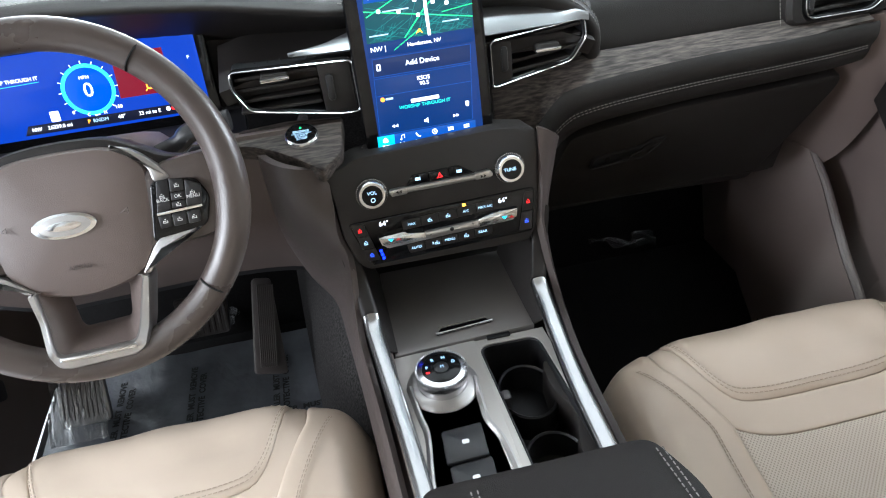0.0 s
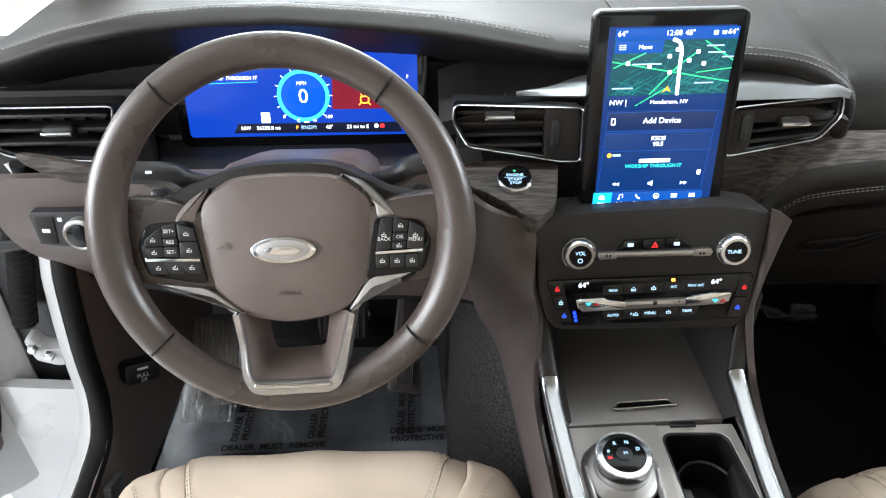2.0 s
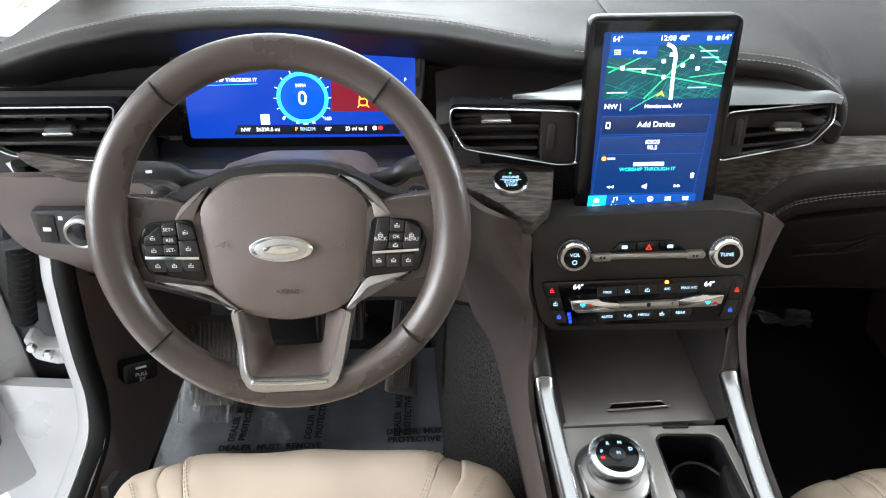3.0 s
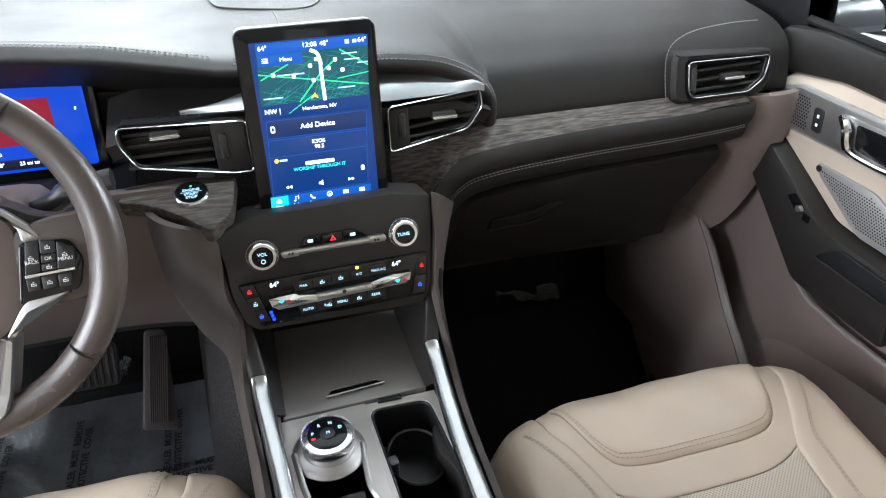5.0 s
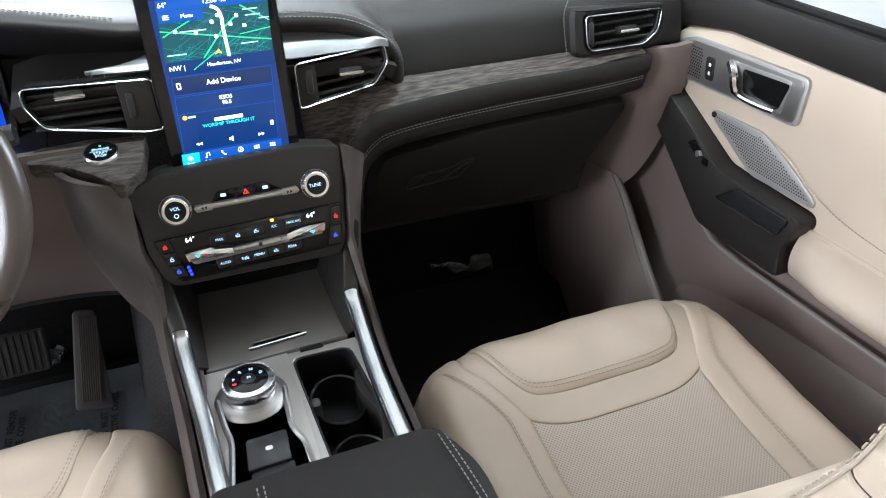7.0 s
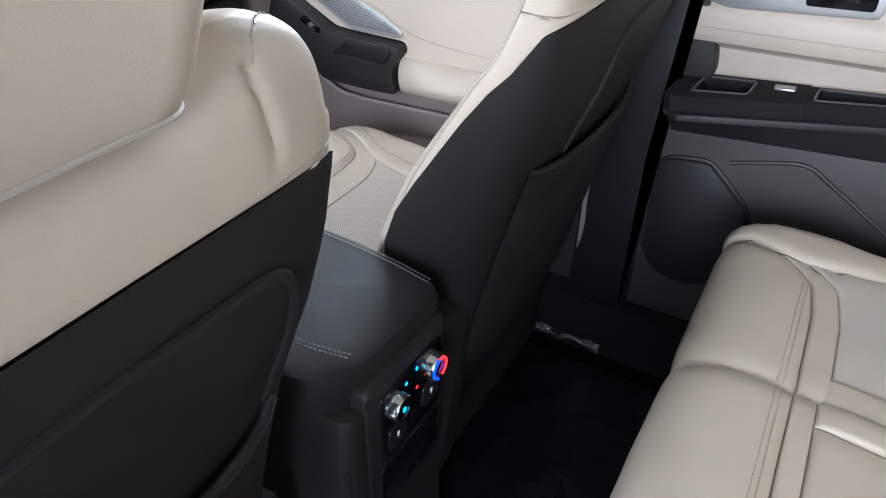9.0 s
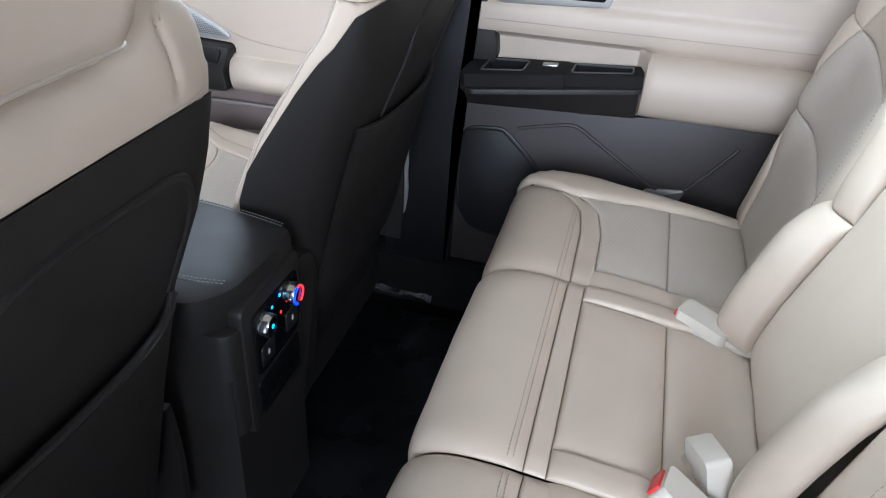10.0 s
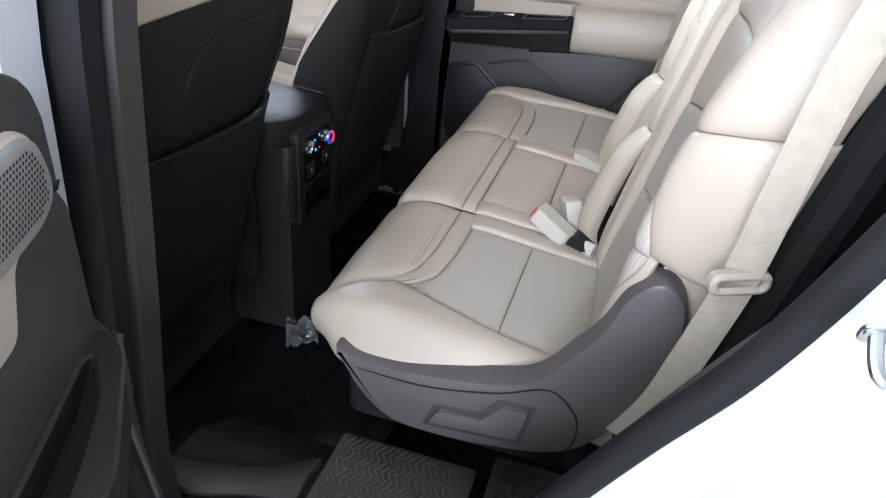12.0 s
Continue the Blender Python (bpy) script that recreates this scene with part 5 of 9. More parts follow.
        for k, (p, nrm) in enumerate(lanes[sgn][1][3:37]):
            q = lanes[sgn][1][k + 4][0]
            across = (q - p).cross(nrm).normalized() * sgn
            if k % 2 == 0:
                sew(bm, [p + across * 0.0045 - nrm * 0.0004, p + across * 0.0045 - nrm * 0.0004 + (q - p).normalized() * 0.003], nrm, 0.0075, 0.0034, 0.0014)
        part("stitching", bm, SEAM, s)
    # headrest on two posts
    bm = bm_new()
    hr = []
    hy = -0.607 + dy
    for z, w, d in ((0.894, 0.09, 0.022), (0.896, 0.11, 0.036), (0.904, 0.123, 0.045), (0.92, 0.13, 0.049), (0.95, 0.135, 0.053), (1.0, 0.137, 0.053), (1.04, 0.134, 0.05), (1.07, 0.124, 0.044), (1.09, 0.105, 0.036), (1.098, 0.08, 0.025)):
        hr.append([V((cx + p[0], hy + p[1] - (z - 0.9) * 0.12 - 0.02 * (abs(p[0]) / w) ** 2, z)) for p in rounded([(-w, -d), (w, -d), (w, d), (-w, d)], 0.04, 10)])
    skin(bm, hr, caps=(True, True))
    hd = part("headrest", bm, BEIGE, s)
    bm = bm_new()
    tube(bm, [p + (p - V((cx, hy, p.z))) * 0.006 for p in hr[2]], 0.0016, 6, closed=True)
    part("seam", bm, SEAM, hd)
    for sx in (-0.08, 0.08):
        bm = bm_new()
        tube(bm, [(cx + sx, hy - 0.006, 0.86), (cx + sx, hy - 0.008, 0.905)], 0.0055, 8)
        part("post", bm, CHROME, hd)
        bm = bm_new()
        box(bm, plane_at((cx + sx, hy - 0.012, 0.878), (1, 0, 0), (0, 1, 0)), 0.085, 0.036, 0.02, 0.016, 0.009)
        part("post_guide", bm, BEIGE, hd)
    return s


SEAM = material("beige_seam", (0.4, 0.34, 0.28), 0.6, wear=0.05)
SEAT_BACK = material("dark_taupe_moulded_plastic", (0.0145, 0.0122, 0.0112), 0.6, grain=0.3, scale=900, voronoi=True, wear=0.06, spec=0.22)
front_seat(-0.385, 0.02, "beige leather driver seat with a dark taupe back panel", -1, -0.008, 1.025)
front_seat(0.395, -0.018, "beige leather passenger seat with perforated insert", 1, 0.0, 1.0)

# ---------------------------------------------------------------- rear bench, three sections
RPROF = [(-0.875, 0.382), (-0.83, 0.39), (-0.808, 0.41), (-0.813, 0.435), (-0.845, 0.453), (-0.9, 0.457), (-0.98, 0.45), (-1.08, 0.438), (-1.18, 0.425), (-1.26, 0.41)]


def b_of(y):
    """Where along the cushion's profile a depth y lies."""
    return float(np.interp(-y, [-along(RPROF, k / 100)[0] for k in range(32, 101)], [k / 100 for k in range(32, 101)]))


def rear_seat(x0, x1, out, label):
    """One section between x0 and x1; out is the side that faces a door (-1, 1), or 0 for the middle one."""
    s = thing("bench_seat", ((x0 + x1) / 2, -1.0, 0.0), label, "car seat", "rear bench")
    cx, hw = (x0 + x1) / 2, (x1 - x0) / 2
    flip_x = -1 if out > 0 else 1

    def cushion(a, b):
        y, z = along(RPROF, b)
        t = max(-1.0, min(1.0, a))
        x = cx + flip_x * hw * t
        low = max(0.0, -a - 0.72) if out else 0.0
        z -= 0.058 * (1 - math.exp(-26 * low * low)) * min(1.0, max(0.0, b - 0.1) / 0.35) + 0.05 * max(0, a - 0.9) * (0.3 + max(0, a - 0.9) * 5)
        if not out:
            z -= 0.05 * max(0, -a - 0.9) * (0.3 + max(0, -a - 0.9) * 5)
            z += 0.006
        else:
            y -= 0.46 * low * max(0, 1 - b * 1.5)
        return (x, y, z)
    INS = RIBBED if out else BEIGE
    if out:
        LIN = [(-0.6, 0.2), (-0.5, b_of(-0.85)), (-0.36, b_of(-0.895)), (-0.14, b_of(-0.922)), (0.2, b_of(-0.93)), (1.0, b_of(-0.932))]
        fl = lambda a: curve_at(LIN, a)
        edge = [(0.0, -0.6), (b_of(-0.83), -0.59), (b_of(-0.86), -0.48), (b_of(-0.91), -0.37), (b_of(-0.95), -0.43), (b_of(-1.0), -0.5), (b_of(-1.075), -0.6), (1.0, -0.68)]
        ed = lambda b: curve_at(edge, b)
        pieces = [("front_roll", BEIGE, patch(lambda b: ed(min(b, b_of(-0.89))) + 0.003, const(1.0), const(0.0), fl), 0.01),
                  ("band", BEIGE, patch(lambda b: ed(b) + 0.003, const(1.0), lambda a: fl(a) + 0.001, lambda a: fl(a) + 0.045), 0.006),
                  ("seat_insert", INS, patch(lambda b: ed(b) + 0.003, const(0.74), lambda a: fl(a) + 0.046, const(b_of(-1.075))), 0.005),
                  ("seat_insert", INS, patch(lambda b: ed(b) + 0.003, const(0.74), const(b_of(-1.075) + 0.001), const(1.0)), 0.005),
                  ("outer_bolster", BEIGE, patch(const(-1.0), ed, const(0.03), const(1.0)), 0.012),
                  ("inner_bolster", BEIGE, patch(const(0.745), const(1.0), const(b_of(-0.955)), const(1.0)), 0.009)]
    else:
        f0, f1, f2 = b_of(-0.93), b_of(-0.955), b_of(-1.075)
        pieces = [("front_roll", BEIGE, patch(const(-1), const(1), const(0.0), const(f0)), 0.01),
                  ("band", BEIGE, patch(const(-1), const(1), const(f0 + 0.001), const(f1)), 0.006),
                  ("seat_insert", INS, patch(const(-0.78), const(0.78), const(f1 + 0.001), const(f2)), 0.007),
                  ("seat_insert", INS, patch(const(-0.78), const(0.78), const(f2 + 0.001), const(1.0)), 0.007),
                  ("bolster", BEIGE, patch(const(-1), const(-0.783), const(f1 + 0.001), const(1.0)), 0.009),
                  ("bolster", BEIGE, patch(const(0.783), const(1), const(f1 + 0.001), const(1.0)), 0.009)]
    for nm, mat, dom, h in pieces:
        bm = bm_new()
        puff(bm, cushion, dom, h, 34, 30, deep=0.0045, wrinkle=0.0015, flip=flip_x > 0, power=9)
        part(nm, bm, mat, s)
    bm = bm_new()
    b0 = b_of(-0.918)
    for o in (0.0, 0.01):
        sew(bm, [V(cushion(a, b0 - o)) + V((0, 0, 0.0075)) for a in np.linspace(-0.1 if out else -0.95, 0.95, 40)], (0, 0, 1), 0.006, 0.0042, 0.0012)
    part("stitching", bm, THREAD, s)
    bm = bm_new()
    box(bm, plane_at((cx, -1.045, 0.27), (1, 0, 0), (0, 1, 0)), 2 * hw - 0.06, 0.37, 0.14, 0.03, 0.02)
    part("core", bm, DARK, s)

    # backrest, leaning back; b runs from z 0.43 up to 0.99
    lean, top = 0.235, 0.56

    def back(a, b):
        t = max(-1.0, min(1.0, a))
        z = 0.43 + top * b
        y = -1.19 - lean * top * b - 0.35 * max(0.0, b - 0.72) ** 2
        x = cx + flip_x * hw * t
        if out:
            k = max(0.0, -a - 0.78) / 0.52
            if k > 0:
                q = min(1.0, k) * math.pi / 2
                x = cx - flip_x * hw * (0.78 + 0.27 * math.sin(q))
                y -= 0.11 * (1 - math.cos(q))
            y -= 0.012 * (1 - min(1.0, abs(t + 0.1)) ** 2)
            y += 0.004 * math.exp(-((a - 0.86) / 0.2) ** 2) + 0.02 * math.exp(-((a + 0.78) / 0.25) ** 2) * math.exp(-((b - 0.55) / 0.3) ** 2)
        else:
            y += (0.014 + 0.022 * max(0.0, min(1.0, (0.44 - b) / 0.12))) * math.exp(-((abs(t) - 0.85) / 0.16) ** 2) + 0.012 * math.exp(-((b - 0.15) / 0.2) ** 2) - 2.5 * max(0.0, 0.08 - b) ** 2
        return (x, y, z)
    if out:
        wl = [(0.0, -0.62), (0.2, -0.7), (0.3, -0.84), (0.36, -0.94), (0.41, -0.94), (0.48, -0.84), (0.56, -0.74), (0.66, -0.6), (0.75, -0.5), (1.0, -0.42)]

        def we(b):
            return sum(curve_at(wl, b + k * 0.012) for k in (-2, -1, 0, 1, 2)) / 5

        def lay(b0, b1):
            """A seam that climbs from the inner to the outer edge."""
            return lambda a: b0 + (b1 - b0) * (0.66 - a) / 1.5 + 0.012 * math.sin(math.pi * (0.66 - a) / 1.5)
        up = lambda d, f: (lambda a: f(a) + d)
        s1, s2, s3 = lay(0.3, 0.39), lay(0.555, 0.655), lay(0.79, 0.785)
        bp = [("back_insert", INS, patch(lambda b: we(b) + 0.003, const(0.66), const(0.0), s1), 0.008),
              ("back_insert", INS, patch(lambda b: we(b) + 0.003, const(0.66), up(0.002, s1), s2), 0.009),
              ("back_panel", BEIGE, patch(lambda b: we(b) + 0.003, const(0.66), up(0.002, s2), s3), 0.008),
              ("head_pad", BEIGE, patch(lambda b: we(b) + 0.003, const(0.66), up(0.002, s3), const(1.0)), 0.014),
              ("lower_bolster", BEIGE, patch(const(-0.99), we, const(0.0), lambda a: 0.4 - 0.1 * max(0.0, -a - 0.95)), 0.008),
              ("back_wing", BEIGE, patch(const(-1.3), we, lambda a: 0.402 - 0.1 * max(0.0, -a - 0.95), lambda a: 0.645 + 0.1 * max(0.0, -a - 0.6)), 0.009),
              ("upper_bolster", BEIGE, patch(const(-1.28), we, lambda a: 0.646 + 0.1 * max(0.0, -a - 0.6), const(1.0)), 0.009),
              ("back_bolster", BEIGE, patch(const(0.663), const(1), const(0.0), const(1.0)), 0.014)]
    else:
        bp = [("centre_pad", BEIGE, patch(const(-0.62), const(0.62), const(0.0), const(0.575)), 0.012),
              ("upper_pad", BEIGE, patch(const(-0.62), const(0.62), const(0.64), const(0.745)), 0.01),
              ("head_pad", BEIGE, patch(const(-0.62), const(0.62), const(0.765), const(1.0)), 0.024),
              ("back_bolster", BEIGE, patch(const(-1), const(-0.625), const(0.02), const(0.41)), 0.016),
              ("back_bolster", BEIGE, patch(const(0.625), const(1), const(0.02), const(0.41)), 0.016),
              ("upper_bolster", BEIGE, patch(const(-1), const(-0.625), const(0.412), const(1.0)), 0.014),
              ("upper_bolster", BEIGE, patch(const(0.625), const(1), const(0.412), const(1.0)), 0.014)]
    for nm, mat, dom, h in bp:
        bm = bm_new()
        puff(bm, back, dom, h, 30, 32, deep=0.004, wrinkle=0.002, flip=flip_x > 0, power=8)
        part(nm, bm, mat, s)
    if out:
        bm = bm_new()
        sew(bm, [V(back(0.74, b)) + V((0, 0.0145, 0.003)) for b in np.linspace(0.05, 0.95, 90)], (0, 1, 0.3), 0.006, 0.0042, 0.0012)
        part("stitching", bm, THREAD, s)
    else:
        bm = bm_new()
        for k in range(3):
            tube(bm, [V(back(-0.6 + 1.2 * q, 0.589 + 0.019 * k)) + V((0, 0.004, 0.001)) for q in np.linspace(0, 1, 12)], 0.0062, 8, flat=1.2)
        part("pull_tab", bm, BEIGE, s)
    bm = bm_new()
    skin(bm, [[V((cx + sx * (hw - 0.02), -1.215 - lean * top * k + dyy - 0.35 * max(0.0, k - 0.72) ** 2, 0.42 + top * k)) for sx, dyy in ((-1, 0), (1, 0), (1, -0.085), (-1, -0.085))] for k in (0, 0.5, 0.75, 1.0)], caps=(True, True))
    part("back_core", bm, BEIGE, s)
    return s


rear_seat(0.2115, 0.6, 1, "beige leather outer rear seat with ribbed inserts beside a closed door")
rear_seat(-0.1515, 0.2125, 0, "beige smooth leather middle rear seat, narrower, with folded armrest")
rear_seat(-0.548, -0.1505, -1, "beige leather outer rear seat with ribbed inserts and plastic side shield")

# ---------------------------------------------------------------- doors and pillars
def plate(parent, name, pts, m, z0, z1, mat, label="", r=0.008, bevel=0.003, smooth=False):
    bm = bm_new()
    o = [(p.x, p.y) for p in spline(pts, 64, closed=True)] if smooth else (rounded(pts, r, 5) if r else pts)
    slab(bm, o, m, z0, z1, bevel)
    return part(name, bm, mat, parent, label)


def dimples(m, pts, pitch, r, mat, parent, name="holes"):
    """Rows of small punched holes inside an outline, as dark discs."""
    xs, ys = [p[0] for p in pts], [p[1] for p in pts]

    def inside(x, y):
        c = False
        for (ax, ay), (bx, by) in zip(pts, pts[1:] + pts[:1]):
            if (ay > y) != (by > y) and x < (bx - ax) * (y - ay) / (by - ay) + ax:
                c = not c
        return c
    bm = bm_new()
    y, k = min(ys), 0
    while y < max(ys):
        x = min(xs) + (pitch / 2 if k % 2 else 0)
        while x < max(xs):
            if inside(x, y):
                bm.faces.new([bm.verts.new(m @ V((x + r * math.cos(t), y + r * math.sin(t), 0.0))) for t in (0, 1.05, 2.09, 3.14, 4.19, 5.24)])
            x += pitch
        y += pitch * 0.866
        k += 1
    ob = part(name, bm, mat, parent)
    ob["kind"] = "stuff"
    return ob


# closed passenger door; its frame has x towards the rear, y up, z into the cabin
DM = plane_at((0.745, 0, 0.6), (0, -1, 0), (0, 0, 1))
d1 = thing("door_1", (0.79, -0.1, 0.05), "closed passenger door with beige trim and silver handle bezel", "car door", kind="structure")
bm = bm_new()
sheet(bm, lambda u, v: (0.775 + 0.03 * math.sin(math.pi * v), 0.37 - 0.95 * u, 0.02 + 0.72 * v), 8, 8, 0.05)
part("shell", bm, PAINT, d1)
bm = bm_new()


def lower_skin(u, v):
    y = 0.36 - 0.94 * u
    z = 0.04 + 0.7 * v
    return (0.757 - 0.006 * math.sin(3 * v) + 0.012 * (1 - v), y, z)


sheet(bm, lower_skin, 12, 12, 0.012)
part("lower_panel", bm, KICK_LIT, d1, "taupe lower door panel")
# the rail's darker material stands for taupe in weaker light
plate(d1, "top_rail", [(-0.33, 0.06), (-0.325, 0.13), (-0.28, 0.185), (-0.2, 0.196), (0.6, 0.19), (0.6, 0.125), (0.1, 0.137), (-0.143, 0.139), (-0.247, 0.122), (-0.286, 0.085), (-0.3, 0.03)], DM, -0.04, 0.004, DASH_TOP, "taupe top rail, coloured darker for shade", 0.012, 0.008)
plate(d1, "beige_panel", [(-0.284, 0.011), (-0.2825, 0.087), (-0.247, 0.1215), (-0.143, 0.138), (0.6, 0.137), (0.6, -0.15), (0.12, -0.165), (0.085, -0.16), (0.075, -0.114), (0.097, -0.071), (0.09, -0.058), (-0.035, -0.056), (-0.08, -0.054), (-0.235, 0.026)], DM, -0.02, 0.0, BEIGE_TRIM, "padded beige door trim", 0.012, 0.006)
bm = bm_new()
sheet(bm, lambda u, v: (0.744 - 0.045 * math.sin(math.pi * min(1, v * 1.1)) ** 0.6 * min(1, u * 4 + 0.35), -0.085 - 0.5 * u, 0.435 + 0.012 * u + 0.085 * v), 20, 12, 0.02)
part("armrest", bm, BEIGE_TRIM, d1, "padded beige armrest")
bm = bm_new()
sew(bm, [DM @ p for p in spline([(-0.03, 0.0195, 0.0035), (0.03, 0.002, 0.0035), (0.09, -0.03, 0.003), (0.2, -0.05, 0.002), (0.5, -0.055, 0.002)], 50)], (-1, 0, 0))
part("stitching", bm, THREAD, d1)
bz = plate(d1, "handle_bezel", [(-0.269, 0.053), (-0.2548, 0.0977), (-0.2158, 0.1145), (0.029, 0.1209), (0.0261, 0.0479), (-0.0849, 0.0458), (-0.262, 0.039)], DM, -0.002, 0.006, SILVER_PAINT, "satin silver handle bezel", 0.014)
plate(bz, "bezel_edge", [(-0.262, 0.055), (-0.25, 0.093), (-0.214, 0.109), (0.0235, 0.1155), (0.021, 0.053), (-0.085, 0.051), (-0.256, 0.044)], DM, 0.006, 0.0075, SILVER, "", 0.012, 0.0008)
g = [(-0.2535, 0.056), (-0.245, 0.0885), (-0.21, 0.101), (-0.184, 0.1035), (-0.18, 0.053), (-0.245, 0.05)]
dimples(DM @ Matrix.Translation((0, 0, 0.0079)), g, 0.0052, 0.0017, BLACK, bz)
lk = plate(bz, "lock_switch", [(-0.173, 0.094), (-0.1525, 0.0955), (-0.15, 0.0583), (-0.169, 0.0584)], DM, 0.006, 0.0095, BLACK, "black lock switch", 0.006, 0.0015)
bar(DM @ Matrix.Translation((-0.161, 0.083, 0.0096)), 0.0045, 0.005, WHITE_PRINT, lk, "symbol")
bar(DM @ Matrix.Translation((-0.16, 0.07, 0.0096)), 0.0045, 0.005, WHITE_PRINT, lk, "symbol")
hb = plate(bz, "handle_surround", [(-0.1195, 0.104), (0.0055, 0.11), (-0.0045, 0.0565), (-0.0862, 0.05), (-0.1188, 0.063)], DM, 0.006, 0.01, SILVER, "satin silver handle surround", 0.008)
plate(hb, "handle_well", [(-0.09, 0.0995), (0.0023, 0.1046), (-0.0096, 0.0632), (-0.0822, 0.0654)], DM, 0.008, 0.0106, PIANO, "black handle well", 0.006, 0.0006)
bm = bm_new()
tube(bm, [DM @ V(p) for p in spline([(-0.115, 0.1, 0.012), (-0.095, 0.09, 0.022), (-0.09, 0.072, 0.02), (-0.08, 0.06, 0.016), (-0.04, 0.058, 0.014), (-0.012, 0.06, 0.013)], 24)], [0.007] * 12 + [0.0045] * 12, 8)
part("door_handle", bm, CHROME, hb, "chrome door lever")
gp = [(-0.1439, 0.0168), (-0.0312, 0.0197), (0.03, -0.006), (0.0893, -0.0375), (0.0861, -0.0497), (-0.0366, -0.0533), (-0.1354, 0.0004)]
gr = plate(d1, "speaker_grille", gp, DM, -0.002, 0.004, SILVER_PAINT, "perforated silver speaker grille", 0.012, 0.002)
dimples(DM @ Matrix.Translation((0, 0, 0.0042)), [(p.x, p.y) for p in shrink(ccw(gp), 0.0085)], 0.0046, 0.0014, BLACK, gr)
bm = bm_new()
lathe(bm, [(0.005, 0.003), (0.005, 0.006), (0.003, 0.0065)], DM @ Matrix.Translation((-0.135, 0.0095, 0)), 16)
part("tweeter_badge", bm, BLACK, gr)
# armrest tray with the pull cup and window switch
tp = plate(d1, "pull_pocket", [(-0.281, 0.0095), (-0.2335, 0.0247), (-0.15, -0.018), (-0.0806, -0.0555), (-0.0351, -0.0576), (0.095, -0.06), (0.0965, -0.071), (0.0749, -0.1147), (0.0838, -0.1633), (0.0, -0.166), (-0.1016, -0.165), (-0.19, -0.09), (-0.2563, -0.035)], DM, -0.01, 0.03, DARK, "charcoal pull pocket", 0.012, 0.004)
bm = bm_new()
w = rounded([(-0.0661, -0.1004), (-0.0293, -0.068), (0.0765, -0.068), (0.0631, -0.0969)], 0.006, 4)
slab(bm, w, DM, 0.026, 0.0304, 0.0002)
part("cup_well", bm, BLACK, tp)
bm = bm_new()
hollow(bm, [(p.x, p.y) for p in shrink(ccw(w), -0.0025)], w, DM, 0.028, 0.0355, 0.0016)
part("well_rim", bm, DARK, tp)
sw = plate(tp, "window_switch", [(-0.1542, -0.0414), (-0.1378, -0.0297), (-0.1114, -0.0474), (-0.1264, -0.0573)], DM, 0.03, 0.0315, PIANO, "", 0.004, 0.0006)
plate(sw, "rocker", [(-0.128, -0.046), (-0.12, -0.042), (-0.112, -0.048), (-0.124, -0.055)], DM, 0.031, 0.0365, SILVER, "", 0.002, 0.001)
bar(DM @ Matrix.Translation((-0.106, -0.057, 0.0308)), 0.014, 0.012, PIANO, sw, "window_lock")
# light edge that frames the pocket, map pocket and kick moulding below
bm = bm_new()
tube(bm, [DM @ V(p) for p in spline([(-0.303, 0.028, 0.0), (-0.291, -0.016, 0.004), (-0.24, -0.068, 0.006), (-0.1952, -0.1075, 0.008), (-0.13, -0.16, 0.008), (-0.0788, -0.1917, 0.008), (-0.02, -0.197, 0.008), (0.0365, -0.197, 0.008), (0.5, -0.18, 0.008)], 60)], 0.0045, 8)
part("trim_edge", bm, TAUPE_EDGE, d1, "pale taupe edge moulding")
bm = bm_new()


def pocket_face(u, v):
    return (0.768 - 0.059 * math.sin(math.pi * min(1, 0.15 + v)) ** 0.5 * min(1, 3 * u), 0.2 - 0.75 * u, 0.13 + (0.27 - 0.1 * (1 - u) ** 2) * v)


sheet(bm, pocket_face, 24, 10, 0.008)
part("map_pocket", bm, KICK_LIT, d1)

# moulding at the end of the dash beside the door: dark recess and its pale edge
side = thing("kick_panel", (0.72, 0.3, 0.0), "taupe kick panel with a pale moulded edge beside the passenger footwell", "trim panel", kind="structure")
bm = bm_new()
sheet(bm, lambda u, v: (0.745 + 0.02 * u ** 6, 0.8 - 0.46 * u, 0.0 + 0.47 * v), 12, 6, 0.02)
part("panel", bm, KICK_LIT, side)
KR = spline([(0.7, 0.335, 0.44), (0.699, 0.322, 0.425), (0.7, 0.274, 0.386), (0.7, 0.194, 0.298), (0.7, 0.123, 0.233), (0.702, 0.06, 0.14), (0.705, 0.03, 0.02)], 30)
KL = spline([(0.69, 0.4, 0.43), (0.672, 0.44, 0.385), (0.66, 0.46, 0.31), (0.655, 0.44, 0.2), (0.66, 0.38, 0.11), (0.665, 0.32, 0.05), (0.67, 0.3, 0.0)], 30)
bm = bm_new()
sheet(bm, lambda u, v: KL[int(round(29 * u))].lerp(KR[int(round(29 * u))], v) + V((-0.014 * math.sin(math.pi * v), -0.01 * math.sin(math.pi * v), 0.0)), 29, 12, 0.012, flip=True)
part("inner_panel", bm, KICK_LIT, side)
bm = bm_new()
tube(bm, [p + V((0, -0.003, 0)) for p in KR], [0.0105 - 0.002 * math.cos(i / 5) for i in range(30)], 10, flat=0.7)
part("edge", bm, TAUPE_EDGE, side, "pale taupe moulded edge")
bm = bm_new()
EL = spline([(0.636, 0.228, 0.702), (0.632, 0.24, 0.65), (0.64, 0.27, 0.59), (0.652, 0.32, 0.52), (0.658, 0.39, 0.44), (0.664, 0.45, 0.36)], 21)
ER = spline([(0.742, 0.212, 0.705), (0.74, 0.212, 0.65), (0.736, 0.228, 0.58), (0.73, 0.25, 0.51), (0.715, 0.275, 0.445), (0.702, 0.31, 0.4)], 21)
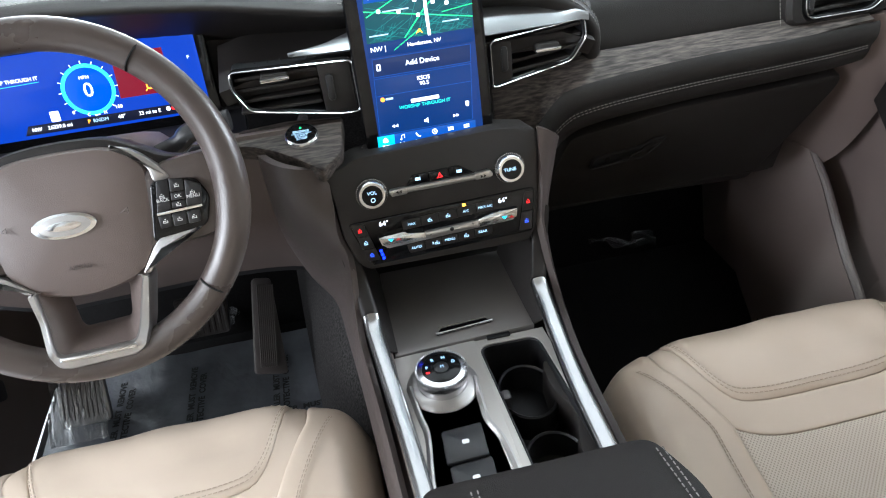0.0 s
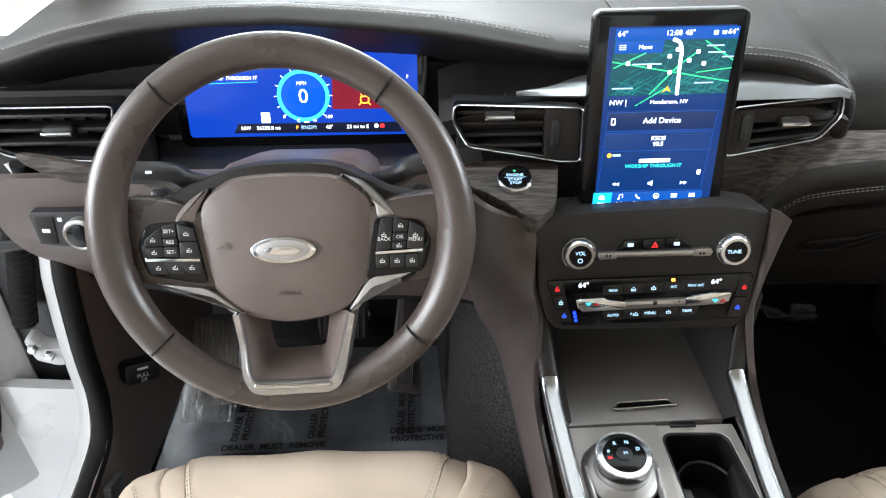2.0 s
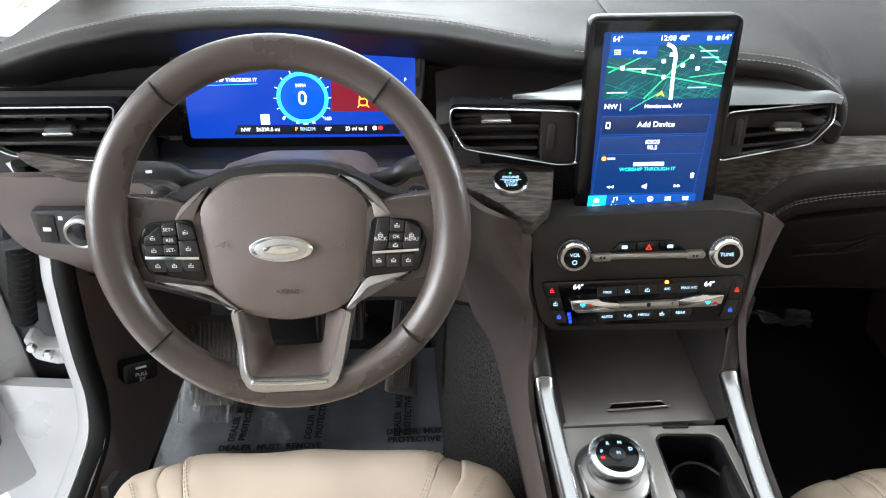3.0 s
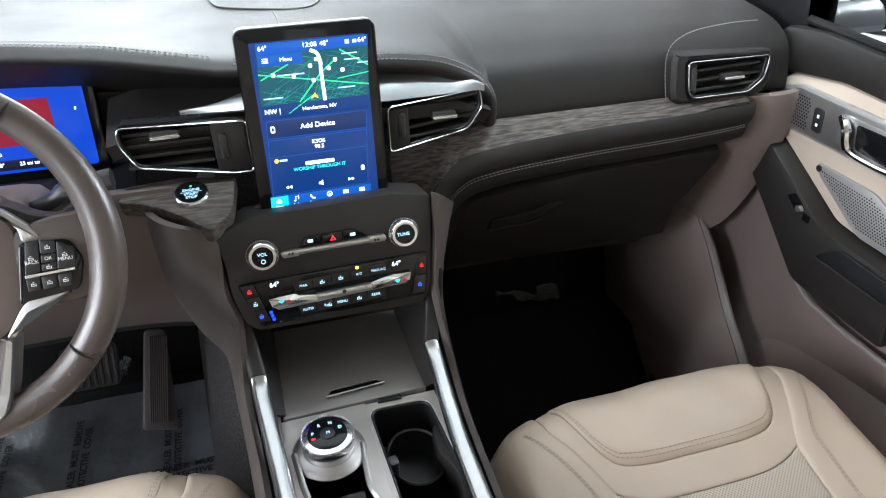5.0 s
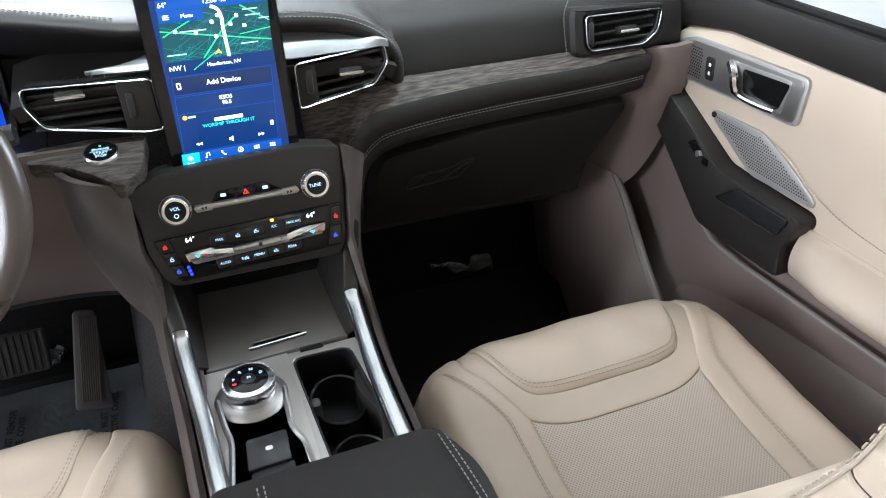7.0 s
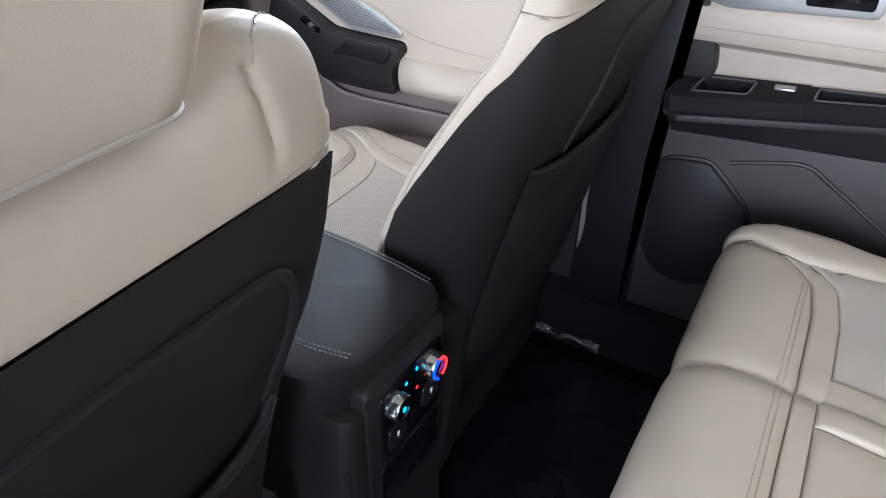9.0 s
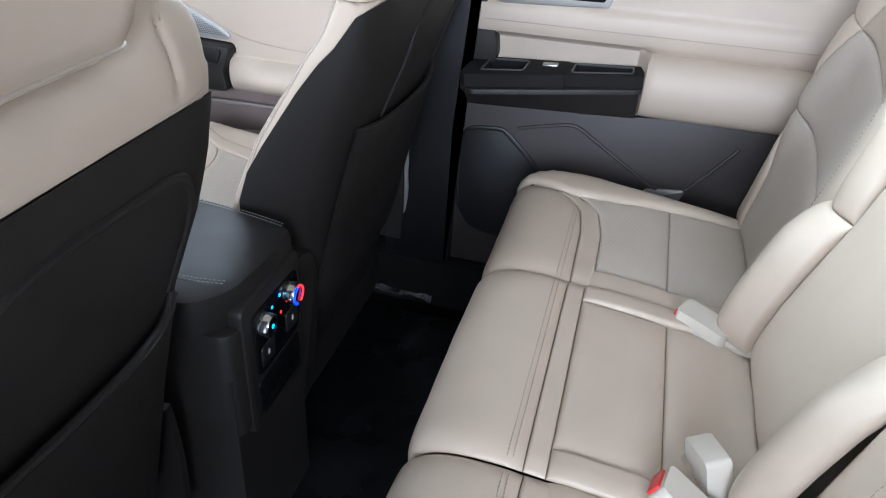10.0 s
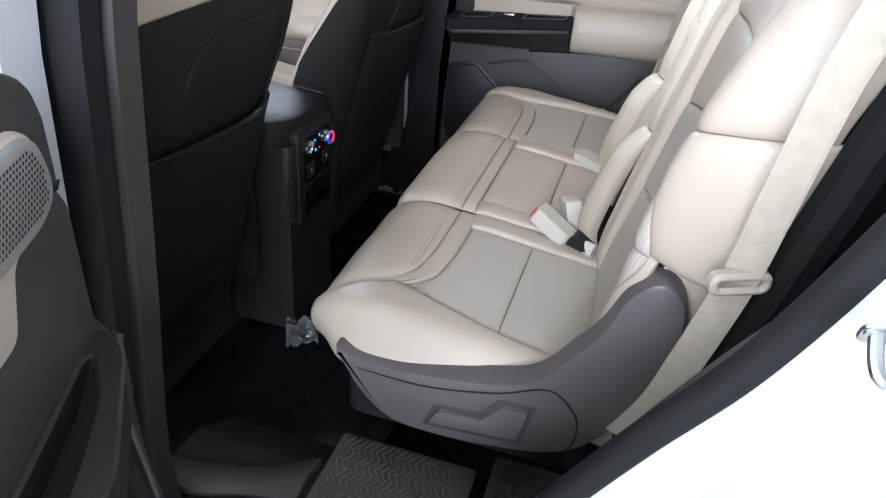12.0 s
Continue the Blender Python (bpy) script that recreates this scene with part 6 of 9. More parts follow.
sheet(bm, lambda u, v: EL[int(round(20 * v))].lerp(ER[int(round(20 * v))], u) + V((0.0, -0.014 * math.sin(math.pi * u), 0.0)), 10, 20, 0.012, flip=True)
part("dash_end", bm, KICK_LIT, dash)

# window, mirror sail and mirror
bm = bm_new()
slab(bm, rounded([(-0.46, 0.12), (-0.45, 0.19), (-0.36, 0.3), (-0.25, 0.42), (-0.225, 0.42), (-0.262, 0.24), (-0.255, 0.192), (-0.2, 0.186), (-0.3, 0.12)], 0.006), plane_at((0.765, 0, 0.6), (0, -1, 0), (0, 0, 1)), -0.02, 0.004, 0.004)
part("mirror_sail", bm, BLACK, d1)
bm = bm_new()
tube(bm, [DM @ V(p) for p in ((-0.25, 0.2, -0.012), (0.0, 0.198, -0.012), (0.6, 0.195, -0.012))], 0.007, 8)
part("window_seal", bm, RUBBER, d1)
MM = plane_at((1.0, 0.28, 0.79), (0.25, -1, 0.07), (0.02, -0.05, 1))
mir = thing("side_mirror", (0.98, 0.3, 0.72), "black door mirror reflecting the pale hall", "mirror")
bm = bm_new()
mo = rounded([(-0.125, -0.03), (-0.1, -0.058), (0.1, -0.05), (0.14, 0.0), (0.14, 0.09), (-0.13, 0.09)], 0.03, 6)
slab(bm, mo, MM, -0.07, 0.0, 0.012)
part("housing", bm, BLACK, mir)
GLASS = material("mirror_glass", (0.9, 0.9, 0.9), 0.02, metal=1.0, wear=0.0)
bm = bm_new()
slab(bm, [(p.x, p.y) for p in shrink(ccw(mo), 0.012)], MM, 0.0, 0.002, 0.0005)
mg = part("glass", bm, GLASS, mir, "mirror glass")
words("OBJECTS IN MIRROR ARE", MM @ Matrix.Translation((0.05, -0.016, 0.0022)), 0.0088, DARK, mg)
words("CLOSER THAN THEY APPEAR", MM @ Matrix.Translation((0.05, -0.0268, 0.0022)), 0.0088, DARK, mg)
bm = bm_new()
tube(bm, spline([(0.77, 0.32, 0.8), (0.86, 0.34, 0.77), (0.97, 0.33, 0.77)], 10), 0.03, 10, flat=0.6)
part("arm", bm, BLACK, mir)

# closed rear door on the far side
RM = plane_at((0.715, 0, 0.6), (0, -1, 0), (0, 0, 1))
d2 = thing("door_2", (0.76, -1.0, 0.05), "closed rear door with beige trim and a black tray", "car door", kind="structure")
bm = bm_new()
sheet(bm, lambda u, v: (0.77, -0.6 - 0.95 * u, 0.02 + 0.78 * v), 4, 4, 0.05)
part("shell", bm, PAINT, d2)
plate(d2, "lower_panel", [(0.61, -0.52), (0.61, -0.03), (0.9, -0.045), (0.98, -0.052), (1.0, -0.058), (1.4, -0.03), (1.4, -0.52)], RM, -0.04, 0.003, REAR_GREY, "dark grey lower door panel", 0.012)
plate(d2, "front_pillar_trim", [(0.6, -0.05), (0.61, 0.3), (0.66, 0.3), (0.67, 0.11), (0.695, 0.05), (0.7, 0.0), (0.62, -0.04)], RM, -0.04, 0.007, DARK, "", 0.02)
def door_skin(u, v):
    """The padded upper part of the rear door: a roll under the window, an armrest behind the tray."""
    y, z = -0.645 - 0.855 * u, 0.525 + 0.4 * v
    x = 0.717 + 0.022 * max(0.0, min(1.0, (y + 0.99) / 0.012)) * max(0.0, min(1.0, (0.66 - z) / 0.012))
    g = lambda a, b: max(0.0, math.sin(math.pi * max(0.0, min(1.0, (z - a) / (b - a))))) ** 0.35
    on = max(0.0, min(1.0, (-y - 0.972) / 0.012))
    x -= 0.052 * g(0.53, 0.648) * on * (0.75 + 0.25 * on)
    x -= 0.014 * g(0.655, 0.72)
    return (x, y, z + 0.02 * u)


bm = bm_new()
sheet(bm, door_skin, 90, 70, 0.03)
part("beige_panel", bm, BEIGE_TRIM, d2, "padded beige door trim with armrest")
bm = bm_new()
sew(bm, [V(door_skin(u, 0.4)) + V((-0.002, 0, 0)) for u in np.linspace(0.03, 1, 90)], (-1, 0, 0.3))
part("stitching", bm, THREAD, d2)
plate(d2, "silver_strip", [(0.87, -0.078), (0.9, -0.062), (1.24, -0.03), (1.4, -0.02), (1.4, -0.03), (1.2, -0.042), (0.92, -0.075)], RM, -0.01, 0.006, TAUPE_EDGE, "", 0.003)
TT = plane_at((0, 0, 0.549), (1, 0, 0), (0, 1, -0.0805))
bm = bm_new()
slab(bm, rounded([(0.73, -0.99), (0.664, -0.985), (0.597, -0.67), (0.63, -0.645), (0.73, -0.65)], 0.012, 5), TT, -0.034, -0.024, 0.003)
tr = part("tray", bm, DARK, d2, "black armrest tray with cup pockets")
bm = bm_new()
slab(bm, [(0.73, -0.776), (0.632, -0.776), (0.644, -0.844), (0.73, -0.844)], TT, -0.026, 0.0, 0.001)
for hole_pts, rim_pts in (([(0.714, -0.69), (0.645, -0.685), (0.656, -0.762), (0.714, -0.766)], [(0.73, -0.65), (0.628, -0.646), (0.599, -0.67), (0.62, -0.7775), (0.73, -0.7775)]),
                          ([(0.714, -0.858), (0.664, -0.856), (0.68, -0.965), (0.714, -0.965)], [(0.73, -0.8425), (0.632, -0.8425), (0.663, -0.985), (0.73, -0.99)])):
    hp = ccw(rounded(hole_pts, 0.008, 8))
    hollow(bm, cast(hp, rim_pts), hp, TT, -0.026, 0.0, 0.001)
part("tray_top", bm, RUBBER, tr)
bm = bm_new()
skin(bm, [[V((0.73, -0.64 - 0.345 * k, 0.575 + 0.022 * k)), V((0.604 + 0.066 * k, -0.66 - 0.32 * k, 0.575 + 0.022 * k)), V((0.64 + 0.045 * k, -0.665 - 0.317 * k, 0.535 + 0.004 * k)), V((0.73, -0.645 - 0.34 * k, 0.525))] for k in np.linspace(0, 1, 14)], caps=(True, True))
part("tray_underside", bm, DARK, tr)
# paler rims put the light caught by the pocket edges into colour
for o in ([(0.714, -0.69), (0.645, -0.685), (0.656, -0.762), (0.714, -0.766)], [(0.714, -0.858), (0.664, -0.856), (0.68, -0.965), (0.714, -0.965)]):
    ro = rounded(o, 0.006, 4)
    bm = bm_new()
    hollow(bm, [(p.x, p.y) for p in shrink(ccw(ro), -0.003)], ro, TT, -0.002, 0.0022, 0.0008)
    part("pocket_rim", bm, SILVER_DARK, tr)
bm = bm_new()
slab(bm, rrect(0.018, 0.03, 0.003, 3, 0.7, -0.81), TT, 0.0, 0.003, 0.001)
part("window_switch", bm, SILVER, tr)
spk = plate(d2, "speaker_cover", [(0.63, -0.2), (0.641, -0.155), (0.66, -0.141), (0.722, -0.133), (0.745, -0.146), (0.808, -0.205), (0.822, -0.25), (0.8, -0.36), (0.73, -0.4), (0.67, -0.385), (0.634, -0.33)], RM, -0.01, 0.007, BLACK, "black speaker cover", 0.016)
bm = bm_new()
tube(bm, [RM @ V(p) for p in spline([(0.642, -0.33, 0.007), (0.638, -0.2, 0.007), (0.648, -0.16, 0.007), (0.665, -0.149, 0.007), (0.72, -0.142, 0.007), (0.74, -0.153, 0.007), (0.798, -0.21, 0.007), (0.81, -0.25, 0.007)], 60)], 0.0026, 6)
part("cover_edge", bm, DARK, spk)
bm = bm_new()
tube(bm, [RM @ V(p) for p in spline([(0.757, -0.132, 0.003), (0.82, -0.115, 0.003), (0.872, -0.107, 0.003), (0.915, -0.13, 0.003), (0.99, -0.177, 0.003), (1.055, -0.215, 0.003), (1.1, -0.215, 0.003), (1.14, -0.17, 0.003), (1.19, -0.1, 0.003)], 60)], 0.004, 8)
part("crease", bm, REAR_GREY, d2)
plate(d2, "silver_tab", [(1.035, -0.215), (1.114, -0.205), (1.1, -0.245), (1.02, -0.245)], RM, -0.006, 0.007, SILVER_PAINT, "", 0.004)
rb = plate(d2, "handle_bezel", [(0.652, 0.15), (0.66, 0.124), (0.7, 0.116), (0.9, 0.13), (0.905, 0.19), (0.67, 0.18)], RM, -0.002, 0.007, SILVER_PAINT, "satin silver handle bezel", 0.01)
dimples(RM @ Matrix.Translation((0, 0, 0.0065)), [(0.668, 0.128), (0.76, 0.132), (0.76, 0.17), (0.668, 0.17)], 0.0055, 0.0018, BLACK, rb)
plate(rb, "handle_well", [(0.8, 0.136), (0.89, 0.14), (0.89, 0.18), (0.8, 0.18)], RM, 0.006, 0.008, PIANO, "", 0.006, 0.001)

# opaque pane added to keep lamp light off the rear seat backs
plate(d2, "window", [(0.6, 0.29), (0.63, 0.7), (1.42, 0.7), (1.5, 0.29)], plane_at((0.7, 0, 0.6), (0, -1, 0), (0.16, 0, 1)), -0.006, 0.0, DARK_PANE, "opaque dark pane that blocks light at the window", 0.03, 0.001)
# pillar between the right-hand doors, with a belt end
pr = thing("pillar_b_right", (0.72, -0.6, 0.05), "dark trimmed pillar between the closed doors", "pillar", kind="structure")
bm = bm_new()
slab(bm, rounded([(0.47, 0.02), (0.49, 0.36), (0.54, 0.62), (0.56, 0.8), (0.6, 1.32), (0.71, 1.32), (0.66, 0.8), (0.635, 0.45), (0.635, 0.02)], 0.015), plane_at((0.72, 0, 0), (0, -1, 0), (0, 0, 1)), -0.06, 0.03, 0.012)
part("trim", bm, BLACK, pr)
bm = bm_new()
tube(bm, spline([(0.655, -0.524, 0.44), (0.655, -0.526, 0.4), (0.65, -0.53, 0.33), (0.652, -0.526, 0.25)], 12), [0.006, 0.006, 0.007, 0.008, 0.008, 0.008, 0.007, 0.007, 0.008, 0.008, 0.007, 0.006], 6, flat=2.0)
part("belt_stay", bm, SILVER_PAINT, pr, "pale belt stalk")

# ---------------------------------------------------------------- driver's side: kick panel, seal, hinge pillar
kick = thing("kick_panel", (-0.71, 0.3, 0.0), "taupe kick panel with the bonnet release beside the open driver doorway", "trim panel", kind="structure")
bm = bm_new()
KE = [(0.62, 0.246), (0.56, 0.244), (0.51, 0.228), (0.406, 0.208), (0.325, 0.199), (0.29, 0.18), (0.268, 0.13), (0.262, 0.08), (0.25, 0.0), (0.215, -0.12), (0.16, -0.35), (0.12, -0.62)]


def kick_skin(u, v):
    z = 0.62 - 0.5 * u
    y0 = curve_at([(-a, b) for a, b in KE], -z)
    return (-0.716 + 0.012 * v - 0.006 * math.sin(math.pi * v), y0 + (0.62 - y0) * v, z + 0.0)


sheet(bm, kick_skin, 40, 12, 0.02)
part("panel", bm, KICK_LIT, kick)
bm = bm_new()
slab(bm, rrect(0.045, 0.034, 0.004, 3), plane_at((-0.703, 0.105, 0.225), (0, 1, -0.4), (0, 0.4, 1)), -0.006, 0.004, 0.0015)
part("inset_plate", bm, SILVER_DARK, kick, "small grey plate")
rel = thing("bonnet_release", (-0.7, 0.265, 0.3), "black bonnet release lever marked PULL", "lever")
KM = plane_at((-0.688, 0.246, 0.323), (0.75, 0.6, -0.25), (0.1, 0.35, 0.93))
bm = bm_new()
slab(bm, rrect(0.052, 0.034, 0.007, 4), KM, -0.012, 0.012, 0.005)
lv = part("lever", bm, BLACK, rel)
words("PULL", KM @ Matrix.Translation((0, -0.0035, 0.0125)), 0.0085, WHITE_PRINT, lv)
words("2X", KM @ Matrix.Translation((0.001, -0.0115, 0.0125)), 0.008, WHITE_PRINT, lv)
bar(KM @ Matrix.Translation((0, 0.0078, 0.0122)), 0.016, 0.0035, WHITE_PRINT, lv, "symbol")
bm = bm_new()
EDGE = [(0.226, 0.69), (0.232, 0.62), (0.233, 0.553), (0.2166, 0.509), (0.196, 0.406), (0.1875, 0.325), (0.159, 0.273), (0.103, 0.256), (0.064, 0.25), (-0.1, 0.22), (-0.4, 0.15)]
tube(bm, [V((-0.728, p.x, p.y)) for p in spline(EDGE, 70)], 0.0145, 10)
tagged(part("door_seal", bm, RUBBER), "black rubber door seal", "seal", kind="structure")
jam = thing("door_jamb", (-0.8, 0.2, 0.0), "white painted door jamb with hinge and cable boot", "door jamb", kind="structure")
bm = bm_new()


def jamb(u, v):
    e = spline(EDGE, 40)[min(39, int(round(u * 39)))]
    prof = [(-0.738, 0.006, 0.0), (-0.749, 0.012, -0.004), (-0.76, 0.02, -0.01), (-0.765, 0.05, -0.02), (-0.765, 0.12, -0.035)]
    k = v * 4
    i = min(3, int(k))
    a, b = prof[i], prof[i + 1]
    f = k - i
    return (a[0] + (b[0] - a[0]) * f, e.x + a[1] + (b[1] - a[1]) * f, e.y + (a[2] + (b[2] - a[2]) * f))


sheet(bm, jamb, 39, 16, 0.01)
part("skin", bm, PAINT, jam)
# black sheet that stands for the shade behind the jamb
bm = bm_new()
sheet(bm, lambda u, v: (-0.755 - 0.24 * u, 0.345 + 0.02 * u, -0.1 + 0.9 * v), 4, 4, 0.02)
part("gap", bm, BLACK, jam)
bm = bm_new()
slab(bm, rounded([(-0.036, 0.026), (-0.03, -0.016), (0.0, -0.03), (0.03, -0.026), (0.03, 0.004), (-0.014, 0.008), (-0.022, 0.03)], 0.006), plane_at((-0.835, 0.292, 0.325), (1, 0.05, 0.02), (0, 0, 1)), -0.02, 0.006, 0.004)
hg = part("hinge", bm, PAINT, jam, "white painted hinge")
bm = bm_new()
sheet(bm, lambda u, v: (-0.775 - 0.26 * u, 0.3 + 0.02 * u + 0.006 * math.sin(math.pi * min(1, max(0, v * 2 - 0.6))) * math.sin(math.pi * min(1, u * 1.6)), -0.06 + 0.305 * v - 0.05 * u * (1 - v)), 24, 24, 0.02)
lwr = part("lower_skin", bm, PAINT, jam)
for k in (0.0, 0.05):
    bm = bm_new()
    tube(bm, [(-0.985 + 0.5 * k, 0.311, 0.19 - 1.2 * k), (-0.93 + 0.4 * k, 0.308, 0.155 - 1.2 * k), (-0.89 + 0.3 * k, 0.306, 0.125 - 1.2 * k)], 0.006, 8, flat=0.6)
    part("pressed_rib", bm, PAINT, lwr)
bm = bm_new()
box(bm, plane_at((-0.915, 0.311, 0.045), (1, 0, 0.1), (0, 0, 1)), 0.022, 0.012, 0.008, 0.003, 0.002)
part("plug", bm, BLACK, lwr)
for k in (-0.018, 0.018):
    bm = bm_new()
    lathe(bm, [(0.008, 0), (0.008, 0.006), (0.006, 0.008)], plane_at((-0.848 + 0.6 * k, 0.284, 0.33 - 0.4 * k), (1, 0, 0), (0, 0, 1)), 6)
    part("bolt", bm, METAL, hg)
bm = bm_new()
tube(bm, spline([(-0.81, 0.3, 0.62), (-0.819, 0.3, 0.545), (-0.832, 0.3, 0.49), (-0.848, 0.302, 0.44), (-0.867, 0.305, 0.375)], 40), [0.016 + 0.003 * (k % 2) for k in range(40)], 10)
part("cable_boot", bm, RUBBER, jam, "ribbed black rubber boot")
bm = bm_new()
tube(bm, [(-0.9, 0.24, 0.545), (-0.8, 0.255, 0.55), (-0.755, 0.26, 0.555)], 0.008, 8)
part("check_strap", bm, BLACK, jam)
bm = bm_new()
sheet(bm, lambda u, v: (-0.78 - 0.15 * v, 0.1 - 0.75 * u, 0.16 - 0.08 * u - 0.03 * v), 8, 4, 0.02)
part("sill", bm, PAINT, jam)

# ---------------------------------------------------------------- left pillar between the doorways
pl = thing("pillar_b_left", (-0.76, -0.66, 0.1), "dark slate trimmed pillar with rubber seal between open doorways", "pillar", kind="structure")


def upright(name, pts, w, mat, depth, label=""):
    bm = bm_new()
    rings = []
    for x, y, z in pts:
        rings.append([V((x + dx, y + dyy, z)) for dx, dyy in ((-w, 0.0), (-w * 0.7, -0.012), (w * 0.7, -0.012), (w, 0.0), (w * 0.9, depth), (-w * 0.9, depth))])
    skin(bm, rings, caps=(True, True))
    return part(name, bm, mat, pl, label)


upright("trim", [(-0.722, -0.69, 0.02), (-0.722, -0.672, 0.3), (-0.722, -0.676, 0.37), (-0.722, -0.695, 0.56), (-0.722, -0.72, 0.87), (-0.7, -0.76, 1.3)], 0.024, REAR_GREY, 0.07)
upright("seal", [(-0.766, -0.69, 0.02), (-0.766, -0.672, 0.3), (-0.766, -0.676, 0.37), (-0.766, -0.694, 0.56), (-0.766, -0.718, 0.87), (-0.745, -0.758, 1.3)], 0.017, RUBBER, 0.04)
upright("post", [(-0.815, -0.66, -0.2), (-0.815, -0.65, 0.3), (-0.815, -0.655, 0.37), (-0.815, -0.672, 0.56), (-0.815, -0.69, 0.87), (-0.795, -0.73, 1.3)], 0.031, PAINT, 0.09, "white painted post")
upright("cap", [(-0.722, -0.7, 0.87), (-0.722, -0.712, 0.9), (-0.715, -0.728, 1.0), (-0.7, -0.765, 1.3)], 0.027, BEIGE_TRIM, 0.05, "beige upper trim")

# open rear door, swung out; its frame has x along the door, y up, z to the cabin side
OM = plane_at((-0.889, -0.775, 0.6), (0.93, 0.37, 0), (0, 0, 1))
d3 = thing("door_3", (-1.2, -0.9, 0.0), "open rear door with dark slate trim and an armrest pocket", "car door", kind="structure")
DE = [(-0.0233, 0.302), (-0.003, 0.292), (0.0118, 0.277), (0.0213, 0.2525), (0.022, 0.193)]
plate(d3, "shell", [(0.0, -0.5), (0.015, 0.2), (0.0, 0.25), (-0.75, 0.28), (-0.75, -0.35), (-0.6, -0.6), (0.02, -0.6)], OM, -0.09, -0.03, PAINT, "white painted door shell", 0.02)
plate(d3, "upper_panel", DE + [(0.022, 0.1925), (-0.0146, 0.2065), (-0.7, 0.2), (-0.7, 0.3)], OM, -0.03, 0.002, REAR_GREY, "dark slate upper door panel", 0.005, 0.006)
plate(d3, "lower_panel", [(0.0225, 0.19), (0.0347, 0.1687), (0.0372, 0.0516), (0.07, 0.0078), (0.085, -0.0374), (0.087, -0.1315), (0.1, -0.28), (0.1, -0.5), (-0.7, -0.5), (-0.7, 0.198), (-0.0146, 0.204)], OM, -0.03, 0.0, REAR_GREY, "dark slate door panel", 0.006, 0.006)
plate(d3, "beige_panel", [(-0.0445, 0.268), (-0.022, 0.2575), (-0.009, 0.2216), (-0.012, 0.2), (-0.038, 0.186), (-0.083, 0.186), (-0.105, 0.134), (-0.7, 0.13), (-0.7, 0.265)], OM, 0.0, 0.01, BEIGE_TRIM, "padded beige door trim", 0.012, 0.006)
b3 = plate(d3, "handle_bezel", [(-0.0445, 0.2632), (-0.0246, 0.2529), (-0.0137, 0.2216), (-0.0162, 0.2026), (-0.0439, 0.1927), (-0.3, 0.19), (-0.3, 0.262)], OM, 0.009, 0.014, SILVER_PAINT, "satin silver bezel", 0.012)
dimples(OM @ Matrix.Translation((0, 0, 0.0145)), [(-0.05, 0.255), (-0.033, 0.2465), (-0.0245, 0.2218), (-0.028, 0.207), (-0.05, 0.201), (-0.14, 0.2), (-0.14, 0.255)], 0.005, 0.0016, BLACK, b3)
TP3 = plane_at((-0.889, -0.775, 0.64), (0.93, 0.37, 0), (-0.37, 0.93, 0))
bm = bm_new()
tray_in = rounded([(-0.34, -0.012), (-0.1, -0.006), (-0.012, -0.003), (-0.004, -0.009), (-0.06, -0.03), (-0.14, -0.04), (-0.34, -0.045)], 0.008, 6)
tray_out = cast(tray_in, [(-0.42, 0.012), (0.03, 0.012), (0.034, -0.018), (0.0, -0.035), (-0.05, -0.05), (-0.135, -0.068), (-0.42, -0.075)])
hollow(bm, tray_out, tray_in, TP3, -0.045, 0.0, 0.003)
t3 = part("tray", bm, DARK, d3, "black armrest tray")
bm = bm_new()
slab(bm, [(-0.36, 0.002), (0.0, 0.002), (0.004, -0.014), (-0.06, -0.034), (-0.36, -0.05)], TP3, -0.06, -0.04, 0.002)
part("pocket_floor", bm, RUBBER, t3)
bm = bm_new()
skin(bm, [[OM @ V(p) for p in ((0.034, 0.03, -0.01), (0.034, 0.037, 0.016), (0.02, 0.005, 0.02), (-0.005, -0.04, 0.012), (-0.02, -0.06, -0.01))],
          [OM @ V(p) for p in ((-0.05, 0.0, -0.01), (-0.05, 0.036, 0.05), (-0.055, 0.0, 0.048), (-0.07, -0.06, 0.03), (-0.08, -0.09, -0.01))],
          [OM @ V(p) for p in ((-0.42, 0.0, -0.01), (-0.42, 0.036, 0.075), (-0.42, 0.0, 0.07), (-0.42, -0.07, 0.04), (-0.42, -0.11, -0.01))]], caps=(True, True))
part("armrest_body", bm, DARK, t3)
bm = bm_new()
tube(bm, [OM @ V(p) for p in spline([(0.07, 0.003, 0.003), (0.05, -0.02, 0.006), (0.045, -0.09, 0.006), (0.06, -0.16, 0.006), (0.09, -0.28, 0.004)], 24)], 0.005, 8)
part("trim_edge", bm, REAR_GREY, d3)
plate(d3, "speaker_cover", [(0.02, -0.12), (-0.03, -0.09), (-0.1, -0.09), (-0.2, -0.2), (-0.2, -0.42), (0.04, -0.42)], OM, 0.0, 0.006, DARK, "", 0.02)

